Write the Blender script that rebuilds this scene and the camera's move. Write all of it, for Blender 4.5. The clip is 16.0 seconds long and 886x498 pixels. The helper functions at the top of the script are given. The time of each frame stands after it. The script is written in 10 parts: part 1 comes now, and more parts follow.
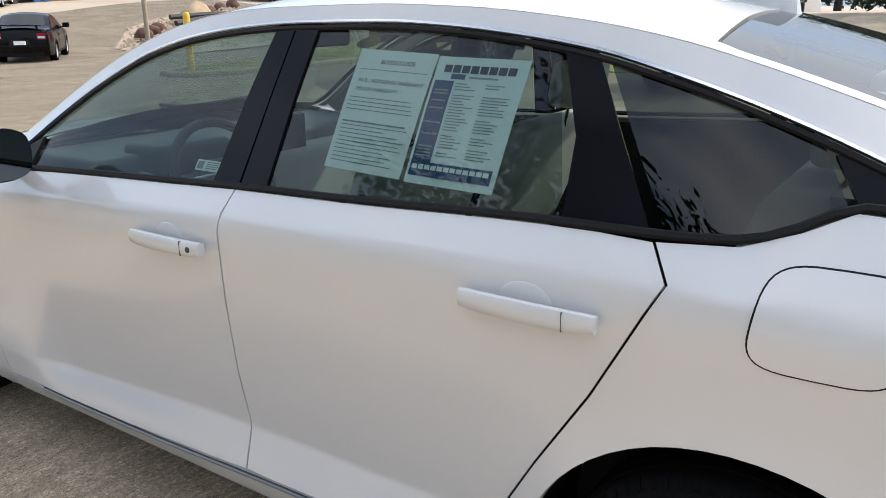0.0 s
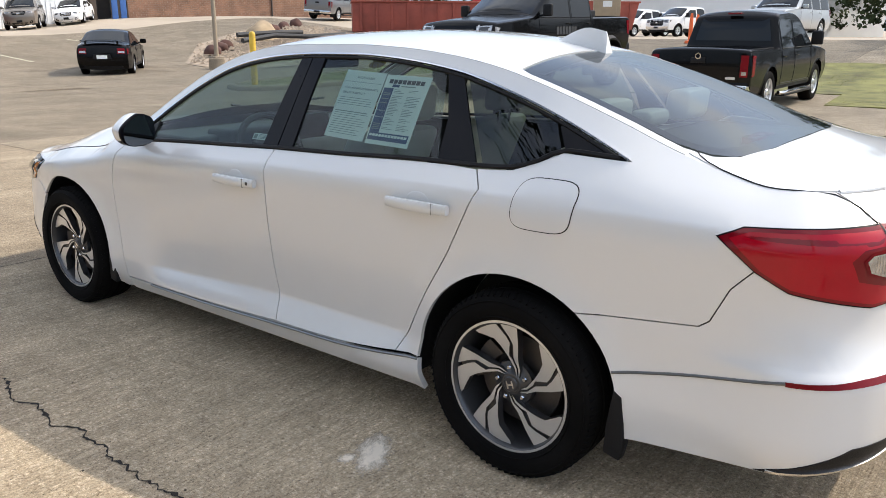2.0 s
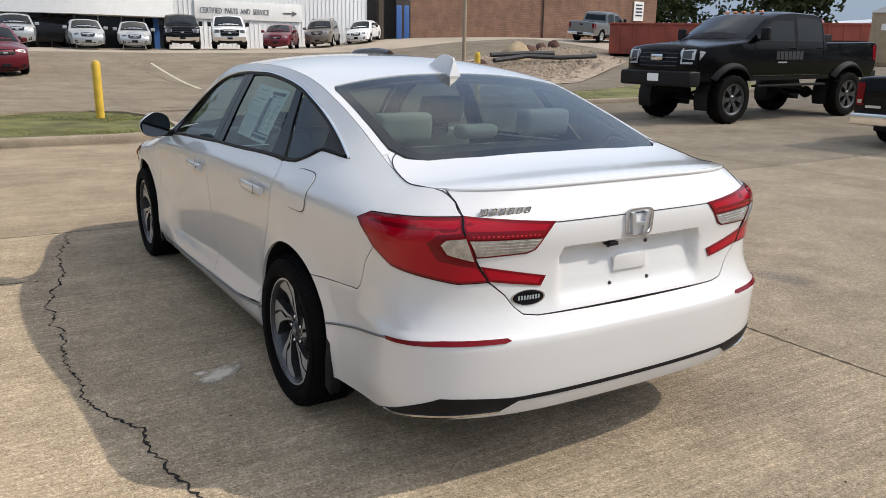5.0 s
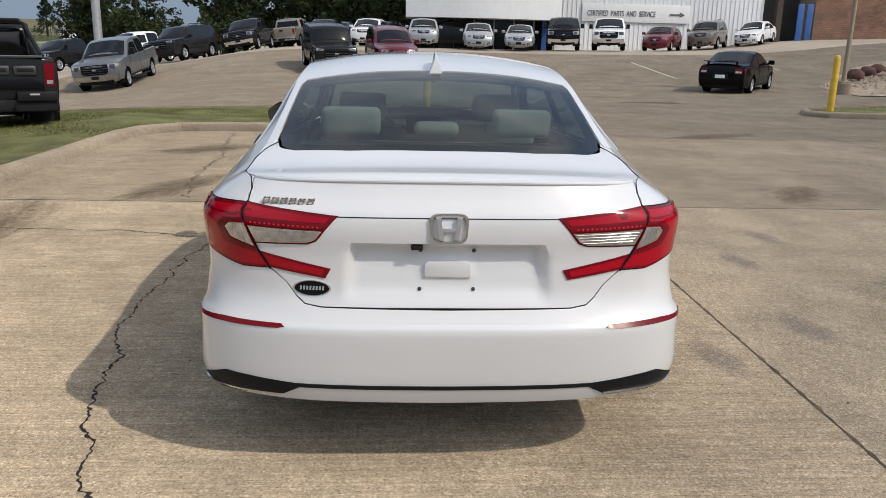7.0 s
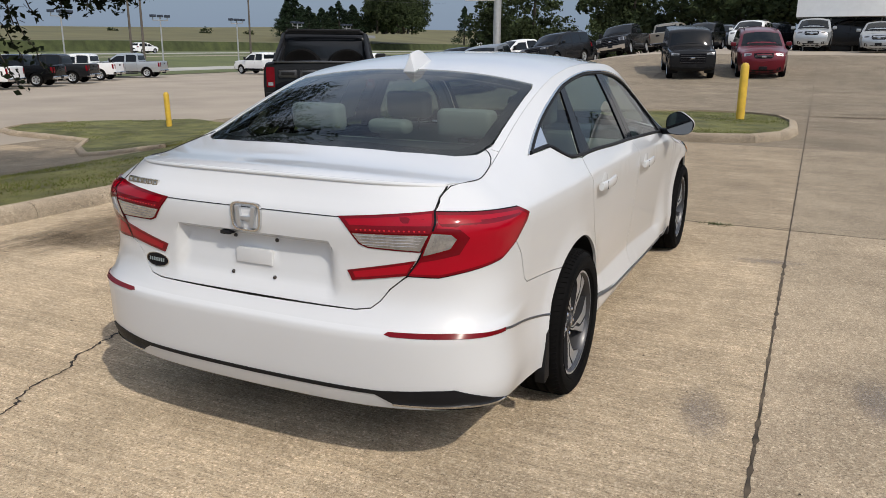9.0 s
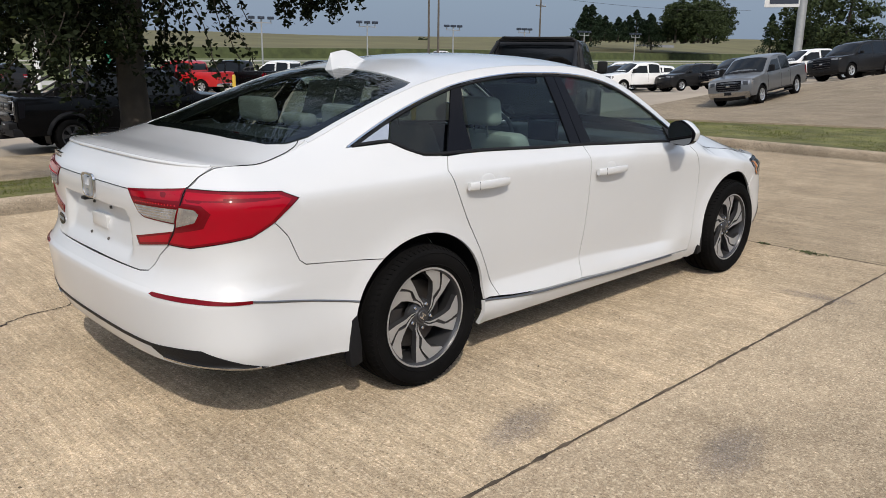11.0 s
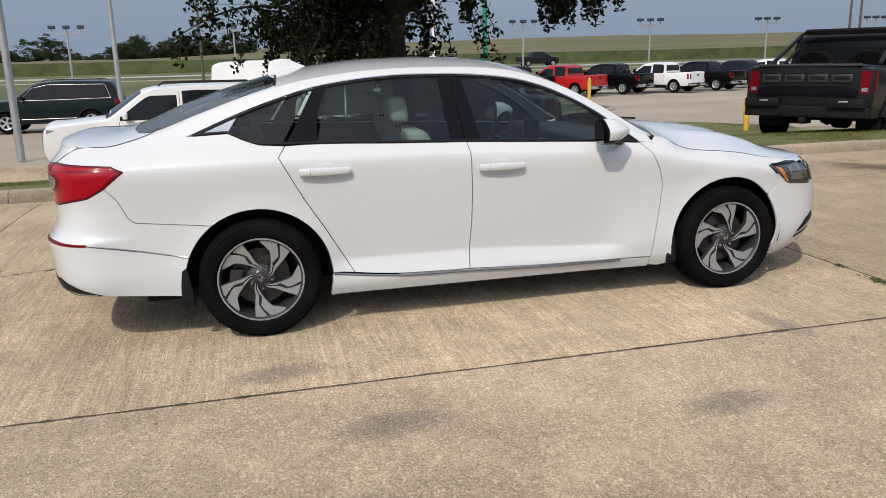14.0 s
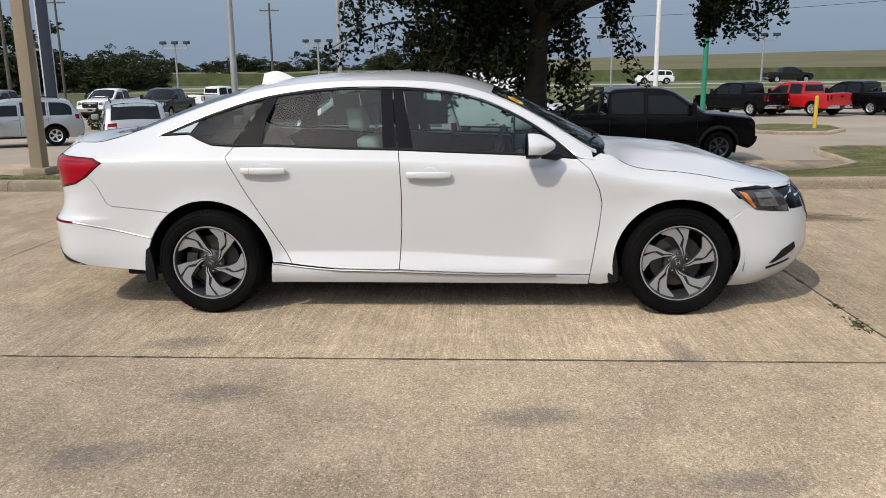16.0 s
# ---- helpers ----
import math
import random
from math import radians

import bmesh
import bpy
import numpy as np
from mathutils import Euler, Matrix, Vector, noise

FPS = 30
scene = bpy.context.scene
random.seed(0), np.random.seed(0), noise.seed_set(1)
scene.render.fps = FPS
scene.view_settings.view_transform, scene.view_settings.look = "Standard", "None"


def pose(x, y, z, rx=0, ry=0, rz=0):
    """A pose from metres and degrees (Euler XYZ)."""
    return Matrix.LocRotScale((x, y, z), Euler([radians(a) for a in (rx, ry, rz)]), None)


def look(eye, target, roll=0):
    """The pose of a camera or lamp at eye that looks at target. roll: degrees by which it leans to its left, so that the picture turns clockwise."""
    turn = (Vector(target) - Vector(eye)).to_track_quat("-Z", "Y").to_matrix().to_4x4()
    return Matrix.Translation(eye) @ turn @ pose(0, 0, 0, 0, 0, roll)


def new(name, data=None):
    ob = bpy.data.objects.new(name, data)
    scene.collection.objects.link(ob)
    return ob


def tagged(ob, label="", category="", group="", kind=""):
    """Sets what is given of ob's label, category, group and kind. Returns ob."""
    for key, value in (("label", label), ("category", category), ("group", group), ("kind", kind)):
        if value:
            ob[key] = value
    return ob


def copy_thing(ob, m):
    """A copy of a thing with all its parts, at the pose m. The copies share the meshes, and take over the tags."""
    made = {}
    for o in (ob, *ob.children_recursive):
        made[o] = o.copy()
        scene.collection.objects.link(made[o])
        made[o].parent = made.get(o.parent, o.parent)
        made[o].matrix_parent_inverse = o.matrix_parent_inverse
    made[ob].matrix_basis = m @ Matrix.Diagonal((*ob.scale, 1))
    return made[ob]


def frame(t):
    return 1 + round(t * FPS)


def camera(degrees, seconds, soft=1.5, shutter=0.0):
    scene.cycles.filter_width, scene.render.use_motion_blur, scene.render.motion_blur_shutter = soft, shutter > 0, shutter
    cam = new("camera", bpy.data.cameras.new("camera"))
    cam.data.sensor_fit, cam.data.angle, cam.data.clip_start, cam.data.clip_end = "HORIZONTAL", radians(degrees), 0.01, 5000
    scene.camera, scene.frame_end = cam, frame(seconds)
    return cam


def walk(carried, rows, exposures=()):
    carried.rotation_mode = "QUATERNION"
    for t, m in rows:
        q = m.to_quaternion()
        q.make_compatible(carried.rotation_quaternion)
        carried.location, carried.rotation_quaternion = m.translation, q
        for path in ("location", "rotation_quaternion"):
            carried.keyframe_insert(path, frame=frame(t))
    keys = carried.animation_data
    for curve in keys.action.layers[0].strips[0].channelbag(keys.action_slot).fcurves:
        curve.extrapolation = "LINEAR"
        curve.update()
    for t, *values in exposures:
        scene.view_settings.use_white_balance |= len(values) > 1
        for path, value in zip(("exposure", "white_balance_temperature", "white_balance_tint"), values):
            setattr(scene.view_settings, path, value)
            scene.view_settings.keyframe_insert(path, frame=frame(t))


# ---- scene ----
cam = camera(59.2, 16.0, soft=0.2)
PATH = [
    (0, (-2.042, -1.639, 1.378), (-0.455, -0.567, 0.801), -0.60),
    (0.5, (-2.277, -1.876, 1.392), (-0.726, -0.748, 0.825), -0.21),
    (1, (-2.523, -2.122, 1.421), (-0.990, -0.972, 0.848), 0.20),
    (1.5, (-2.764, -2.377, 1.438), (-1.240, -1.205, 0.885), 0.23),
    (2, (-2.878, -2.701, 1.441), (-1.360, -1.512, 0.909), 0.18),
    (2.5, (-3.001, -2.984, 1.431), (-1.502, -1.767, 0.910), -0.15),
    (3, (-3.001, -3.307, 1.449), (-1.538, -2.042, 0.942), -0.12),
    (3.5, (-2.881, -3.658, 1.467), (-1.478, -2.323, 0.969), -0.04),
    (4, (-2.626, -3.864, 1.463), (-1.317, -2.434, 0.970), 0.26),
    (4.5, (-2.329, -4.145, 1.460), (-1.144, -2.610, 0.969), 0.66),
    (4.7, (-2.202, -4.252, 1.474), (-1.077, -2.673, 0.984), 0.83),
    (6.8, (-0.353, -4.941, 1.485), (-0.143, -3.017, 0.980), 1.35),
    (7, (-0.166, -4.977, 1.496), (-0.052, -3.045, 0.991), 1.36),
    (7.5, (0.318, -4.949, 1.488), (0.178, -3.019, 0.982), 0.76),
    (8, (0.828, -4.898, 1.489), (0.441, -3.002, 0.985), 0.36),
    (8.5, (1.333, -4.849, 1.512), (0.721, -3.011, 1.013), 0.17),
    (8.7, (1.488, -4.745, 1.494), (0.790, -2.940, 0.991), 0.29),
    (10.8, (3.183, -3.780, 1.480), (1.836, -2.384, 0.996), 0.72),
    (11, (3.303, -3.640, 1.466), (1.908, -2.294, 0.975), 0.75),
    (11.5, (3.628, -3.313, 1.473), (2.116, -2.100, 0.978), 0.47),
    (12, (3.959, -3.013, 1.492), (2.344, -1.943, 0.996), 0.16),
    (12.5, (4.210, -2.626, 1.496), (2.507, -1.702, 0.998), -0.20),
    (13, (4.570, -2.278, 1.491), (2.792, -1.504, 1.002), -0.81),
    (13.5, (4.785, -1.881, 1.470), (2.949, -1.253, 0.985), -1.10),
    (14, (5.023, -1.457, 1.459), (3.141, -0.980, 0.979), -1.34),
    (14.5, (5.234, -1.046, 1.451), (3.319, -0.716, 0.979), -1.28),
    (15, (5.369, -0.608, 1.445), (3.433, -0.423, 0.979), -1.03),
    (15.5, (5.516, -0.164, 1.446), (3.568, -0.131, 0.994), -0.91),
    (16, (5.455, 0.266, 1.436), (3.507, 0.159, 0.997), -0.67),
]
walk(cam, [(t, look(eye, target, roll)) for t, eye, target, roll in PATH],
     exposures=[(0.0, 0.96, 6840, 10), (1.5, 0.93, 6840, 10), (3.5, 0.63, 6860, 10), (4.5, 0.42, 6860, 10), (7.0, 0.02, 6680, 10), (8.5, -0.04, 6680, 10), (11.0, 0.0, 6680, 10), (16.0, 0.0, 6680, 10)])

# world, sun
SUN_DIR = Vector((0.84, -0.58, 1.0)).normalized()
world = bpy.data.worlds.new("world")
scene.world = world
world.use_nodes = True
wn = world.node_tree
sky = wn.nodes.new("ShaderNodeTexSky")
sky.sky_type, sky.sun_disc = "NISHITA", False
sky.sun_elevation = math.asin(SUN_DIR.z)
sky.sun_rotation = math.atan2(SUN_DIR.x, SUN_DIR.y)
sky.air_density, sky.dust_density, sky.ozone_density = 1.0, 1.6, 1.3
# broken haze and cloud all over the sky
wtc = wn.nodes.new("ShaderNodeTexCoord")
wmp = wn.nodes.new("ShaderNodeMapping")
wmp.inputs["Scale"].default_value = (1.0, 1.0, 2.6)
wnz = wn.nodes.new("ShaderNodeTexNoise")
wnz.inputs["Scale"].default_value, wnz.inputs["Detail"].default_value, wnz.inputs["Roughness"].default_value = 2.2, 7.0, 0.6
wmr = wn.nodes.new("ShaderNodeMapRange")
wmr.inputs["From Min"].default_value, wmr.inputs["From Max"].default_value = 0.42, 0.66
wmr.inputs["To Min"].default_value, wmr.inputs["To Max"].default_value = 0.12, 0.75
wmx = wn.nodes.new("ShaderNodeMix")
wmx.data_type = "RGBA"
wmx.inputs[7].default_value = (5.0, 5.2, 5.5, 1)
# grey-blue haze towards the horizon
wsp = wn.nodes.new("ShaderNodeSeparateXYZ")
whz = wn.nodes.new("ShaderNodeMapRange")
whz.interpolation_type = "SMOOTHSTEP"
whz.inputs["From Min"].default_value, whz.inputs["From Max"].default_value = 0.55, 0.02
whz.inputs["To Min"].default_value, whz.inputs["To Max"].default_value = 0.0, 0.93
wm2 = wn.nodes.new("ShaderNodeMix")
wm2.data_type = "RGBA"
wm2.inputs[7].default_value = (1.0, 1.37, 1.96, 1)
for a, b in ((wtc.outputs["Generated"], wmp.inputs[0]), (wmp.outputs[0], wnz.inputs["Vector"]), (wnz.outputs["Fac"], wmr.inputs[0]), (wmr.outputs[0], wmx.inputs[0]), (sky.outputs[0], wmx.inputs[6]), (wmx.outputs[2], wm2.inputs[6]),
             (wtc.outputs["Generated"], wsp.inputs[0]), (wsp.outputs["Z"], whz.inputs[0]), (whz.outputs[0], wm2.inputs[0]), (wm2.outputs[2], wn.nodes["Background"].inputs[0])):
    wn.links.new(a, b)
wn.nodes["Background"].inputs[1].default_value = 0.20
sun = new("sun", bpy.data.lights.new("sun", "SUN"))
sun.data.energy, sun.data.angle, sun.data.color = 2.3, radians(0.6), (1.0, 0.95, 0.87)
sun.matrix_world = look(SUN_DIR * 60, (0, 0, 0))


# materials
def shader(name):
    m = bpy.data.materials.new(name)
    m.use_nodes = True
    return m, m.node_tree, m.node_tree.nodes["Principled BSDF"]


def mixed(nt, a, b, fac):
    mx = nt.nodes.new("ShaderNodeMix")
    mx.data_type = "RGBA"
    nt.links.new(fac, mx.inputs[0])
    for value, slot in ((a, mx.inputs[6]), (b, mx.inputs[7])):
        if isinstance(value, tuple):
            slot.default_value = (*value, 1)
        else:
            nt.links.new(value, slot)
    return mx.outputs[2]


def noise_tex(nt, scale, detail=4.0, rough=0.55, stretch=None):
    tc = nt.nodes.new("ShaderNodeTexCoord")
    nz = nt.nodes.new("ShaderNodeTexNoise")
    nz.inputs["Scale"].default_value, nz.inputs["Detail"].default_value = scale, detail
    nz.inputs["Roughness"].default_value = rough
    if stretch:
        mp = nt.nodes.new("ShaderNodeMapping")
        mp.inputs["Scale"].default_value = stretch
        nt.links.new(tc.outputs["Object"], mp.inputs[0])
        nt.links.new(mp.outputs[0], nz.inputs["Vector"])
    else:
        nt.links.new(tc.outputs["Object"], nz.inputs["Vector"])
    return nz.outputs["Fac"]


def ramp(nt, fac, lo, hi):
    mr = nt.nodes.new("ShaderNodeMapRange")
    mr.inputs["From Min"].default_value, mr.inputs["From Max"].default_value = lo, hi
    nt.links.new(fac, mr.inputs[0])
    return mr.outputs[0]


def mat(name, col, rough=0.5, metal=0.0, vary=0.12, scale=3.0, fine=60.0, bump=0.0, coat=0.0, spec=0.5, rvary=0.0):
    """A surface with colour variation at two scales and an optional fine relief."""
    m, nt, b = shader(name)
    dark = tuple(c * (1 - vary) for c in col)
    light = tuple(min(1, c * (1 + vary)) for c in col)
    if vary:
        big = mixed(nt, dark, light, ramp(nt, noise_tex(nt, scale), 0.3, 0.7))
        small = mixed(nt, big, tuple(c * (1 - 0.7 * vary) for c in col), ramp(nt, noise_tex(nt, fine), 0.55, 0.8))
        nt.links.new(small, b.inputs["Base Color"])
    else:
        b.inputs["Base Color"].default_value = (*col, 1)
    b.inputs["Roughness"].default_value, b.inputs["Metallic"].default_value = rough, metal
    b.inputs["Coat Weight"].default_value, b.inputs["Coat Roughness"].default_value = coat, 0.03
    b.inputs["Specular IOR Level"].default_value = spec
    if rvary:
        mr = nt.nodes.new("ShaderNodeMapRange")
        mr.inputs[3].default_value, mr.inputs[4].default_value = max(0, rough - rvary), rough + rvary
        nt.links.new(noise_tex(nt, scale * 2), mr.inputs[0])
        nt.links.new(mr.outputs[0], b.inputs["Roughness"])
    if bump:
        bp = nt.nodes.new("ShaderNodeBump")
        bp.inputs["Strength"].default_value, bp.inputs["Distance"].default_value = bump, 0.004
        nt.links.new(noise_tex(nt, fine * 2), bp.inputs["Height"])
        nt.links.new(bp.outputs[0], b.inputs["Normal"])
    return m


def glass_mat(name, tint, ior=1.5, rough=0.0, power=5.0):
    """Thin pane: tinted see-through whose gloss grows towards grazing."""
    m = bpy.data.materials.new(name)
    m.use_nodes = True
    nt = m.node_tree
    nt.nodes.clear()
    out, mx = nt.nodes.new("ShaderNodeOutputMaterial"), nt.nodes.new("ShaderNodeMixShader")
    tr, gl, lw = nt.nodes.new("ShaderNodeBsdfTransparent"), nt.nodes.new("ShaderNodeBsdfGlossy"), nt.nodes.new("ShaderNodeLayerWeight")
    pw, ml = nt.nodes.new("ShaderNodeMath"), nt.nodes.new("ShaderNodeMath")
    pw.operation, pw.inputs[1].default_value = "POWER", power
    ml.operation, ml.inputs[1].default_value, ml.inputs[2].default_value = "MULTIPLY_ADD", 0.86, 1.3 * ((ior - 1) / (ior + 1)) ** 2
    lw.inputs["Blend"].default_value = 0.5
    tr.inputs[0].default_value, gl.inputs["Roughness"].default_value = (*tint, 1), rough
    for a, c in ((lw.outputs["Facing"], pw.inputs[0]), (pw.outputs[0], ml.inputs[0]), (ml.outputs[0], mx.inputs[0]), (tr.outputs[0], mx.inputs[1]), (gl.outputs[0], mx.inputs[2]), (mx.outputs[0], out.inputs[0])):
        nt.links.new(a, c)
    return m


PAINT = mat("pearl white paint", (0.67, 0.67, 0.663), 0.30, vary=0.015, scale=1.5, fine=900, coat=1.0, spec=0.5)
GLASS = glass_mat("green tinted car glass", (0.50, 0.61, 0.59), 1.5)
DARKGLASS = glass_mat("privacy car glass", (0.15, 0.18, 0.17), 1.5)
BLACKGLOSS = mat("gloss black trim", (0.007, 0.007, 0.009), 0.12, vary=0.1, spec=0.12)
BLACKPLASTIC = mat("satin black plastic", (0.013, 0.013, 0.014), 0.5, vary=0.2, fine=400, bump=0.15, spec=0.15)
RUBBER = mat("tyre rubber", (0.0062, 0.0059, 0.0058), 0.8, vary=0.3, scale=5, fine=160, bump=0.25, spec=0.07)
CHROME = mat("chrome", (0.72, 0.72, 0.73), 0.12, 1.0, vary=0.04)
# chrome with the dark ground's reflection put into its colour
SATINCHROME = mat("darkened chrome strip", (0.26, 0.26, 0.26), 0.38, 1.0, vary=0.08)
ALLOY = mat("machined alloy", (0.60, 0.615, 0.635), 0.30, 0.75, vary=0.06, fine=300)
GUNMETAL = mat("dark grey alloy paint", (0.055, 0.055, 0.058), 0.35, 0.4, vary=0.1, coat=0.4)
STEEL = mat("brake steel", (0.10, 0.09, 0.085), 0.5, 0.8, vary=0.3, fine=120)
REARGLASS = glass_mat("deep green rear glass", (0.37, 0.435, 0.415), 1.5, power=4.2)
REDLENS = mat("red lamp lens", (0.165, 0.0008, 0.006), 0.07, vary=0.12, scale=9, fine=120, spec=0.2, coat=0.35)
DARKRED = mat("dark red reflector", (0.15, 0.002, 0.006), 0.2, vary=0.15, fine=300, spec=0.2)
CLEARLENS = mat("clear lamp lens over bright reflector", (0.50, 0.48, 0.465), 0.20, 0.7, vary=0.30, scale=30, fine=160, coat=0.8)
HEADLENS = mat("smoky headlamp lens", (0.16, 0.16, 0.155), 0.12, 0.3, vary=0.4, scale=26, fine=120, coat=0.6)
MIDRED = mat("bright red light guide", (0.36, 0.0018, 0.012), 0.08, vary=0.10, fine=160, spec=0.2, coat=0.35)
LEDRED = mat("pale red lamp cells", (0.58, 0.012, 0.02), 0.25, vary=0.1, spec=0.3)
STICKER = mat("yellow windshield sticker", (0.80, 0.50, 0.03), 0.5, vary=0.05)
STICKERDARK = mat("orange sticker print", (0.62, 0.17, 0.02), 0.5, vary=0.05)
AMBER = mat("amber lens", (0.65, 0.20, 0.03), 0.15, vary=0.15, coat=1.0)
SEAT = mat("ivory leather", (0.62, 0.60, 0.54), 0.5, vary=0.06, fine=220, bump=0.1)
CABIN = mat("dark cabin plastic", (0.09, 0.09, 0.092), 0.65, vary=0.15, fine=220)
CABINGREY = mat("grey cabin trim", (0.34, 0.33, 0.31), 0.7, vary=0.1, fine=220)
PAPER = mat("sticker paper", (0.86, 0.90, 0.87), 0.6, vary=0.02)
INK = mat("dark ink", (0.03, 0.04, 0.06), 0.6, vary=0)
GREYINK = mat("grey ink", (0.28, 0.32, 0.32), 0.6, vary=0)
BLUEINK = mat("blue ink", (0.03, 0.07, 0.17), 0.6, vary=0.05)


# mesh helpers
def obj(name, bm, material, parent=None, label="", smooth=True, sharp=0.6):
    me = bpy.data.meshes.new(name)
    bm.normal_update()
    if smooth:
        for f in bm.faces:
            f.smooth = True
        for e in bm.edges:
            if len(e.link_faces) == 2 and e.calc_face_angle(0) > sharp:
                e.smooth = False
    bm.to_mesh(me)
    bm.free()
    ob = new(name, me)
    for mm in (material if isinstance(material, (list, tuple)) else [material]):
        me.materials.append(mm)
    if parent is not None:
        ob.parent = parent
    if label:
        tagged(ob, label)
    return ob


def part(name, bm, material, parent, label="", smooth=True):
    return obj(name, bm, material, parent, label, smooth)


def thing(name, label, category, m=None, group="", kind=""):
    e = new(name)
    e.empty_display_size = 0.2
    if m is not None:
        e.matrix_world = m
    return tagged(e, label, category, group, kind)


def add_box(bm, x0, x1, y0, y1, z0, z1, bevel=0.0, seg=2):
    r = bmesh.ops.create_cube(bm, size=1.0)
    for v in r["verts"]:
        v.co = Vector((x0 + (v.co.x + 0.5) * (x1 - x0), y0 + (v.co.y + 0.5) * (y1 - y0), z0 + (v.co.z + 0.5) * (z1 - z0)))
    if bevel:
        es = list({e for v in r["verts"] for e in v.link_edges})
        bmesh.ops.bevel(bm, geom=es, offset=bevel, segments=seg, profile=0.6, affect="EDGES")


def box(x0, x1, y0, y1, z0, z1, bevel=0.0, seg=2):
    bm = bmesh.new()
    add_box(bm, x0, x1, y0, y1, z0, z1, bevel, seg)
    return bm


def lathe(prof, seg=48, axis="x", closed=False):
    """Turns a profile of (radius, along) round an axis."""
    bm = bmesh.new()
    rings = []
    for k in range(seg):
        a = 2 * math.pi * k / seg
        c, s = math.cos(a), math.sin(a)
        ring = []
        for r, h in prof:
            p = (h, r * c, r * s) if axis == "x" else (r * c, r * s, h)
            ring.append(bm.verts.new(p))
        rings.append(ring)
    n = len(prof)
    for k in range(seg):
        a, b = rings[k], rings[(k + 1) % seg]
        for i in range(n if closed else n - 1):
            j = (i + 1) % n
            bm.faces.new((a[i], a[j], b[j], b[i]))
    bmesh.ops.remove_doubles(bm, verts=bm.verts, dist=1e-6)
    bmesh.ops.recalc_face_normals(bm, faces=bm.faces)
    return bm


def tube(points, radius, seg=8, bm=None, taper=None):
    """A round bar along points."""
    bm = bm or bmesh.new()
    pts = [Vector(p) for p in points]
    rings = []
    up = Vector((0, 0, 1))
    for i, p in enumerate(pts):
        d = (pts[min(i + 1, len(pts) - 1)] - pts[max(i - 1, 0)]).normalized()
        a = d.cross(up if abs(d.z) < 0.95 else Vector((0, 1, 0))).normalized()
        b = d.cross(a).normalized()
        r = radius if taper is None else radius + (taper - radius) * i / (len(pts) - 1)
        rings.append([bm.verts.new(p + (a * math.cos(2 * math.pi * k / seg) + b * math.sin(2 * math.pi * k / seg)) * r) for k in range(seg)])
    for r0, r1 in zip(rings, rings[1:]):
        for k in range(seg):
            bm.faces.new((r0[k], r0[(k + 1) % seg], r1[(k + 1) % seg], r1[k]))
    bm.faces.new(rings[0][::-1])
    bm.faces.new(rings[-1])
    return bm


def prism(poly, h0, h1, axis="z", bevel=0.0):
    """A solid with the outline poly, from h0 to h1 along an axis."""
    bm = bmesh.new()
    def put(p, h):
        return {"z": (p[0], p[1], h), "x": (h, p[0], p[1]), "y": (p[0], h, p[1])}[axis]
    a = [bm.verts.new(put(p, h0)) for p in poly]
    b = [bm.verts.new(put(p, h1)) for p in poly]
    bm.faces.new(a)
    bm.faces.new(b)
    n = len(poly)
    for i in range(n):
        bm.faces.new((a[i], a[(i + 1) % n], b[(i + 1) % n], b[i]))
    bmesh.ops.recalc_face_normals(bm, faces=bm.faces)
    if bevel:
        bmesh.ops.bevel(bm, geom=list(bm.edges), offset=bevel, segments=2, profile=0.6, affect="EDGES")
    return bm


def sstep(a, b, x):
    t = min(1.0, max(0.0, (x - a) / (b - a)))
    return t * t * (3 - 2 * t)


def pchip(tab):
    """Smooth monotone interpolation through rows of (x, value)."""
    xs = np.array([r[0] for r in tab], float)
    vs = np.array([r[1] for r in tab], float)
    h = np.diff(xs)
    d = np.diff(vs) / h
    m = np.zeros(len(xs))
    for i in range(1, len(xs) - 1):
        if d[i - 1] * d[i] > 0:
            w1, w2 = 2 * h[i] + h[i - 1], h[i] + 2 * h[i - 1]
            m[i] = (w1 + w2) / (w1 / d[i - 1] + w2 / d[i])
    m[0], m[-1] = d[0], d[-1]

    def f(x):
        x = min(max(x, xs[0]), xs[-1])
        i = min(int(np.searchsorted(xs, x, "right")) - 1, len(xs) - 2)
        t = (x - xs[i]) / h[i]
        return float((2 * t ** 3 - 3 * t * t + 1) * vs[i] + (t ** 3 - 2 * t * t + t) * h[i] * m[i] + (3 * t * t - 2 * t ** 3) * vs[i + 1] + (t ** 3 - t * t) * h[i] * m[i + 1])
    return f

# ---- the white sedan: its skin as one curved form, cut into panels ----
YR, YF, LR, LF, QE = -2.52, 2.38, 0.40, 0.75, 3.2
half_w = pchip([(-2.52, 0.872), (-2.0, 0.876), (-1.7, 0.886), (-1.42, 0.896), (-1.0, 0.893), (0, 0.893), (0.9, 0.892), (1.42, 0.895), (1.76, 0.872), (2.1, 0.862), (2.4, 0.85)])
crease_z = pchip([(-2.52, 0.945), (-1.92, 0.948), (-1.27, 0.955), (-0.6, 0.945), (-0.26, 0.939), (0.07, 0.925), (0.4, 0.907), (0.88, 0.878), (1.12, 0.83), (1.4, 0.79), (1.8, 0.735), (2.4, 0.715)])
belt_z = pchip([(-2.52, 0.995), (-2.2, 0.99), (-2.0, 0.998), (-1.73, 1.012), (-1.24, 1.022), (-0.3, 0.996), (0.07, 0.980), (0.5, 0.960), (0.82, 0.938), (1.0, 0.905), (1.12, 0.862), (1.4, 0.822), (1.8, 0.77), (2.4, 0.745)])
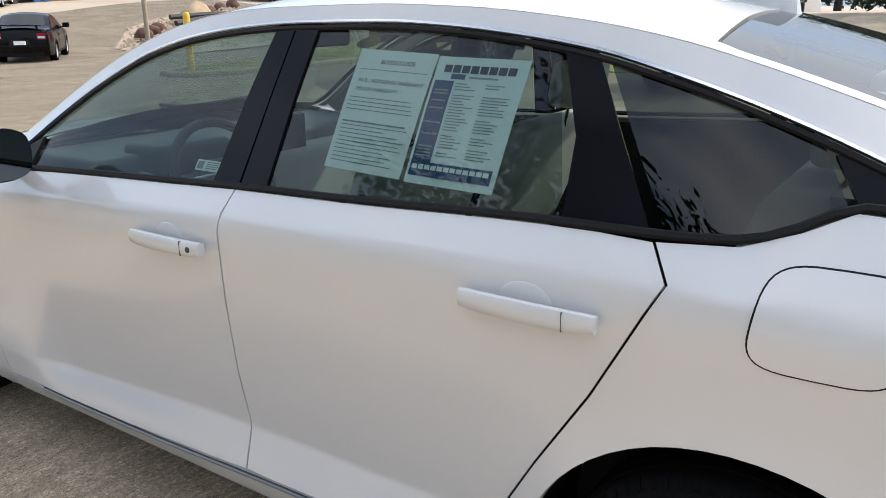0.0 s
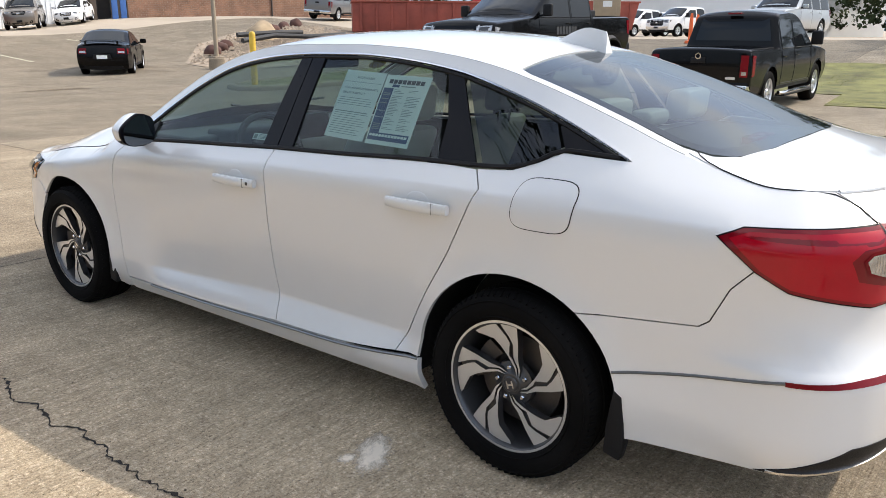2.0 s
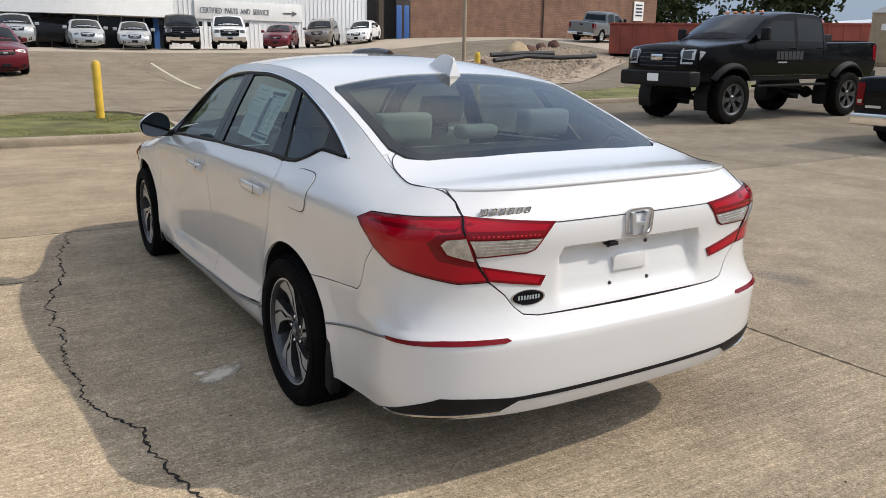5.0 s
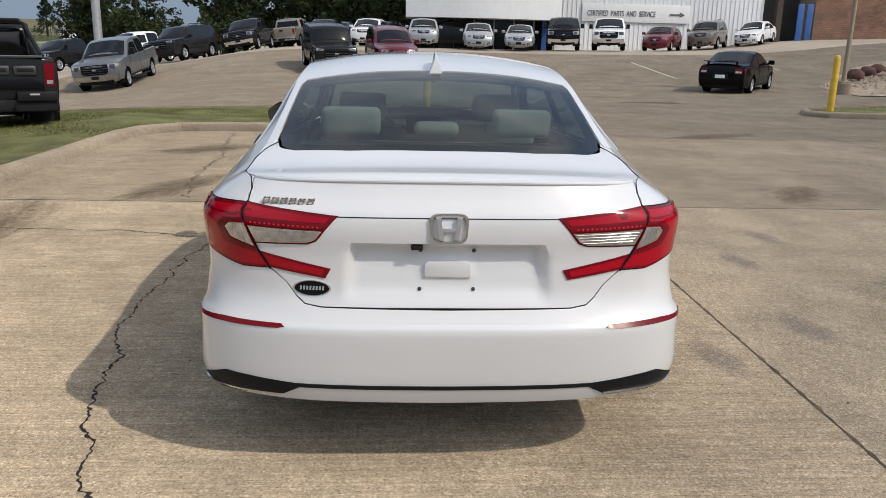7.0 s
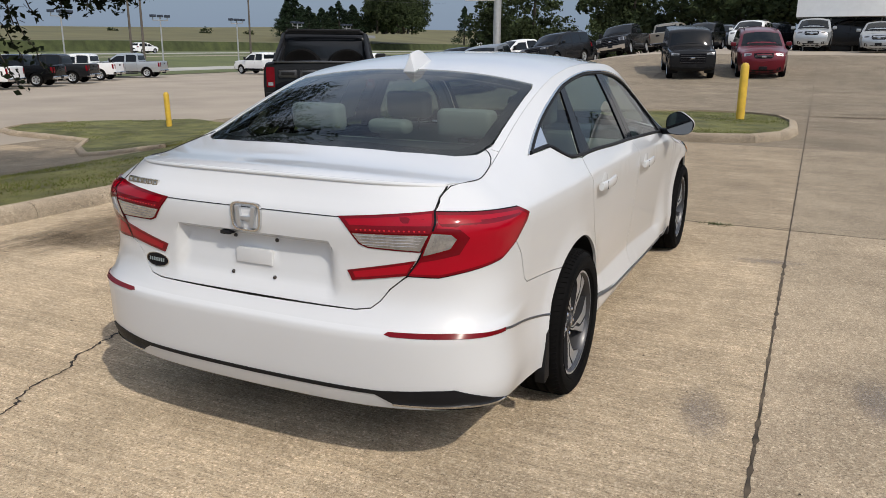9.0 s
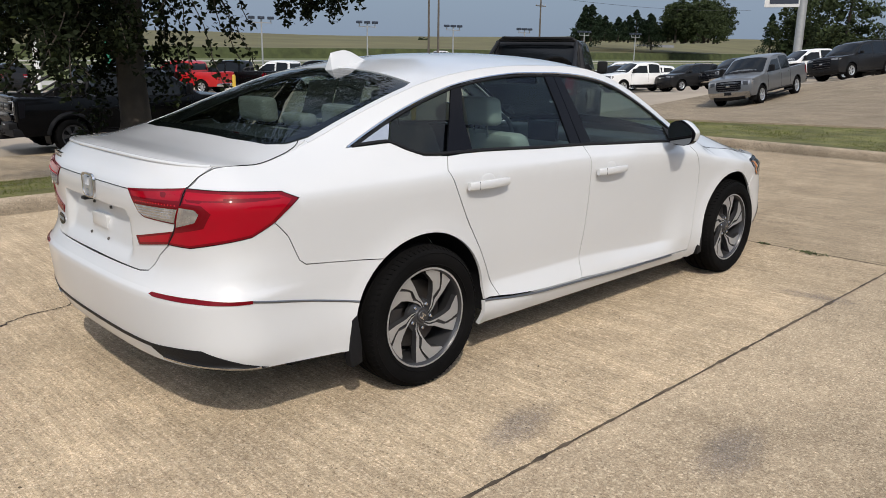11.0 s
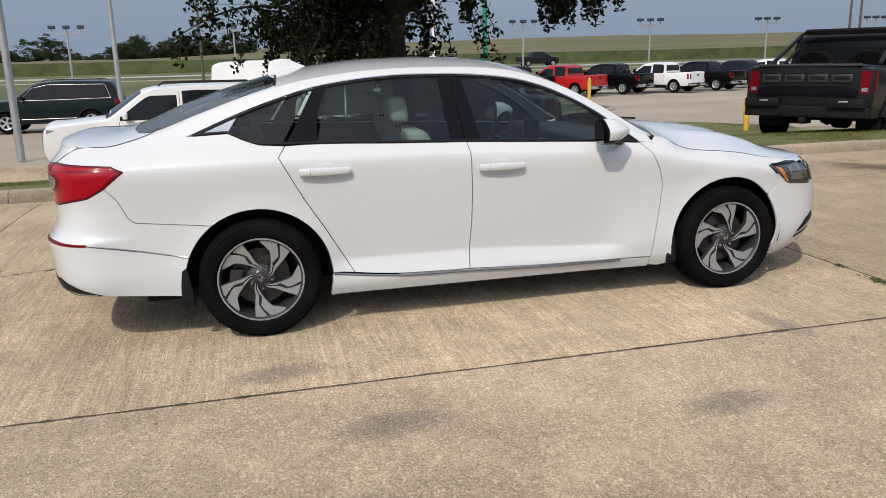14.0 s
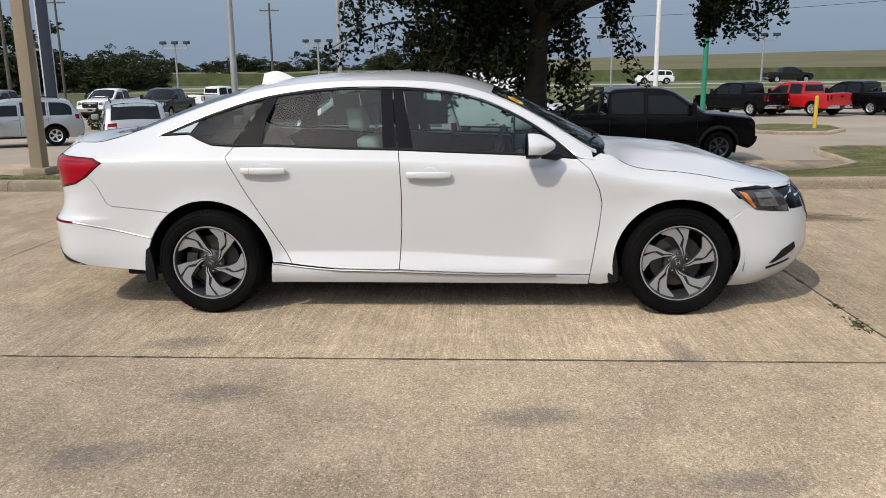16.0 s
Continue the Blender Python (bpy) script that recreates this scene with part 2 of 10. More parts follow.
belt_x = pchip([(-2.52, 0.81), (-2.2, 0.818), (-2.0, 0.822), (-1.73, 0.834), (-1.24, 0.834), (-0.3, 0.838), (0.5, 0.842), (0.82, 0.846), (1.0, 0.85), (1.4, 0.85), (1.8, 0.835), (2.4, 0.82)])
rail_z = pchip([(-2.52, 1.052), (-2.2, 1.045), (-2.0, 1.075), (-1.85, 1.115), (-1.68, 1.178), (-1.49, 1.245), (-1.31, 1.302), (-1.19, 1.334), (-1.0, 1.368), (-0.75, 1.393), (-0.5, 1.402), (-0.2, 1.398), (0.0, 1.384), (0.2, 1.343), (0.4, 1.270), (0.6, 1.168), (0.8, 1.045), (0.92, 0.975), (1.02, 0.948), (1.12, 0.892), (1.22, 0.870), (1.4, 0.853), (1.8, 0.800), (2.1, 0.778), (2.4, 0.77)])
rail_x = pchip([(-2.52, 0.705), (-2.2, 0.715), (-2.0, 0.702), (-1.85, 0.684), (-1.68, 0.668), (-1.49, 0.655), (-1.19, 0.642), (-1.0, 0.635), (-0.5, 0.628), (0.0, 0.630), (0.2, 0.638), (0.4, 0.657), (0.6, 0.688), (0.8, 0.733), (0.92, 0.756), (1.02, 0.766), (1.12, 0.776), (1.4, 0.782), (1.8, 0.775), (2.4, 0.76)])
rear_in = pchip([(0.15, 0.18), (0.26, 0.060), (0.31, 0.026), (0.36, 0.008), (0.45, -0.002), (0.54, -0.010), (0.572, -0.011), (0.588, 0.002), (0.60, 0.009), (0.635, 0.028), (0.70, 0.045), (0.80, 0.047), (0.90, 0.036), (0.945, 0.040), (1.0, 0.078), (1.055, 0.105)])
front_in = pchip([(0.14, 0.25), (0.2, 0.155), (0.3, 0.07), (0.4, 0.04), (0.55, 0.045), (0.62, 0.065), (0.7, 0.105), (0.75, 0.15), (0.8, 0.22), (0.86, 0.30)])
top_z = pchip([(-2.52, 1.062), (-2.47, 1.077), (-2.41, 1.076), (-2.33, 1.076), (-2.25, 1.081), (-2.05, 1.110), (-1.8, 1.207), (-1.6, 1.278), (-1.4, 1.338), (-1.24, 1.379), (-1.0, 1.424), (-0.7, 1.453), (-0.4, 1.460), (-0.1, 1.450), (0.1, 1.425), (0.3, 1.368), (0.6, 1.235), (0.9, 1.082), (1.02, 1.018), (1.06, 1.004), (1.3, 0.985), (1.6, 0.955), (1.9, 0.905), (2.1, 0.855), (2.28, 0.80), (2.38, 0.775)])


def _plan():
    xi, yb = [], []
    for a in np.linspace(0, math.pi / 2, 120):
        xi.append(math.sin(a) ** (2 / QE))
        yb.append(YR + LR * (1 - math.cos(a) ** (2 / QE)))
    for y in np.linspace(YR + LR, YF - LF, 160)[1:-1]:
        xi.append(1.0)
        yb.append(y)
    for a in np.linspace(math.pi / 2, 0, 120):
        xi.append(math.sin(a) ** (2 / QE))
        yb.append(YF - LF * (1 - math.cos(a) ** (2 / QE)))
    xi, yb = np.array(xi), np.array(yb)
    u = np.r_[0, np.cumsum(np.hypot(np.diff(xi * 0.89), np.diff(yb)))]
    return u, xi, yb


PU, PXI, PYB = _plan()
UEND = float(PU[-1])


def u_y(y):
    """Way round the plan, from the middle of the tail, at a place along the side."""
    return float(np.interp(y, PYB, PU))


def u_xr(x):
    """The same at a distance from the middle of the tail."""
    n = 121
    return float(np.interp(x / 0.872, PXI[:n], PU[:n]))


def u_xf(x):
    n = 121
    return float(np.interp(-x / 0.855, -PXI[-n:], PU[-n:]))


def fade_r(yb):
    return sstep(-1.9, -2.45, yb) if yb < -1.9 else 0.0


def width_at(y, z):
    w, zc, zb, zr = half_w(y), crease_z(y), belt_z(y), rail_z(y)
    low = sstep(-1.15, -0.95, y) * (1 - sstep(0.55, 0.8, y))
    lz = 0.385 - 0.045 * sstep(-0.3, 0.7, y)
    kz = [0.14, 0.20, 0.255, 0.285, lz, 0.52, 0.68, zc - 0.035, zc, zb, 0.5 * (zb + zr), zr, zr + 0.06]
    bx, rx = belt_x(y), rail_x(y)
    bulge = 0.006 * sstep(0.08, 0.3, zr - zb)
    kx = [w - 0.07, w - 0.032, w - 0.004 * low - 0.012 * (1 - low), w - 0.006 * low - 0.010 * (1 - low), w - 0.042 * low - 0.004 * (1 - low), w - 0.014 - 0.012 * low, w - 0.012, w + 0.003, w - 0.006, bx, 0.5 * (bx + rx) + bulge, rx, rx - 0.04]
    s = 0.0
    for dz in (-0.005, -0.002, 0.002, 0.005):
        s += float(np.interp(z + dz, kz, kx))
    s /= 4
    for yc in (-1.415, 1.415):
        r = math.hypot(y - yc, z - 0.32)
        s += 0.010 * math.exp(-((r - 0.39) / 0.035) ** 2)
    return s


def skin(u, z):
    """The body's outer form: way round the plan and height."""
    sg, a = (1, u) if u >= 0 else (-1, -u)
    a = min(a, UEND)
    xi, yb = float(np.interp(a, PU, PXI)), float(np.interp(a, PU, PYB))
    y = yb
    if yb < -1.9:
        y += rear_in(z) * fade_r(yb)
    if yb > 1.5:
        y -= front_in(z) * sstep(1.5, 2.2, yb)
    x = xi * width_at(yb, z)
    if yb < -1.95:
        x *= 1 - 0.018 * sstep(-2.0, -2.3, yb) * sstep(0.66, 0.74, z) * (1 - sstep(0.98, 1.04, z)) * sstep(0.75, 0.95, xi)
        # the bumper stands proud of the quarter at the corner
        x *= 1 + 0.028 * sstep(-1.95, -2.30, yb) * sstep(0.26, 0.36, z) * (1 - sstep(0.572, 0.625, z))
    if yb < -2.3:
        # number plate recess
        mx = 1 - sstep(0.30 + 0.10 * (0.85 - z), 0.335 + 0.10 * (0.85 - z), x)
        mz = sstep(0.655, 0.70, z) * (1 - sstep(0.838, 0.852, z))
        y += 0.040 * mx * mz * (0.45 + 0.55 * sstep(0.68, 0.84, z))
        # raised pad in the recess
        px = 1 - sstep(0.075, 0.085, x)
        y -= 0.008 * px * sstep(0.735, 0.745, z) * (1 - sstep(0.785, 0.795, z))
    return Vector((sg * x, y, z))


def top_skin(sv, r):
    """Hood, glass, roof and deck: station along the car and share of the half width."""
    rr = abs(r)
    q = 0.93 * min(1, rr)
    d = 1 - (1 - q ** QE) ** (1 / QE)
    fr = sstep(-1.9, -2.52, sv) if sv < -1.9 else 0.0
    ff = sstep(1.7, 2.38, sv) if sv > 1.7 else 0.0
    d1 = 1 - (1 - 0.93 ** QE) ** (1 / QE)
    yb = sv + fr * LR * d - ff * LF * d
    ye = sv + fr * LR * d1 - ff * LF * d1
    ze = rail_z(ye)
    ue = u_y(ye)
    xe = float(np.interp(ue, PU, PXI)) * width_at(ye, ze)
    p = 2.3 + 0.5 * sstep(-1.9, -2.2, sv) if sv < -1.9 else 2.3
    zc = top_z(sv)
    z = ze + (zc - ze) * (1 - rr ** p)
    if sv > 1.1:
        z += 0.012 * math.exp(-((rr - 0.62) / 0.10) ** 2) * sstep(1.1, 1.4, sv) * (1 - sstep(1.9, 2.2, sv))
    y = yb
    if yb < -1.9:
        y += rear_in(min(1.055, ze)) * fade_r(yb)
    if yb > 1.5:
        y -= front_in(ze) * sstep(1.5, 2.2, yb)
    return Vector((math.copysign(rr * xe, r), y, z))


from mathutils.geometry import delaunay_2d_cdt


def dense(poly, step):
    out = []
    for p, q in zip(poly, poly[1:] + poly[:1]):
        n = max(1, int(math.hypot(q[0] - p[0], q[1] - p[1]) / step + 0.5))
        out += [(p[0] + (q[0] - p[0]) * k / n, p[1] + (q[1] - p[1]) * k / n) for k in range(n)]
    return out


def inset(poly, d):
    n = len(poly)
    area = sum(poly[i][0] * poly[(i + 1) % n][1] - poly[(i + 1) % n][0] * poly[i][1] for i in range(n))
    s = 1 if area > 0 else -1
    out = []
    for i in range(n):
        a, b, c = (Vector(poly[k]) for k in ((i - 1) % n, i, (i + 1) % n))
        e0, e1 = (b - a), (c - b)
        if e0.length < 1e-7 or e1.length < 1e-7:
            out.append(tuple(b))
            continue
        n0 = Vector((-e0.y, e0.x)).normalized() * s
        n1 = Vector((-e1.y, e1.x)).normalized() * s
        m = n0 + n1
        if m.length < 0.3:
            m = n0
        m = m.normalized()
        out.append(tuple(b + m * d / max(0.45, m.dot(n0))))
    return out


def panel_mesh(poly, surf, step=0.04, gap=0.002, thick=0.012, lift=0.0, edge=None, creases=()):
    """A curved sheet with turned-in edges over an outline in the surface's own coordinates."""
    edge = edge or step * 0.6
    pl = dense([tuple(p) for p in poly], edge)
    if gap:
        pl = inset(pl, gap)
    xs, ys = [p[0] for p in pl], [p[1] for p in pl]
    pts = [Vector(p) for p in pl]
    n = len(pts)
    from_x, from_y = min(xs), min(ys)
    nx, ny = int((max(xs) - from_x) / step) + 1, int((max(ys) - from_y) / step) + 1

    def inside(x, y):
        c = False
        j = n - 1
        for i in range(n):
            xi, yi = pl[i]
            xj, yj = pl[j]
            if (yi > y) != (yj > y) and x < (xj - xi) * (y - yi) / (yj - yi) + xi:
                c = not c
            j = i
        return c
    arr = np.array(pl)
    for f in creases:
        for x in np.arange(from_x, max(xs), 0.03):
            for d in (-0.009, 0.0, 0.009):
                y = f(x) + d
                if inside(x, y) and np.min((arr[:, 0] - x) ** 2 + (arr[:, 1] - y) ** 2) > 0.012 ** 2:
                    pts.append(Vector((x, y)))
    arr = np.array([(q.x, q.y) for q in pts])
    for i in range(nx + 1):
        for k in range(ny + 1):
            x, y = from_x + (i + 0.5 * (k % 2)) * step, from_y + k * step
            if inside(x, y) and np.min((arr[:, 0] - x) ** 2 + (arr[:, 1] - y) ** 2) > (0.45 * step) ** 2:
                pts.append(Vector((x, y)))
    res = delaunay_2d_cdt(pts, [], [list(range(n))], 1, 1e-6)
    bm = bmesh.new()
    vs = [bm.verts.new(surf(v.x, v.y)) for v in res[0]]
    for f in res[2]:
        try:
            bm.faces.new([vs[i] for i in f])
        except ValueError:
            pass
    bm.normal_update()
    if not bm.faces:
        return bm
    f = max(bm.faces, key=lambda q: q.calc_area())
    c = f.calc_center_median()
    if sum(g.normal.dot(g.calc_center_median() - Vector((0, c.y * 0.6, 0.45))) for g in bm.faces) < 0:
        bmesh.ops.reverse_faces(bm, faces=bm.faces)
    bm.normal_update()
    if lift:
        for v in bm.verts:
            v.co += v.normal * lift
    if thick:
        nor = {v: v.normal.copy() for v in bm.verts}
        be = [e for e in bm.edges if e.is_boundary]
        r = bmesh.ops.extrude_edge_only(bm, edges=be)
        side = [e for e in r["geom"] if isinstance(e, bmesh.types.BMFace)]
        tops = {v for e in be for v in e.verts}
        for fce in side:
            for e in fce.edges:
                a, b = e.verts
                if (a in tops) != (b in tops):
                    hi, lo = (a, b) if a in tops else (b, a)
                    lo.co = hi.co - nor[hi] * thick
        bmesh.ops.recalc_face_normals(bm, faces=side)
        for e in be:
            e.smooth = False
    return bm


def mirror_u(poly):
    return [(-p[0], p[1]) for p in poly]


def side(*pts):
    """Outline on the car's side from places along it and heights."""
    return [(u_y(y), z) for y, z in pts]


def arch(yc, a0, a1, r=0.385, zc=0.315, n=20):
    return [(yc + r * math.cos(radians(a0 + (a1 - a0) * k / n)), zc + r * math.sin(radians(a0 + (a1 - a0) * k / n))) for k in range(n + 1)]


def along(f, y0, y1, n=14, dz=0.0):
    return [(y0 + (y1 - y0) * k / n, f(y0 + (y1 - y0) * k / n) + dz) for k in range(n + 1)]


dlo_top = pchip([(-1.736, 1.083), (-1.596, 1.140), (-1.45, 1.197), (-1.307, 1.246), (-1.164, 1.288), (-1.059, 1.314), (-0.885, 1.341), (-0.712, 1.358), (-0.541, 1.366), (-0.303, 1.364), (-0.134, 1.355), (0.069, 1.330), (0.237, 1.289), (0.405, 1.220), (0.541, 1.148), (0.677, 1.058), (0.763, 0.990), (0.815, 0.945)])
dlo_bot = pchip([(-1.736, 1.081), (-1.523, 1.092), (-1.457, 1.060), (-1.373, 1.032), (-1.235, 1.024), (-1.046, 1.022), (-0.604, 1.005), (-0.266, 0.995), (0.07, 0.980), (0.487, 0.961), (0.815, 0.940)])

sedan = thing("white_sedan", "pearl white four-door sedan parked on the concrete", "car")
REAR_SEAM = [(-1.240, 1.020), (-1.280, 0.964), (-1.161, 0.738), (-1.055, 0.566), (-0.910, 0.312)]
MID_SEAM = [(-0.246, 0.995), (-0.236, 0.919), (-0.229, 0.735), (-0.232, 0.547), (-0.252, 0.278)]
FRONT_SEAM = [(0.808, 0.940), (0.880, 0.880), (0.936, 0.764), (0.955, 0.681), (0.943, 0.546), (0.915, 0.375), (0.896, 0.247)]
door_bot = pchip([(-1.06, 0.330), (-0.93, 0.313), (-0.827, 0.301), (-0.62, 0.284), (-0.25, 0.275), (0.237, 0.259), (0.694, 0.251), (0.9, 0.247)])
FRONT_DOOR = side(*MID_SEAM, *along(door_bot, -0.252, 0.896, 10)[1:-1], *FRONT_SEAM[::-1], *along(dlo_bot, 0.808, -0.246, 10)[1:-1])
REAR_DOOR = side(*REAR_SEAM, *along(door_bot, -0.910, -0.252, 8)[1:-1], *MID_SEAM[::-1], *along(dlo_bot, -0.246, -1.24, 10)[1:-1])
LAMP_LOW = [(u_y(-2.165), 0.850), (u_y(-2.265), 0.803), (u_xr(0.76), 0.772), (u_xr(0.70), 0.760), (u_xr(0.60), 0.762)]
LAMP_TOP = [(u_y(-2.05), 0.932), (u_y(-2.12), 0.960), (u_y(-2.285), 0.968), (u_xr(0.765), 0.974), (u_xr(0.705), 0.976)]
TRUNK_SEAM = [(u_xr(0.705), 0.976), (u_xr(0.634), 0.82), (u_xr(0.598), 0.762), (u_xr(0.545), 0.714), (u_xr(0.515), 0.672), (u_xr(0.485), 0.647), (u_xr(0.43), 0.638), (0.0, 0.634)]
CORNER = (u_y(YR + LR * (1 - (1 - 0.93 ** QE) ** (1 / QE))), 1.046)
QUARTER = side(*along(dlo_top, 0.815, -1.736, 44), (-1.523, 1.092), (-1.457, 1.060), (-1.373, 1.030), *REAR_SEAM, (-0.985, 0.3205),
               *[p for p in arch(-1.415, 1, 126, 0.388)], (-2.019, 0.668), (-2.052, 0.690), (-2.105, 0.79)) + LAMP_LOW[:1] + LAMP_TOP + [(u_xr(0.748), 1.012), CORNER] \
    + side(*along(rail_z, -2.15, 0.90, 50)) + side((0.905, 0.93))
FENDER = side(*FRONT_SEAM, (0.892, 0.19), (0.962, 0.178), *arch(1.415, 197, 43, 0.388), (1.832, 0.642), (1.79, 0.70), (1.739, 0.756), (1.80, 0.764), (1.86, 0.767)) + side(*along(rail_z, 1.86, 0.955, 14), (0.89, 0.942))
SILL = side(*along(door_bot, -1.030, 0.896, 16, -0.006), (0.890, 0.180), (0.5, 0.186), (-0.3, 0.188), (-1.045, 0.190))
bump_top = side(*arch(-1.415, 126, 186, 0.388, n=10)[::-1], (-2.019, 0.668), (-2.052, 0.690), (-2.105, 0.79)) + LAMP_LOW + TRUNK_SEAM[3:-1]
bump_bot = [(u_xr(0.0), 0.286), (u_xr(0.47), 0.292), (u_xr(0.76), 0.302), (u_y(-2.2), 0.296), (u_y(-2.05), 0.282), (u_y(-1.83), 0.264)]
BUMPER = bump_top + [(0.0, 0.634)] + mirror_u(bump_top)[::-1] + mirror_u(bump_bot)[::-1] + bump_bot[1:]

for sg, hand in ((1, False), (-1, True)):
    def own(poly, hand=hand):
        return mirror_u(poly) if hand else poly
    def y_u(u):
        return float(np.interp(abs(u), PU, PYB))
    lines = (lambda u: crease_z(y_u(u)), lambda u: 0.385 - 0.045 * sstep(-0.3, 0.7, y_u(u)))
    fd = part("front_door", panel_mesh(own(FRONT_DOOR), skin, 0.04, gap=0.0026, creases=lines), PAINT, sedan)
    rd = part("rear_door", panel_mesh(own(REAR_DOOR), skin, 0.04, gap=0.0026, creases=lines), PAINT, sedan)
    part("quarter_panel", panel_mesh(own(QUARTER), skin, 0.04, edge=0.02, creases=lines[:1]), PAINT, sedan)
    part("fender", panel_mesh(own(FENDER), skin, 0.04, creases=lines[:1]), PAINT, sedan)
    part("side_sill", panel_mesh(own(SILL), skin, 0.04, thick=0.02), PAINT, sedan)
    # dark shell behind the gaps
    inner = side((-1.0, 0.25), (0.93, 0.22), (0.98, 0.68), (0.86, 0.915), *along(dlo_bot, 0.80, -1.2, 8, -0.012), (-1.33, 0.96), (-1.1, 0.62), (-0.98, 0.4))
    part("door_lining", panel_mesh(own(inner), lambda u, z: skin(u, z) - Vector((math.copysign(0.03, u), 0, 0)), 0.08, gap=0, thick=0.02), BLACKPLASTIC, sedan)
    # windows
    fg = side(*along(dlo_bot, -0.158, 0.785, 12, 0.012), *along(dlo_top, 0.775, -0.225, 16, -0.016))
    rg = side(*along(dlo_bot, -1.068, -0.340, 12, 0.012), *along(dlo_top, -0.366, -0.985, 12, -0.016))
    part("front_window", panel_mesh(own(fg), skin, 0.08, gap=0, thick=0, lift=-0.008), GLASS, fd, "green-tinted side glass")
    part("rear_window", panel_mesh(own(rg), skin, 0.08, gap=0, thick=0, lift=-0.008), GLASS, rd, "green-tinted side glass")
    bp = side((-0.158, dlo_bot(-0.158)), (-0.25, dlo_bot(-0.25)), (-0.275, 1.18), (-0.292, dlo_top(-0.292)), (-0.231, dlo_top(-0.231)))
    part("pillar_cover", panel_mesh(own(bp), skin, 0.05, gap=0.0015, thick=0.01, lift=-0.002), BLACKGLOSS, fd)
    bp = side((-0.34, dlo_bot(-0.34)), (-0.366, dlo_top(-0.366)), (-0.294, dlo_top(-0.294)), (-0.277, 1.18), (-0.254, dlo_bot(-0.254)))
    part("pillar_cover", panel_mesh(own(bp), skin, 0.05, gap=0.0015, thick=0.01, lift=-0.002), BLACKGLOSS, rd)
    cp = side((-1.069, dlo_bot(-1.069)), (-1.056, 1.167), (-0.985, dlo_top(-0.985)), (-1.056, dlo_top(-1.056)), (-1.236, dlo_bot(-1.236)))
    part("pillar_cover", panel_mesh(own(cp), skin, 0.05, gap=0.0015, thick=0.01, lift=-0.002), BLACKGLOSS, rd)
    qg = side((-1.255, 1.030), (-1.085, dlo_top(-1.085) - 0.014), *along(dlo_top, -1.16, -1.46, 6, -0.016), (-1.51, 1.098), (-1.457, 1.070), (-1.373, 1.042))
    part("quarter_window", panel_mesh(own(qg), skin, 0.08, gap=0, thick=0, lift=-0.008), DARKGLASS, sedan, "dark quarter window glass")
    qt = side((-1.526, 1.096), (-1.475, 1.168), *along(dlo_top, -1.50, -1.71, 4, -0.012), (-1.725, 1.086))
    # gloss black on the driver's side, chrome on the other
    part("window_trim", panel_mesh(own(qt), skin, 0.05, gap=0.001, thick=0.01, lift=-0.003), BLACKGLOSS if hand else CHROME, sedan, "window corner trim piece")

    def line(f, y0, y1, rad, dz, n=40, off=0.0):
        pts = []
        for k in range(n + 1):
            y = y0 + (y1 - y0) * k / n
            z = f(y) + dz
            p = skin(sg * u_y(y), z)
            pts.append(p + Vector((sg * off, 0, 0)))
        return tube(pts, rad, 6)
    part("window_chrome", line(dlo_top, -1.73, 0.80, 0.0055, -0.001, 60), CHROME, sedan, "thin chrome window surround")
    part("window_seal", line(dlo_top, -1.70, 0.78, 0.007, -0.014, 60, -0.004), BLACKPLASTIC, sedan)
    part("belt_moulding", line(dlo_bot, -1.70, 0.80, 0.0085, 0.006, 60, -0.001), BLACKPLASTIC, sedan)
    part("sill_chrome", line(door_bot, -1.025, 0.694, 0.006, -0.010, 40, 0.001), SATINCHROME, sedan, "thin chrome sill strip")
    sc = pchip([(-2.29, 0.580), (-2.0, 0.519), (-1.800, 0.476), (-1.77, 0.470)])
    part("bumper_chrome", line(sc, -2.25, -1.776, 0.005, 0.0, 20, 0.0), SATINCHROME, sedan, "thin chrome bumper strip")

    # door handles
    for y0, y1, z, door in ((-1.180, -0.914, 0.885, rd), (-0.196, 0.064, 0.856, fd)):
        bm = bmesh.new()
        n, prev = 14, None
        for k in range(n + 1):
            t = k / n
            y = y0 + (y1 - y0) * t
            base = skin(sg * u_y(y), z)
            bowl = 0.006 + 0.026 * math.sin(math.pi * min(1, max(0, 0.07 + 0.86 * t))) ** 0.35
            hh = 0.0205 * (0.62 + 0.38 * math.sin(math.pi * min(1, max(0.0, 0.04 + 0.92 * t))) ** 0.25)
            ring = []
            for a in range(12):
                an = 2 * math.pi * a / 12
                ca, sa = math.cos(an), math.sin(an)
                ring.append(bm.verts.new(base + Vector((sg * (bowl + 0.011 * math.copysign(abs(ca) ** 0.7, ca)), 0, hh * math.copysign(abs(sa) ** 0.7, sa)))))
            if prev:
                for a in range(12):
                    bm.faces.new((prev[a], prev[(a + 1) % 12], ring[(a + 1) % 12], ring[a]))
            else:
                bm.faces.new(ring)
            prev = ring
        bm.faces.new(prev)
        bmesh.ops.recalc_face_normals(bm, faces=bm.faces)
        grip = part("handle", bm, PAINT, door, "white grip handle")
        yl = y0 + 0.055
        lp = skin(sg * u_y(yl), z)
        part("handle_seam", box(lp.x + sg * 0.0365 - 0.004, lp.x + sg * 0.0365 + 0.004, yl - 0.0006, yl + 0.0006, z - 0.018, z + 0.018), GUNMETAL, grip)
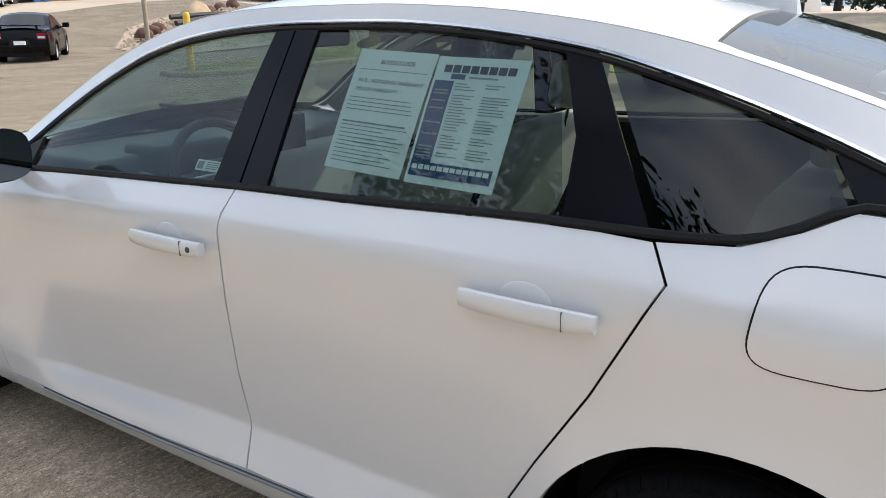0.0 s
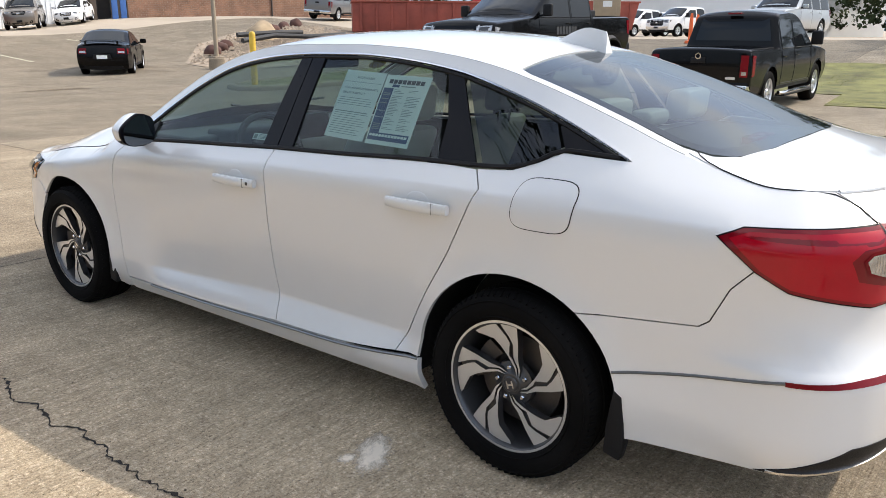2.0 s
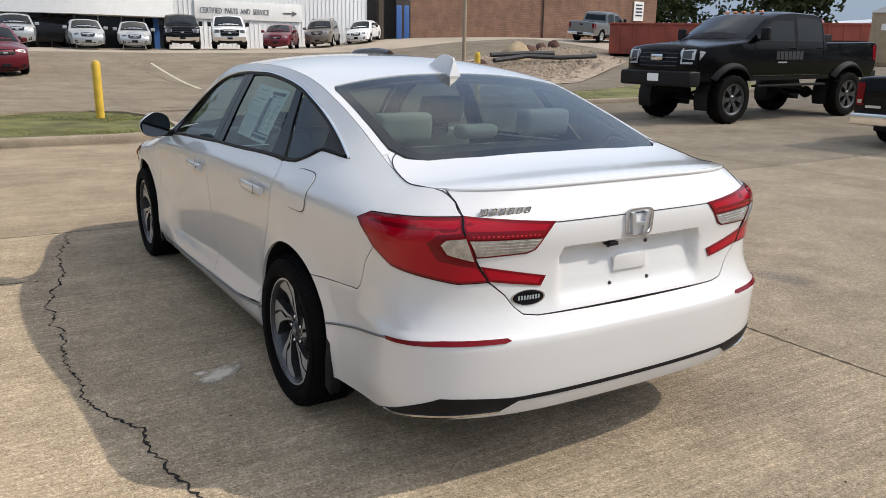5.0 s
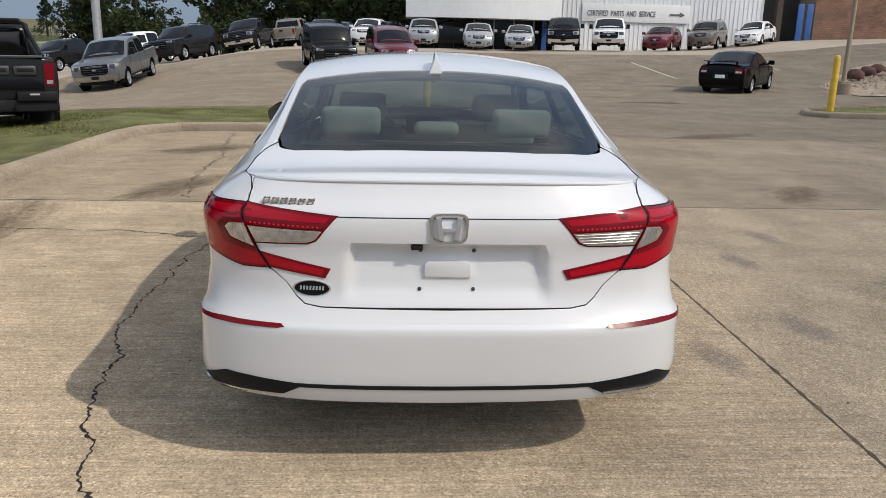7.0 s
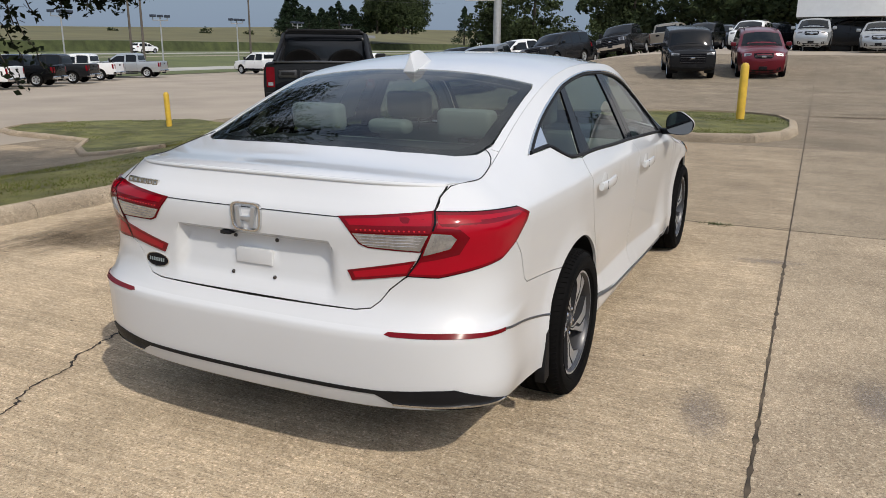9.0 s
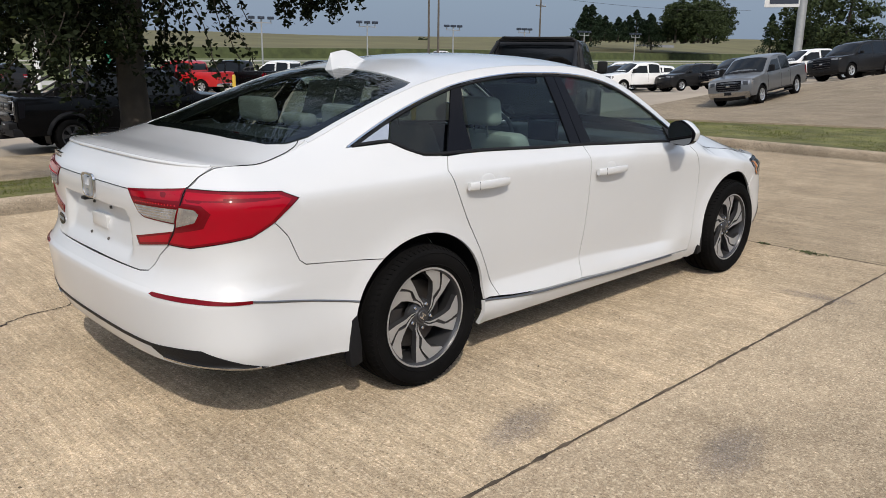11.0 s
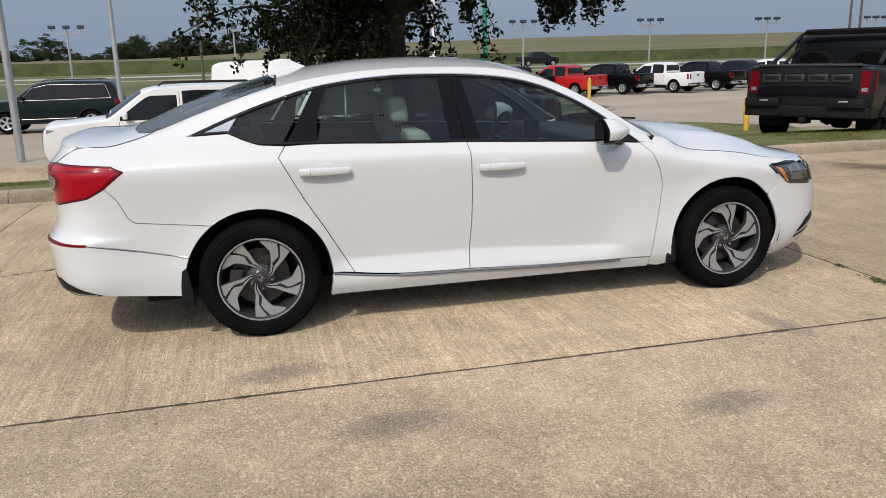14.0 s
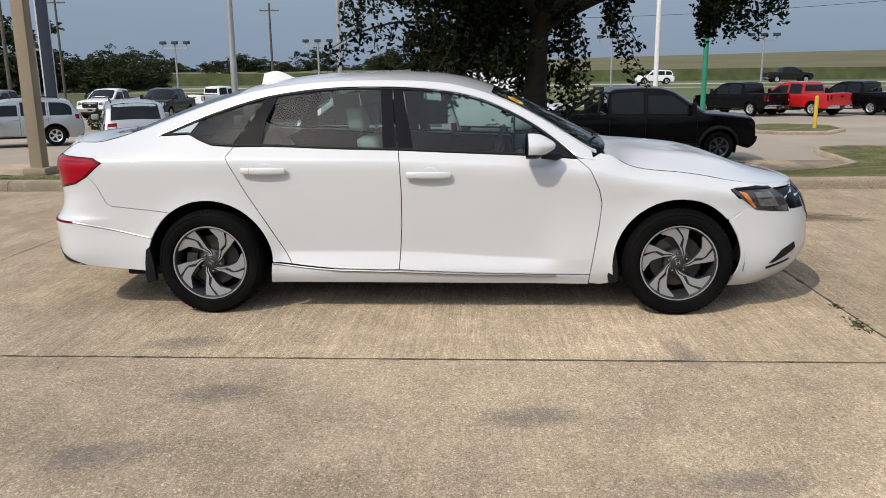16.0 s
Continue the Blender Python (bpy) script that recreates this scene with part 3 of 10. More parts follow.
        if sg < 0 and y0 > -0.5:
            lock = lathe([(0.0, 0.0), (0.006, 0.0), (0.0075, -0.002), (0.0075, -0.008)], 14)
            lk = part("key_lock", lock, STEEL, grip, "round key lock")
            lk.matrix_basis = pose(lp.x + sg * 0.039, y0 + 0.03, z, 0, 0, 180)
        cup = bmesh.new()
        yc = 0.5 * (y0 + y1) + 0.01
        bmesh.ops.create_uvsphere(cup, u_segments=20, v_segments=10, radius=1)
        for v in cup.verts:
            v.co = skin(sg * u_y(yc), z + 0.012) + Vector((sg * 0.004 * v.co.x, 0.052 * v.co.y, 0.032 * v.co.z))
        part("handle_recess", cup, PAINT, door)

    # tail lamps: the outer one on the quarter, the inner one on the lid
    outer = LAMP_TOP + TRUNK_SEAM[1:3] + LAMP_LOW[::-1][1:]
    lamp = part("tail_lamp", panel_mesh(own(outer), skin, 0.025, gap=0.003, thick=0.03, lift=0.0048), REDLENS, sedan, "glossy red tail lamp")
    part("lamp_frame", panel_mesh(own(outer), skin, 0.025, gap=-0.0012, thick=0.0, lift=0.0004), BLACKGLOSS, lamp, "black lamp surround")
    # a brighter band that runs round the lens like a C, and a darker heart
    band = [(u_y(-2.085), 0.931), (u_y(-2.14), 0.951), (u_y(-2.285), 0.957), (u_xr(0.765), 0.962), (u_xr(0.708), 0.964), (u_xr(0.692), 0.928), (u_xr(0.762), 0.922), (u_xr(0.790), 0.895), (u_xr(0.760), 0.840), (u_xr(0.640), 0.812), (u_xr(0.608), 0.772), (u_xr(0.70), 0.771), (u_xr(0.76), 0.784), (u_y(-2.265), 0.815), (u_y(-2.18), 0.855)]
    part("light_guide", panel_mesh(own(band), skin, 0.02, gap=0, thick=0, lift=0.0053), MIDRED, lamp, "brighter red light guide")
    clr = [(u_xr(0.676), 0.912), (u_xr(0.735), 0.908), (u_xr(0.752), 0.893), (u_xr(0.733), 0.862), (u_xr(0.648), 0.836)]
    part("lens_edge", panel_mesh(own([(u_xr(0.672), 0.919), (u_xr(0.740), 0.915), (u_xr(0.762), 0.894), (u_xr(0.740), 0.855), (u_xr(0.640), 0.826)]), skin, 0.02, gap=0, thick=0, lift=0.0058), DARKRED, lamp)
    part("clear_lens", panel_mesh(own(clr), skin, 0.015, gap=0, thick=0.002, lift=0.0066), CLEARLENS, lamp, "clear lens over a bright reflector")
    for k in range(5):
        q = 0.2 + 0.15 * k
        a, b = Vector((u_xr(0.676 + 0.058 * q), 0.911 - 0.003 * q)), Vector((u_xr(0.650 + 0.083 * q), 0.838 + 0.026 * q))
        part("lens_rib", tube([skin((-1 if hand else 1) * (a + (b - a) * t).x, (a + (b - a) * t).y) + Vector(((-1 if hand else 1) * 0.004, -0.006, 0)) for t in (0.06, 0.5, 0.94)], 0.0013, 5), CLEARLENS, lamp)
    innr = [(u_xr(0.702), 0.975), (u_xr(0.37), 0.947), (u_xr(0.408), 0.902), (u_xr(0.671), 0.909)]
    lamp = part("lid_lamp", panel_mesh(own(innr), skin, 0.025, gap=0.0005, thick=0.02, lift=0.0042), REDLENS, sedan, "glossy red lamp bar")
    part("lamp_frame", panel_mesh(own([(u_xr(0.704), 0.9775), (u_xr(0.366), 0.949), (u_xr(0.436), 0.862), (u_xr(0.468), 0.850), (u_xr(0.644), 0.845), (u_xr(0.673), 0.905)]), skin, 0.02, gap=0, thick=0.0, lift=0.0016), DARKRED, lamp, "dark red lamp surround")
    part("light_guide", panel_mesh(own([(u_xr(0.692), 0.968), (u_xr(0.392), 0.942), (u_xr(0.408), 0.924), (u_xr(0.676), 0.934)]), skin, 0.025, gap=0, thick=0, lift=0.0047), MIDRED, lamp, "brighter red light guide")
    for k in range(15):
        px = 0.655 - 0.0160 * k
        cell = bmesh.new()
        bmesh.ops.create_icosphere(cell, subdivisions=1, radius=0.0034)
        c0 = skin((1 if not hand else -1) * u_xr(px), 0.9165 - 0.028 * (0.655 - px))
        for v in cell.verts:
            v.co = c0 + Vector((v.co.x * 1.3, v.co.y * 0.6 - 0.0040, v.co.z))
        part("lamp_cell", cell, LEDRED, lamp)
    clr = [(u_xr(0.664), 0.904), (u_xr(0.416), 0.897), (u_xr(0.442), 0.867), (u_xr(0.470), 0.856), (u_xr(0.640), 0.851)]
    part("reversing_lens", panel_mesh(own(clr), skin, 0.015, gap=0, thick=0.02, lift=0.0042), CLEARLENS, lamp, "clear ribbed lens")
    for k in range(4):
        z0 = 0.862 + 0.010 * k
        part("lens_rib", tube([skin((-1 if hand else 1) * u_xr(x), z0 + 0.004 * (x - 0.42) / 0.24) + Vector((0, -0.0052, 0)) for x in np.linspace(0.452 - 0.008 * k, 0.634 + 0.006 * k, 8)], 0.0012, 5), CLEARLENS, lamp)
    lowb = [(u_xr(0.628), 0.818), (u_xr(0.392), 0.768), (u_xr(0.412), 0.734), (u_xr(0.599), 0.764)]
    part("lower_bar", panel_mesh(own(lowb), skin, 0.025, gap=0.0005, thick=0.02, lift=0.0042), REDLENS, lamp)
    part("light_guide", panel_mesh(own([(u_xr(0.614), 0.806), (u_xr(0.414), 0.764), (u_xr(0.424), 0.745), (u_xr(0.598), 0.774)]), skin, 0.025, gap=0, thick=0, lift=0.0047), MIDRED, lamp)
    part("lamp_joint", panel_mesh(own([(u_xr(0.7085), 0.978), (u_xr(0.7025), 0.978), (u_xr(0.6315), 0.822), (u_xr(0.595), 0.760), (u_xr(0.600), 0.757), (u_xr(0.6375), 0.820)]), skin, 0.02, gap=0, thick=0, lift=0.0050), BLACKGLOSS, lamp, "black gap between the lamps")
    refl = [(u_y(-2.25), 0.576), (u_xr(0.75), 0.586), (u_xr(0.55), 0.584), (u_xr(0.538), 0.576), (u_xr(0.56), 0.570), (u_xr(0.75), 0.570), (u_y(-2.25), 0.564)]
    part("reflector", panel_mesh(own(refl), skin, 0.03, gap=0, thick=0.008, lift=0.003), DARKRED, sedan, "dark red bumper reflector")
    fin = [(u_y(-2.22), 0.302), (u_y(-2.29), 0.326), (u_xr(0.80), 0.364), (u_xr(0.745), 0.388), (u_xr(0.66), 0.383), (u_xr(0.50), 0.368), (u_xr(0.0), 0.364), (u_xr(0.0), 0.349), (u_xr(0.49), 0.353), (u_xr(0.56), 0.316), (u_xr(0.62), 0.312), (u_xr(0.765), 0.304)]
    part("lower_trim", panel_mesh(own(fin), skin, 0.03, gap=0, thick=0.006, lift=0.002), BLACKPLASTIC, sedan, "black lower bumper trim")
    cs = [(u_y(-2.25), 0.313), (u_xr(0.785), 0.325), (u_xr(0.62), 0.325), (u_xr(0.555), 0.324), (u_xr(0.555), 0.315), (u_xr(0.62), 0.316), (u_xr(0.785), 0.316), (u_y(-2.25), 0.304)]
    part("exhaust_trim", panel_mesh(own(cs), skin, 0.03, gap=0, thick=0.012, lift=0.006), CHROME, sedan, "chrome exhaust trim strip")

    # headlamp
    hl = side((1.739, 0.757), (1.804, 0.764), (1.95, 0.767), (2.10, 0.772), (2.14, 0.71), (2.14, 0.612), (1.896, 0.634))
    hlp = part("headlamp", panel_mesh(own(hl), skin, 0.03, gap=0.002, thick=0.03, lift=0.003), mat("dark headlamp housing", (0.03, 0.03, 0.034), 0.12, 0.2, vary=0.3, scale=12, coat=1.0), sedan, "dark wraparound headlamp")
    am = side((1.80, 0.745), (1.86, 0.735), (1.905, 0.645), (1.89, 0.645))
    part("turn_lens", panel_mesh(own(am), skin, 0.03, gap=0, thick=0.006, lift=0.005), AMBER, hlp, "amber side marker")
    cl = side((1.92, 0.735), (2.06, 0.735), (2.07, 0.65), (1.935, 0.655))
    part("beam_lens", panel_mesh(own(cl), skin, 0.03, gap=0, thick=0.006, lift=0.005), HEADLENS, hlp)
    part("lamp_brow", panel_mesh(own(side((1.78, 0.760), (2.09, 0.768), (2.10, 0.752), (1.80, 0.746))), skin, 0.03, gap=0, thick=0.006, lift=0.007), BLACKGLOSS, hlp)
    fog = side((2.17, 0.425), (2.08, 0.385), (2.02, 0.305), (2.05, 0.308), (2.13, 0.348), (2.185, 0.385))
    part("grille_corner", panel_mesh(own([(u_y(2.10), 0.742), (u_y(2.15), 0.625), (u_xf(0.64), 0.62), (u_xf(0.62), 0.745)]), skin, 0.03, gap=0, thick=0, lift=0.0005), BLACKGLOSS, sedan, "black grille corner")
    part("hood_seam", tube([top_skin(s, 1.0 if not hand else -1.0) + Vector((0, 0, 0.0002)) for s in np.linspace(1.06, 2.12, 22)], 0.0015, 5), BLACKPLASTIC, sedan)
    part("fog_recess", panel_mesh(own(fog), skin, 0.03, gap=0, thick=0.006, lift=0.002), BLACKPLASTIC, sedan)
    fc = side((2.01, 0.283), (2.025, 0.270), (2.17, 0.312), (2.165, 0.324))
    part("fog_trim", panel_mesh(own(fc), skin, 0.03, gap=0, thick=0.01, lift=0.002), BLACKPLASTIC, sedan)
    part("fender_flange", panel_mesh(own(side((1.69, 0.605), (1.722, 0.567), (1.80, 0.50), (1.98, 0.52), (1.98, 0.70), (1.69, 0.70))), skin, 0.05, gap=0, thick=0, lift=-0.003), PAINT, sedan)
    # fuel flap outline on the driver's side
    if hand:
        ctr, rad = (-1.519, 0.940), (0.104, 0.077)
        ring = [(ctr[0] + rad[0] * math.copysign(abs(math.cos(a)) ** 0.5, math.cos(a)), ctr[1] + rad[1] * math.copysign(abs(math.sin(a)) ** 0.5, math.sin(a))) for a in np.linspace(0, 2 * math.pi, 40, endpoint=False)]
        ring = [(y + 0.02 * (z - ctr[1]) - 0.14 * (z - ctr[1]), z) for y, z in ring]
        part("fuel_flap", panel_mesh(own(side(*ring)), skin, 0.03, gap=0.002, thick=0.004, lift=0.0035), PAINT, sedan, "rounded white fuel flap")
        part("flap_gap", panel_mesh(own(side(*ring)), skin, 0.03, gap=-0.0015, thick=0.0, lift=0.0012), BLACKPLASTIC, sedan)

part("bumper", panel_mesh(BUMPER, skin, 0.035, creases=(lambda u: 0.580, lambda u: 0.600)), PAINT, sedan)
face = TRUNK_SEAM[:-1] + [(0, 0.638)] + mirror_u(TRUNK_SEAM[:-1])[::-1]
up = [(u_xr(0.748), 1.012), CORNER] + [(u_xr(x), rail_z(-2.52)) for x in (0.74, 0.6, 0.4, 0.2, 0.0)]
face = face[::-1] + up[:-1] + [(0.0, 1.052)] + mirror_u(up[:-1])[::-1]
lid = part("trunk_lid", panel_mesh(face, skin, 0.022, edge=0.02, thick=0.01), PAINT, sedan)
for sg in (1, -1):
    part("seam_flange", panel_mesh([(s, sg * r) for s, r in ((-2.5, 0.80), (-2.5, 0.999), (-1.76, 0.999), (-1.76, 0.953), (-1.84, 0.950), (-1.93, 0.905), (-1.99, 0.830), (-2.03, 0.70), (-2.2, 0.70))], top_skin, 0.04, gap=0, thick=0, lift=-0.0035), PAINT, sedan)
    seam = [top_skin(s, r) for s, r in ((-1.885, 0.925), (-1.905, 0.955), (-1.94, 0.98), (-2.0, 0.995))] + [top_skin(s, 1.0) for s in np.linspace(-2.06, -2.40, 9)] + [skin(CORNER[0], 1.040), skin(u_xr(0.748), 1.012), skin(u_xr(0.705), 0.978)]
    part("lid_seam", tube([Vector((sg * q.x, q.y, q.z)) + Vector((sg * 0.0008, 0, 0.0008)) for q in seam], 0.0020, 5), BLACKPLASTIC, sedan)
deck = [(s, r) for s, r in ((-2.52, 1.0), (-2.4, 1.0), (-2.25, 1.0), (-2.1, 1.0), (-2.0, 0.995), (-1.93, 0.985), (-1.875, 0.972))] + [(-1.93, 0.93), (-2.0, 0.80), (-2.045, 0.5), (-2.055, 0.0)]
deck = deck + [(s, -r) for s, r in deck[:-1]][::-1] + [(-2.52, -0.7), (-2.52, 0.0), (-2.52, 0.7)]
part("lid_deck", panel_mesh(deck, top_skin, 0.04, gap=0.0, thick=0.01, edge=0.02), PAINT, lid)
# the rounded ridge of the spoiler edge
ridge = [top_skin(-2.515, r) + Vector((0, -0.002, -0.006)) for r in np.linspace(-0.985, 0.985, 61)]
part("spoiler_lip", tube(ridge, 0.0085, 10), PAINT, lid)
rg = [(-2.045, 0.0), (-2.04, 0.45), (-2.022, 0.68), (-1.985, 0.815), (-1.92, 0.895), (-1.83, 0.938), (-1.6, 0.95), (-1.3, 0.945), (-1.255, 0.925), (-1.245, 0.5), (-1.24, 0.0)]
rg = rg + [(s, -r) for s, r in rg[1:-1]][::-1]
part("rear_glass", panel_mesh(rg, top_skin, 0.07, gap=0, thick=0, lift=-0.002), REARGLASS, sedan, "green-tinted rear window")


def ring_mesh(outer, k, surf, lift):
    """A band just inside an outline."""
    bm = bmesh.new()
    o = dense(outer, 0.03)
    i = inset(o, k)
    a, b = [bm.verts.new(surf(*p)) for p in o], [bm.verts.new(surf(*p)) for p in i]
    for j in range(len(o)):
        jj = (j + 1) % len(o)
        bm.faces.new((a[j], a[jj], b[jj], b[j]))
    bm.normal_update()
    if sum(f.normal.z for f in bm.faces) < 0:
        bmesh.ops.reverse_faces(bm, faces=bm.faces)
        bm.normal_update()
    for v in bm.verts:
        v.co += v.normal * lift
    return bm


part("glass_border", ring_mesh(rg, 0.065, top_skin, -0.006), BLACKPLASTIC, sedan, "black frit border of the rear window")
ws = [(0.32, 0.0), (0.315, 0.6), (0.30, 0.90), (0.34, 0.935), (0.85, 0.95), (0.96, 0.93), (1.03, 0.6), (1.055, 0.0)]
ws = ws + [(s, -r) for s, r in ws[1:-1]][::-1]
part("windshield", panel_mesh(ws, top_skin, 0.07, gap=0, thick=0, lift=-0.002), GLASS, sedan, "green-tinted windshield")
oval = [(0.455 + 0.048 * math.cos(a), 0.80 + 0.085 * math.sin(a)) for a in np.linspace(0, 2 * math.pi, 28, endpoint=False)]
stk = part("windshield_sticker", panel_mesh(oval, top_skin, 0.04, gap=0, thick=0, lift=0.002), STICKER, sedan, "yellow oval windshield sticker")
oval = [(0.455 + 0.022 * math.cos(a), 0.80 + 0.062 * math.sin(a)) for a in np.linspace(0, 2 * math.pi, 20, endpoint=False)]
part("sticker_print", panel_mesh(oval, top_skin, 0.04, gap=0, thick=0, lift=0.0035), STICKERDARK, stk)
part("glass_border", ring_mesh(ws, 0.04, top_skin, -0.006), BLACKPLASTIC, sedan)
rl = [(-1.83, 0.953), (-1.6, 0.957), (-1.3, 0.953), (-1.25, 0.932), (-1.235, 0.5), (-1.232, 0.0)]
fl = [(0.325, 0.0), (0.32, 0.6), (0.305, 0.905), (0.345, 0.942), (0.85, 0.957), (0.93, 0.945)]
roof = [(-1.87, 0.958)] + rl + [(s, -r) for s, r in rl[:-1]][::-1] + [(-1.87, -0.958)] + [(s, -1.0) for s in np.linspace(-1.87, 0.93, 40)] + [(s, -r) for s, r in fl[1:]][::-1] + fl + [(s, 1.0) for s in np.linspace(0.93, -1.87, 40)]
part("roof", panel_mesh(roof, top_skin, 0.06, gap=0, thick=0.01, edge=0.03), PAINT, sedan)
hood = [(1.045, 0.0), (1.02, 0.6), (0.985, 0.9), (0.99, 0.985), (1.12, 1.0), (1.4, 1.0), (1.8, 1.0), (2.1, 1.0), (2.38, 1.0), (2.38, 0.6), (2.38, 0.0)]
hood = hood + [(s, -r) for s, r in hood[1:-1]][::-1]
part("hood", panel_mesh(hood, top_skin, 0.06, gap=0.001), PAINT, sedan)
part("cowl", panel_mesh([(0.93, 0.0), (0.93, 0.97), (0.99, 0.985), (1.05, 0.0), (0.99, -0.985), (0.93, -0.97)], top_skin, 0.06, gap=0, thick=0, lift=-0.02), BLACKPLASTIC, sedan)
# front end
lip = [(1.70 + 0.68 * k / 16, 1.0) for k in range(17)] + [(2.38, 1.0 - k / 16) for k in range(1, 17)]
ugrid = np.linspace(u_y(1.5), UEND, 260)
ring_xy = np.array([(skin(u, 0.752).x, skin(u, 0.752).y) for u in ugrid])
for sg in (1, -1):
    bm = bmesh.new()
    prev = None
    for sv, r in lip:
        p = top_skin(sv, r)
        d = np.hypot(ring_xy[:, 0] - p.x, ring_xy[:, 1] - p.y)
        q = skin(float(ugrid[int(d.argmin())]), 0.752)
        m = (p + q) / 2 + Vector((0.006, 0.010, 0.008)) * sstep(1.8, 2.1, sv)
        row = [bm.verts.new((sg * w.x, w.y, w.z)) for w in (p, m, q)]
        if prev:
            for i in range(2):
                bm.faces.new((prev[i], prev[i + 1], row[i + 1], row[i]))
        prev = row
    bmesh.ops.remove_doubles(bm, verts=bm.verts, dist=1e-5)
    bmesh.ops.recalc_face_normals(bm, faces=bm.faces)
    part("hood_lip", bm, PAINT, sedan)
fb = side(*arch(1.415, 41, -14, 0.388, n=10)) + side((1.80, 0.165)) + [(u_xf(0.75), 0.16), (u_xf(0.4), 0.155), (UEND, 0.15)]
fb2 = [(UEND, 0.74), (u_xf(0.4), 0.745), (u_xf(0.62), 0.755)] + side((2.14, 0.70), (2.14, 0.612), (1.896, 0.632), (1.832, 0.640))
front = fb + [(2 * UEND - u, z) for u, z in fb[:-1]][::-1] + [(2 * UEND - u, z) for u, z in fb2[1:]][::-1] + fb2


def skin_front(u, z):
    if u <= UEND:
        return skin(u, z)
    p = skin(2 * UEND - u, z)
    return Vector((-p.x, p.y, p.z))


part("front_bumper", panel_mesh(front, skin_front, 0.05), PAINT, sedan)
gr = [(u_xf(0.62), 0.75), (u_xf(0.60), 0.58), (u_xf(0.45), 0.50), (UEND, 0.48)]
gr = gr + [(2 * UEND - u, z) for u, z in gr[:-1]][::-1]
part("grille", panel_mesh(gr, skin_front, 0.05, gap=0, thick=0.01, lift=0.004), BLACKGLOSS, sedan)

# ---- wheels ----
def polar(r, a):
    return (r * math.cos(radians(a)), r * math.sin(radians(a)))


def blade(poly, rr, x_of, thick=0.030):
    """One machined spoke blade: bright face, dark sides."""
    pl = dense([polar(r * rr, a) for r, a in poly], 0.02)
    bm = bmesh.new()
    a = [bm.verts.new((x_of(math.hypot(*p)), p[0], p[1])) for p in pl]
    cen = Vector((0, sum(p[0] for p in pl) / len(pl), sum(p[1] for p in pl) / len(pl)))
    b = [bm.verts.new((x_of(math.hypot(*p)) - thick, cen.y + (p[0] - cen.y) * 1.07, cen.z + (p[1] - cen.z) * 1.07)) for p in pl]
    n = len(pl)
    f0 = bm.faces.new(a)
    for i in range(n):
        f = bm.faces.new((a[i], b[i], b[(i + 1) % n], a[(i + 1) % n]))
        f.material_index = 1
    bm.normal_update()
    if f0.normal.x < 0:
        bmesh.ops.reverse_faces(bm, faces=bm.faces)
    for e in f0.edges:
        e.smooth = False
    return bm


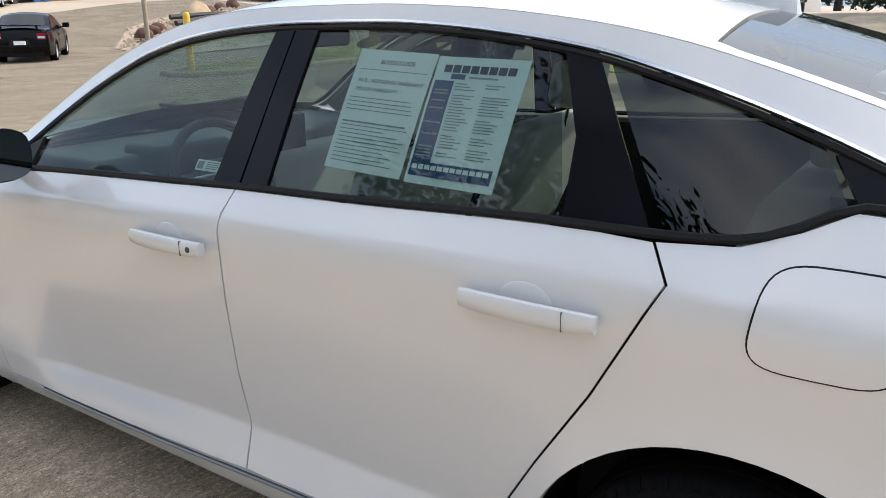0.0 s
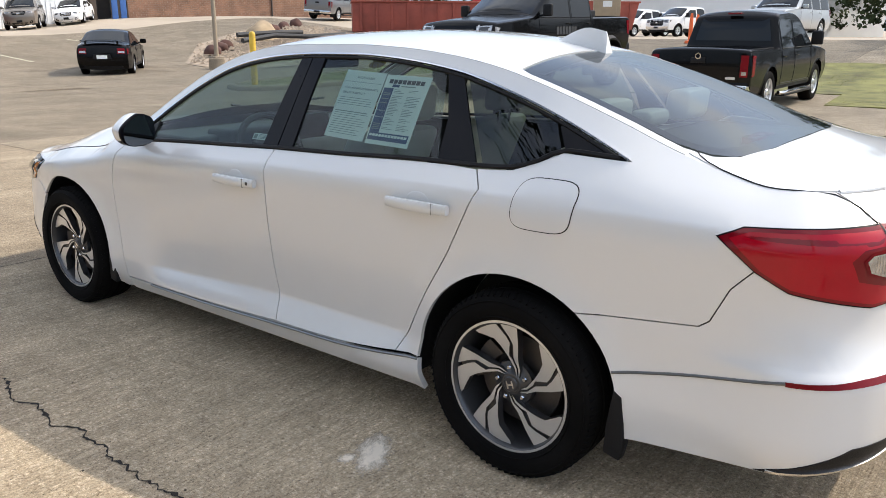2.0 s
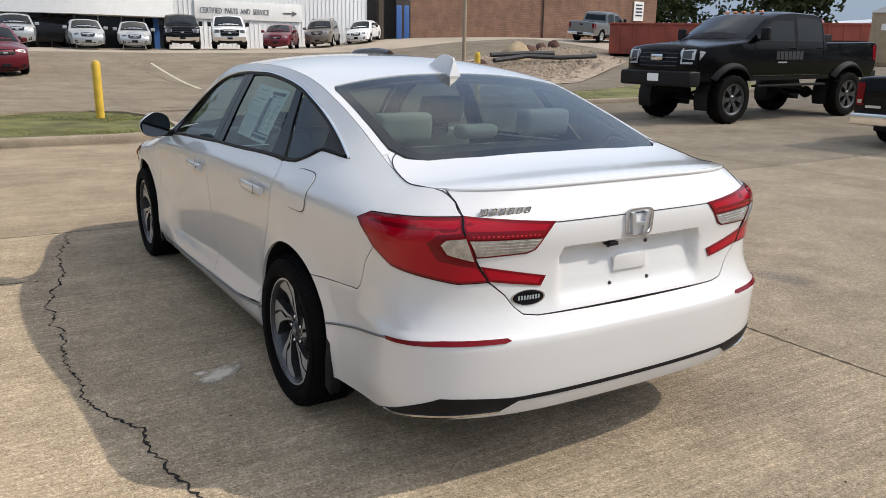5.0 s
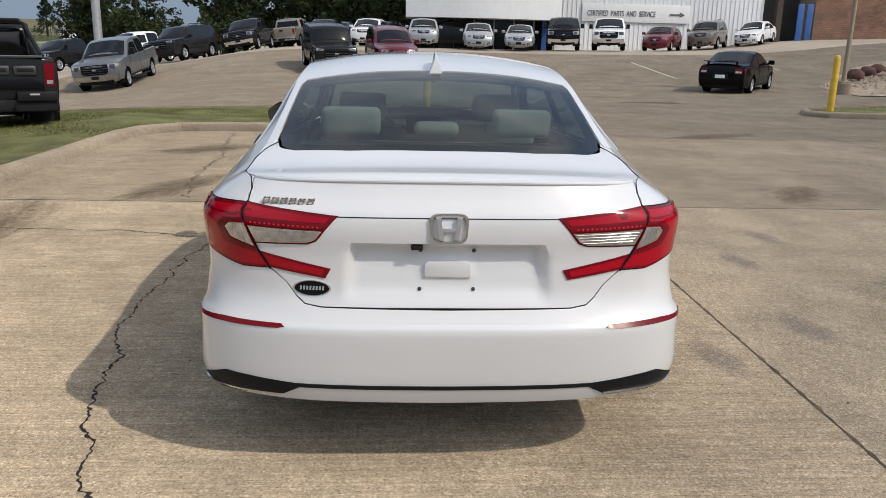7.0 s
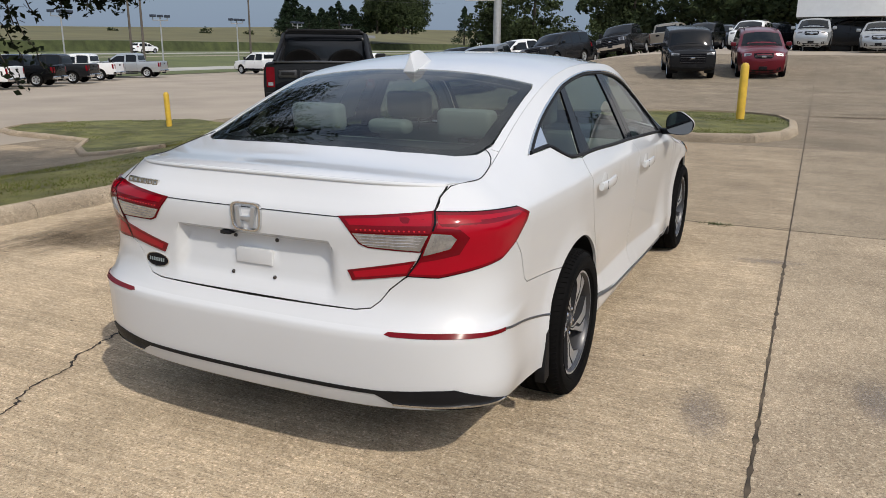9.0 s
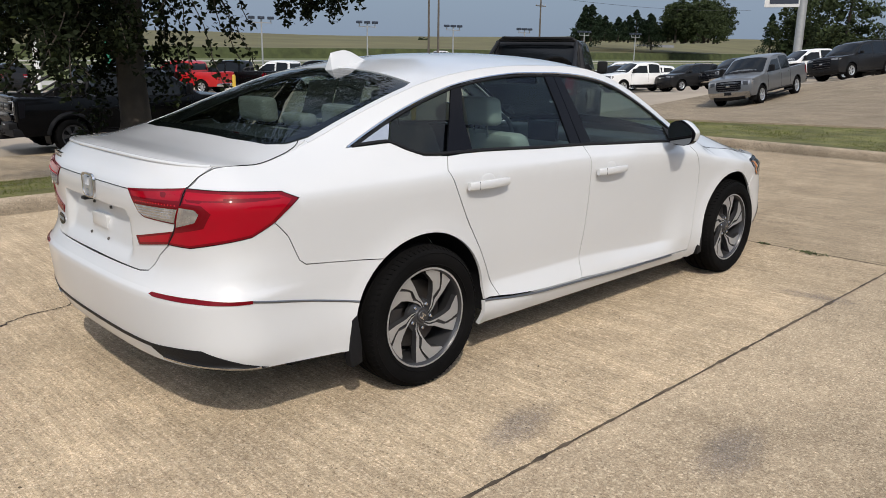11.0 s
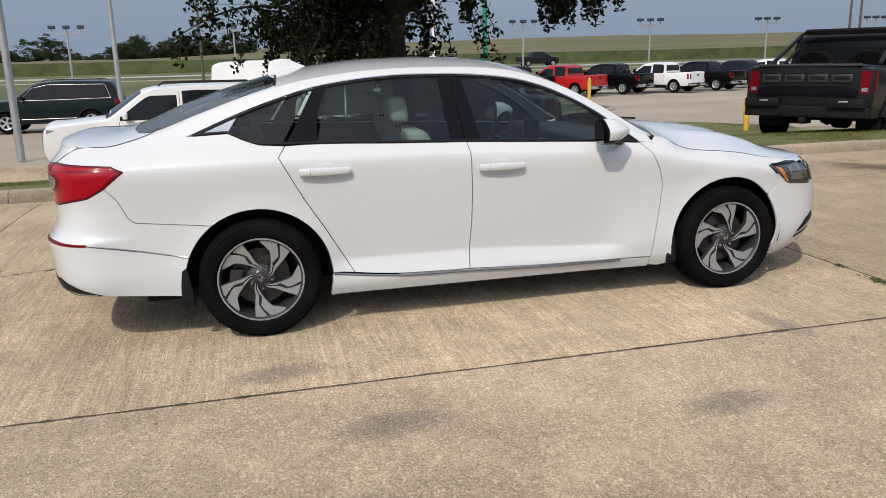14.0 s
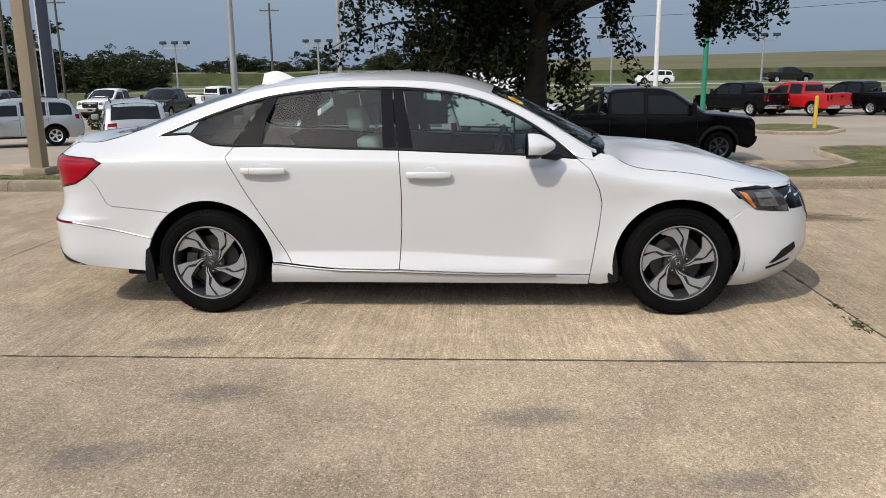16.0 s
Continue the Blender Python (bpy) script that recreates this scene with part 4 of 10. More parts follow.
def sedan_wheel(m, turn):
    rim_r = 0.222
    barrel = lathe([(0.226, 0.000), (0.229, 0.006), (0.228, 0.012), (0.220, 0.012), (0.213, 0.004), (0.208, -0.02), (0.200, -0.06), (0.196, -0.13), (0.21, -0.17)], 56)
    for f in barrel.faces:
        q = f.calc_center_median()
        f.material_index = 1 if q.x < -0.012 or math.hypot(q.y, q.z) < 0.2205 else 0
    wheel = part("wheel", barrel, (ALLOY, GUNMETAL), sedan, "machined alloy wheel with five split spokes")
    wheel.matrix_basis = m @ pose(0, 0, 0, turn, 0, 0)
    tyre = [(0.224, 0.006), (0.232, 0.016), (0.255, 0.026), (0.285, 0.028), (0.305, 0.018), (0.316, 0.000)]
    tread = []
    for k, x in enumerate((-0.010, -0.040, -0.044, -0.050, -0.054, -0.084, -0.088, -0.094, -0.098, -0.128, -0.132, -0.138, -0.142, -0.172)):
        deep = k in (2, 3, 6, 7, 10, 11)
        tread.append((0.3125 if deep else 0.3235 - 0.004 * (abs(x + 0.091) / 0.09) ** 3, x))
    tail = [(0.312, -0.19), (0.29, -0.205), (0.25, -0.205), (0.21, -0.17)]
    tb = lathe(tyre + tread + tail, 72)
    # moulded rings on the sidewall
    part("tyre", tb, RUBBER, wheel, "black road tyre")
    sipes = bmesh.new()
    for k in range(78):
        a = 2 * math.pi * k / 78
        cut = bmesh.ops.create_cube(sipes, size=1.0)["verts"]
        bmesh.ops.scale(sipes, vec=(0.034, 0.006, 0.010), verts=cut)
        bmesh.ops.transform(sipes, matrix=pose(0, 0, 0, math.degrees(a)) @ pose(-0.002, 0, 0.3140, 0, 18, 14), verts=cut)
    part("tread_rib", sipes, RUBBER, wheel)
    for r0, x0 in ((0.243, 0.0225), (0.296, 0.0245)):
        part("sidewall_ring", lathe([(r0 - 0.003, x0), (r0, x0 + 0.003), (r0 + 0.003, x0)], 56), RUBBER, wheel)
    back = lathe([(0.0, -0.075), (0.10, -0.075), (0.155, -0.078), (0.157, -0.088), (0.10, -0.09), (0.0, -0.09)], 40)
    part("brake_disc", back, STEEL, wheel)
    part("barrel_back", lathe([(0.0, -0.15), (0.2, -0.15)], 40), BLACKPLASTIC, wheel)
    cal = prism([polar(0.10, a) for a in range(100, 170, 10)] + [polar(0.165, a) for a in range(170, 100, -10)], -0.11, -0.045, "x", 0.006)
    part("brake_caliper", cal, STEEL, wheel)

    def xo(r):
        return -0.004 - 0.020 * (1 - min(1, r / rim_r)) ** 1.2
    A = [(0.17, -34), (0.28, -14), (0.45, 5.5), (0.60, 14.5), (0.73, 21), (0.85, 33), (0.90, 37), (0.99, 39), (0.992, 28), (0.99, 15), (0.84, 8.5), (0.76, 4), (0.67, -0.5), (0.56, 1), (0.46, 2), (0.40, -6), (0.28, -22)]
    B = [(0.17, -52), (0.30, -26), (0.44, -7.5), (0.54, -6.5), (0.65, -5.5), (0.76, 0), (0.90, 7), (0.99, 10), (0.992, 1), (0.99, -8), (0.92, -9), (0.70, -12.5), (0.44, -18), (0.30, -33)]
    for k in range(5):
        for P in (A, B):
            part("spoke", blade([(r, a + 72 * k) for r, a in P], rim_r, xo), (ALLOY, GUNMETAL), wheel)
        g = [(0.18, -46), (0.44, -15), (0.70, -11), (0.97, -6), (0.97, 34), (0.73, 19), (0.45, 5), (0.2, -20)]
        part("spoke_web", blade([(r, a + 72 * k) for r, a in g], rim_r, lambda r: xo(r) - 0.012, 0.02), GUNMETAL, wheel)
        nut = lathe([(0.0, -0.017), (0.006, -0.017), (0.009, -0.021), (0.009, -0.034)], 8)
        y, z = polar(0.057, 72 * k + 10)
        for v in nut.verts:
            v.co += Vector((0, y, z))
        part("lug_nut", nut, CHROME, wheel)
    hub = lathe([(0.0, -0.016), (0.036, -0.018), (0.045, -0.026), (0.075, -0.034), (0.08, -0.05)], 32)
    part("hub", hub, GUNMETAL, wheel)
    cap = lathe([(0.0, -0.011), (0.024, -0.0115), (0.028, -0.015), (0.029, -0.02)], 28)
    part("hub_cap", cap, GUNMETAL, wheel)
    em = bmesh.new()
    add_box(em, -0.012, -0.0095, -0.013, -0.007, -0.013, 0.013)
    add_box(em, -0.012, -0.0095, 0.007, 0.013, -0.013, 0.013)
    add_box(em, -0.012, -0.0095, -0.007, 0.007, -0.003, 0.003)
    part("hub_badge", em, CHROME, wheel)
    return wheel


for sx, sy, turn in ((1, -1.415, 50), (1, 1.415, 12), (-1, -1.415, 20), (-1, 1.415, 50)):
    sedan_wheel(pose(sx * 0.886, sy, 0.3215, 0, 0, 0 if sx > 0 else 180), turn)
    # wheel housing
    bm = bmesh.new()
    prev = None
    for k in range(25):
        a = radians(-8 + 196 * k / 24)
        y, z = sy + 0.391 * math.cos(a), 0.319 + 0.391 * math.sin(a)
        wide = abs(skin(u_y(y), max(0.2, z)).x) - 0.004
        row = [bm.verts.new((sx * x, y, z)) for x in (wide, 0.75, 0.60)]
        if prev:
            for i in range(2):
                bm.faces.new((prev[i], prev[i + 1], row[i + 1], row[i]))
        prev = row
    ring = [bm.verts.new((sx * 0.60, sy + 0.391 * math.cos(radians(a)), 0.319 + 0.391 * math.sin(radians(a)))) for a in range(-8, 189, 14)]
    bm.faces.new(ring)
    part("wheel_liner", bm, BLACKPLASTIC, sedan)
    # mud flap behind the wheel
    y0 = sy - 0.385
    fl = [(y0 - 0.015, 0.40), (y0 + 0.012, 0.42), (y0 + 0.03, 0.30), (y0 + 0.035, 0.205), (y0 - 0.020, 0.192), (y0 - 0.030, 0.24), (y0 - 0.025, 0.32)]
    part("mud_flap", prism(fl, sx * 0.845, sx * 0.888, "x", 0.006), BLACKPLASTIC, sedan, "black plastic mud flap")

# floor and underside
part("underbody", box(-0.72, 0.72, -2.02, 1.95, 0.20, 0.27, 0.02), BLACKPLASTIC, sedan)
part("cabin_floor", box(-0.78, 0.78, -1.0, 1.0, 0.30, 0.36), CABIN, sedan)
part("trunk_box", box(-0.56, 0.56, -2.28, -1.52, 0.30, 0.93), CABIN, sedan)
part("engine_bay", box(-0.60, 0.60, 1.0, 2.0, 0.30, 0.74), CABIN, sedan)
part("muffler", box(-0.50, 0.50, -2.26, -2.02, 0.235, 0.32, 0.03), STEEL, sedan)

# ---- door mirrors ----
for sg in (1, -1):
    bm = bmesh.new()
    bmesh.ops.create_uvsphere(bm, u_segments=32, v_segments=20, radius=1)
    for v in bm.verts:
        c = v.co.copy()
        rho = math.hypot(c.x, c.z)
        if c.y < 0 and rho > 1e-6:
            # the shell keeps its full section back to the glass
            k = 0.965 / max(rho, 0.72)
            c.x, c.z = c.x * max(1.0, k), c.z * max(1.0, k)
        e = [math.copysign(abs(t) ** 0.82, t) for t in c]
        x, y, z = e[0] * 0.088, e[1] * (0.125 if e[1] < 0 else 0.095), e[2] * 0.074
        if y < -0.070:
            y = -0.070 + (y + 0.070) * 0.12
        f = 1 - 0.5 * sstep(-0.04, 0.095, y)
        x, z = x * f, z * f + 0.004 * (y > 0)
        if e[0] > 0 and z > -0.01:
            z -= (z + 0.01) * 0.50 * e[0]
        v.co = Vector((x, y, z))
    for co, no in ((Vector((0, 0, -0.042)), Vector((0, 0, 1))), (Vector((0, -0.062, 0)), Vector((0, 1, 0)))):
        bmesh.ops.bisect_plane(bm, geom=bm.verts[:] + bm.edges[:] + bm.faces[:], plane_co=co, plane_no=no)
    for f in bm.faces:
        f.material_index = 1 if f.calc_center_median().z < -0.042 or f.calc_center_median().y < -0.062 else 0
    for v in bm.verts:
        v.co = Vector((sg * (0.985 + v.co.x), 0.572 + v.co.y, 1.026 + v.co.z))
    bmesh.ops.recalc_face_normals(bm, faces=bm.faces)
    mir = part("door_mirror", bm, (PAINT, BLACKGLOSS), sedan, "white door mirror with black lower shell")
    g = bmesh.new()
    pts = [(0.985 + 0.080 * math.copysign(abs(math.cos(a)) ** 0.6, math.cos(a)), 1.026 + 0.066 * math.copysign(abs(math.sin(a)) ** 0.6, math.sin(a))) for a in np.linspace(0, 2 * math.pi, 36, endpoint=False)]
    pts = [(x, z - max(0.0, z - 1.016) * 0.50 * max(0.0, (x - 0.985) / 0.080)) for x, z in pts]
    va = [g.verts.new((sg * x, 0.486 - 0.10 * (x - 0.985), z)) for x, z in pts]
    g.faces.new(va)
    part("mirror_glass", g, mat("mirror glass", (0.14, 0.15, 0.16), 0.03, 1.0, vary=0), mir, "silvered mirror glass", smooth=False)
    arm = tube([(sg * 0.935, 0.60, 0.970), (sg * 0.88, 0.665, 0.958), (sg * 0.835, 0.70, 0.955)], 0.022, 10)
    part("mirror_arm", arm, BLACKPLASTIC, mir)
    tri = side((0.64, 0.958), (0.64, 1.04), (0.70, 1.015), (0.775, 0.957))
    part("mirror_base", panel_mesh(tri if sg > 0 else mirror_u(tri), skin, 0.04, gap=0, thick=0.01, lift=0.001), BLACKPLASTIC, mir)

# ---- roof fin ----
bm = bmesh.new()
prev = None
for k in range(15):
    t = k / 14
    y = -1.272 + 0.255 * t
    base = top_skin(y, 0.0).z - 0.012
    hgt = 0.082 * (1 - sstep(0.30, 1.0, t)) ** 0.8 + 0.006 if t > 0.02 else 0.075
    w = 0.034 * (1 - 0.6 * t)
    row = [bm.verts.new((s * w * f, y - 0.0 + (0.012 * q if k == 0 else 0), base + hgt * q)) for s, f, q in ((-1, 1, 0), (-1, 0.62, 0.4), (-1, 0.25, 0.85), (-1, 0.10, 1), (1, 0.10, 1), (1, 0.25, 0.85), (1, 0.62, 0.4), (1, 1, 0))]
    if prev:
        for i in range(7):
            bm.faces.new((prev[i], prev[i + 1], row[i + 1], row[i]))
    else:
        bm.faces.new(row)
    prev = row
bmesh.ops.recalc_face_normals(bm, faces=bm.faces)
part("roof_antenna", bm, PAINT, sedan, "white shark-fin antenna")

# ---- tail details ----
bm = bmesh.new()
bp = skin(0.0, 0.912)
oval = [(math.copysign(abs(math.cos(a)) ** 0.45, math.cos(a)), math.copysign(abs(math.sin(a)) ** 0.45, math.sin(a))) for a in np.linspace(0, 2 * math.pi, 40, endpoint=False)]
rings = [[bm.verts.new((0.064 * sx * (1 + 0.05 * sz), bp.y - dy, 0.914 + 0.052 * sz)) for sx, sz in [(k * a, k * b) for a, b in oval]] for k, dy in ((1.0, 0.0), (0.98, 0.009), (0.86, 0.009), (0.82, 0.004))]
for r0, r1 in zip(rings, rings[1:]):
    for i in range(40):
        bm.faces.new((r0[i], r0[(i + 1) % 40], r1[(i + 1) % 40], r1[i]))
bmesh.ops.recalc_face_normals(bm, faces=bm.faces)
badge = part("trunk_badge", bm, CHROME, lid, "chrome-framed badge")
bm = bmesh.new()
for s in (-1, 1):
    n0 = len(bm.verts)
    add_box(bm, s * 0.030 - 0.009, s * 0.030 + 0.009, bp.y - 0.012, bp.y + 0.004, 0.876, 0.951, 0.002)
    bm.verts.ensure_lookup_table()
    for v in bm.verts[n0:]:
        v.co.x += s * 0.14 * (v.co.z - 0.912)
add_box(bm, -0.026, 0.026, bp.y - 0.011, bp.y + 0.004, 0.902, 0.916, 0.002)
part("badge_bar", bm, ALLOY, badge, smooth=False)
for k in range(6):
    x0 = -0.618 + 0.0298 * k
    p0 = skin(-u_xr(-x0 - 0.012), 0.988)
    bm = bmesh.new()
    for (a0, a1, b0, b1) in ((0.000, 0.006, -0.010, 0.010), (0.018, 0.024, -0.010, 0.010), (0.004, 0.020, 0.006, 0.010), (0.004, 0.020, -0.010, -0.006)):
        add_box(bm, x0 + a0, x0 + a1, p0.y - 0.005, p0.y + 0.006, 0.988 + b0, 0.988 + b1)
    for v in bm.verts:
        v.co.x += 0.35 * (v.co.z - 0.984)
    part("model_badge", bm, CHROME, lid, "raised chrome badge bar", smooth=False)
oc = skin(-u_xr(0.46), 0.699)
n0 = (skin(-u_xr(0.43), 0.699) - skin(-u_xr(0.49), 0.699)).cross(skin(-u_xr(0.46), 0.71) - oc).normalized()
for nm, k, lift, mm in (("dealer_badge", 1.0, 0.003, CHROME), ("badge_face", 0.90, 0.0045, BLACKGLOSS)):
    poly = [(-u_xr(0.46) + 0.066 * k * math.cos(a), 0.699 + 0.027 * k * math.sin(a)) for a in np.linspace(0, 2 * math.pi, 36, endpoint=False)]
    ob = part(nm, panel_mesh(poly, skin, 0.02, gap=0, thick=0.003, lift=lift), mm, lid if nm == "dealer_badge" else dealer, "black oval badge with a chrome rim" if nm == "dealer_badge" else "")
    dealer = ob if nm == "dealer_badge" else dealer
for k in range(8):
    u0 = -u_xr(0.46) - 0.042 + 0.011 * k
    part("badge_letter_bar", panel_mesh([(u0, 0.693), (u0 + 0.007, 0.693), (u0 + 0.009, 0.707), (u0 + 0.002, 0.707)], skin, 0.02, gap=0, thick=0, lift=0.0055), GREYINK, dealer)
for x, z in ((-0.092, 0.828), (0.089, 0.828), (-0.095, 0.698), (0.089, 0.698)):
    p = skin(math.copysign(u_xr(abs(x)), x), z)
    b = lathe([(0.0, 0.008), (0.005, 0.008), (0.007, 0.004), (0.007, -0.004)], 10)
    for v in b.verts:
        v.co = Vector((p.x + v.co.y, p.y - v.co.x, p.z + v.co.z))
    part("plate_screw", b, STEEL, lid)
pad = prism([(-0.078, 0.738), (0.078, 0.738), (0.078, 0.785), (0.066, 0.793), (-0.066, 0.793), (-0.078, 0.785)], skin(0.0, 0.70).y - 0.002, skin(0.0, 0.76).y + 0.012, "y", 0.003)
part("plate_pad", pad, PAINT, lid)
b = box(-0.125, -0.085, skin(-0.1, 0.846).y - 0.02, skin(-0.1, 0.846).y + 0.02, 0.838, 0.852, 0.004)
part("reversing_camera", b, BLACKPLASTIC, lid)
# seam across the lid
seam = [skin(s * u_xr(abs(x)), 0.946 - 0.0 * x) + Vector((0, -0.0005, 0)) for x, s in [(x, 1 if x >= 0 else -1) for x in np.linspace(-0.37, 0.37, 30)]]
part("lid_crease", tube(seam, 0.0018, 5), BLACKPLASTIC, lid)
# ---- cabin ----
def soft_box(x0, x1, y0, y1, z0, z1, lean=0.0, bevel=0.05):
    bm = box(x0, x1, y0, y1, z0, z1, bevel, 4)
    for v in bm.verts:
        v.co.y -= lean * (v.co.z - z0)
    return bm


for sx in (-0.37, 0.37):
    seat = part("front_seat", soft_box(sx - 0.25, sx + 0.25, -0.32, 0.20, 0.36, 0.56, 0, 0.06), SEAT, sedan, "ivory leather front seat")
    part("backrest", soft_box(sx - 0.24, sx + 0.24, -0.32, -0.18, 0.50, 1.05, 0.42, 0.055), SEAT, seat)
    part("headrest", soft_box(sx - 0.13, sx + 0.13, -0.60, -0.49, 1.085, 1.235, 0.15, 0.04), SEAT, seat)
    for k in (-0.05, 0.05):
        part("headrest_post", tube([(sx + k, -0.53, 1.02), (sx + k, -0.55, 1.12)], 0.006, 8), CHROME, seat)
bench = part("rear_bench", soft_box(-0.57, 0.57, -1.30, -0.80, 0.36, 0.55, 0, 0.06), SEAT, sedan, "ivory leather rear bench")
part("bench_back", soft_box(-0.57, 0.57, -1.30, -1.14, 0.50, 1.07, 0.36, 0.06), SEAT, bench)
for sx, w in ((-0.38, 0.13), (0.38, 0.13), (0.0, 0.10)):
    h = 1.225 if sx else 1.165
    part("headrest", soft_box(sx - w, sx + w, -1.50, -1.40, 1.10, h, 0.1, 0.035), SEAT, bench)
part("parcel_shelf", box(-0.60, 0.60, -2.02, -1.46, 1.055, 1.075, 0.008), CABIN, sedan)
part("brake_light", box(-0.10, 0.10, -1.90, -1.84, 1.075, 1.10, 0.006), DARKRED, sedan)
dash = bmesh.new()
add_box(dash, -0.70, 0.70, 0.48, 0.98, 0.62, 0.90, 0.06, 4)
part("dashboard", dash, CABINGREY, sedan)
part("dash_top", soft_box(-0.68, 0.68, 0.55, 0.96, 0.88, 0.955, -0.1, 0.03), CABIN, sedan)
part("instrument_hood", soft_box(-0.52, -0.22, 0.46, 0.66, 0.88, 0.985, 0, 0.03), CABIN, sedan)
part("touch_screen", box(-0.12, 0.12, 0.44, 0.47, 0.90, 1.03, 0.01), BLACKGLOSS, sedan)
part("console", soft_box(-0.11, 0.11, -0.25, 0.55, 0.36, 0.66, 0, 0.04), CABIN, sedan)
ringpts = [(-0.37 + 0.185 * math.cos(a), 0.34 + 0.07 * math.sin(a), 0.88 + 0.17 * math.sin(a)) for a in np.linspace(0, 2 * math.pi, 41)]
swo = part("steering_wheel", tube(ringpts, 0.016, 10), CABIN, sedan, "dark leather steering wheel")
part("wheel_hub", soft_box(-0.44, -0.30, 0.34, 0.38, 0.83, 0.93, -0.4, 0.02), CABIN, swo)
part("wheel_spoke", tube([(-0.55, 0.34, 0.885), (-0.19, 0.34, 0.885)], 0.014, 8), CHROME, swo)
part("inner_mirror", box(-0.125, 0.125, 0.20, 0.235, 1.275, 1.34, 0.02, 3), BLACKPLASTIC, sedan)
part("headliner", panel_mesh([(-1.28, 0.9), (0.30, 0.9), (0.30, -0.9), (-1.28, -0.9)], top_skin, 0.1, gap=0, thick=0, lift=-0.035), CABINGREY, sedan)
for sg in (1, -1):
    part("wiper", tube([(sg * 0.05 + 0.1, 1.02, top_skin(1.02, 0.1).z + 0.012), (sg * 0.35 + 0.2, 0.93, top_skin(0.93, 0.6).z + 0.02)], 0.007, 6), BLACKPLASTIC, sedan)

# ---- papers in the window ----
def in_glass(d):
    def f(u, z):
        p = skin(u, z)
        return p + Vector((-math.copysign(1, u) * (0.0125 - d), 0, -0.3 * (0.0125 - d)))
    return f


def quad_on(c, a0, a1, b0, b1):
    """A piece of a sheet, by shares of its width and height; c: its corners top left, top right, bottom right, bottom left."""
    def at(s, t):
        top = (c[0][0] + (c[1][0] - c[0][0]) * s, c[0][1] + (c[1][1] - c[0][1]) * s)
        bot = (c[3][0] + (c[2][0] - c[3][0]) * s, c[3][1] + (c[2][1] - c[3][1]) * s)
        return (-u_y(top[0] + (bot[0] - top[0]) * t), top[1] + (bot[1] - top[1]) * t)
    return [at(a0, b0), at(a1, b0), at(a1, b1), at(a0, b1)]


def sheet_piece(name, c, a0, a1, b0, b1, d, m, parent=None, th=0.0):
    return obj(name, panel_mesh(quad_on(c, a0, a1, b0, b1), in_glass(d), 0.05, gap=0, thick=th), m, parent)


def letters(text, c, s, t, size, parent, m, d=0.0012):
    """Words set on a sheet from the share s, t of its width and height."""
    cu = bpy.data.curves.new("lettering", "FONT")
    cu.body, cu.size = text, size
    ob = new("lettering", cu)
    cu.materials.append(m)
    f = in_glass(d + 0.0004)
    q = quad_on(c, s, s + 0.1, t, t + 0.1)
    o, ex, ey = f(*q[0]), f(*q[1]), f(*q[3])
    X = (ex - o).normalized()
    N = X.cross(o - ey).normalized()
    Y = N.cross(X)
    M = Matrix((X, Y, N)).transposed().to_4x4()
    M.translation = o
    ob.parent = parent
    ob.matrix_basis = M
    return ob


S1 = [(-0.500, 1.311), (-0.708, 1.302), (-0.692, 1.060), (-0.484, 1.068)]
S2 = [(-0.712, 1.299), (-0.925, 1.294), (-0.913, 1.054), (-0.704, 1.058)]
guide = tagged(sheet_piece("window_form", S1, 0, 1, 0, 1, 0.0, PAPER), "printed warranty form taped inside the rear side window", "window sticker")
letters("BUYERS GUIDE", S1, 0.32, 0.115, 0.014, guide, INK)
letters("AS IS - NO DEALER WARRANTY", S1, 0.10, 0.275, 0.0125, guide, INK)
letters("DEALER WARRANTY", S1, 0.10, 0.345, 0.0125, guide, INK)
sheet_piece("printed_line", S1, 0.05, 0.95, 0.165, 0.170, 0.001, GREYINK, guide)
rnd = random.Random(5)
for k in range(17):
    t = 0.40 + 0.033 * k
    if 0.50 < t < 0.57:
        continue
    sheet_piece("printed_line", S1, 0.06, 0.55 + 0.38 * rnd.random() ** 0.4, t, t + (0.013 if k in (6,) else 0.007), 0.001, GREYINK, guide)
sale = tagged(sheet_piece("window_price_sheet", S2, 0, 1, 0, 1, 0.0, PAPER), "printed price sheet with a navy border inside the rear window", "window sticker")
sheet_piece("navy_band", S2, 0.03, 0.25, 0.19, 0.93, 0.001, BLUEINK, sale)
sheet_piece("navy_band", S2, 0.03, 0.95, 0.83, 0.94, 0.0013, BLUEINK, sale)
for k in range(8):
    sheet_piece("title_bar", S2, 0.10 + 0.100 * k, 0.185 + 0.100 * k, 0.065, 0.125, 0.001, INK, sale)
sheet_piece("emblem_bar", S2, 0.20, 0.36, 0.135, 0.175, 0.001, BLUEINK, sale)
sheet_piece("printed_line", S2, 0.40, 0.72, 0.150, 0.165, 0.001, GREYINK, sale)
for k in range(12):
    sheet_piece("address_bar", S2, 0.055 + 0.073 * k, 0.115 + 0.073 * k, 0.850, 0.885, 0.0018, PAPER, sale)
letters("Full Tank of Gas", S2, 0.045, 0.525, 0.0062, sale, PAPER, 0.0018)
letters("Customer Care", S2, 0.052, 0.615, 0.0062, sale, PAPER, 0.0018)
for t in (0.26, 0.285, 0.34, 0.40, 0.70, 0.725, 0.75, 0.775):
    sheet_piece("printed_line", S2, 0.06, 0.22, t, t + 0.011, 0.0018, GREYINK, sale)
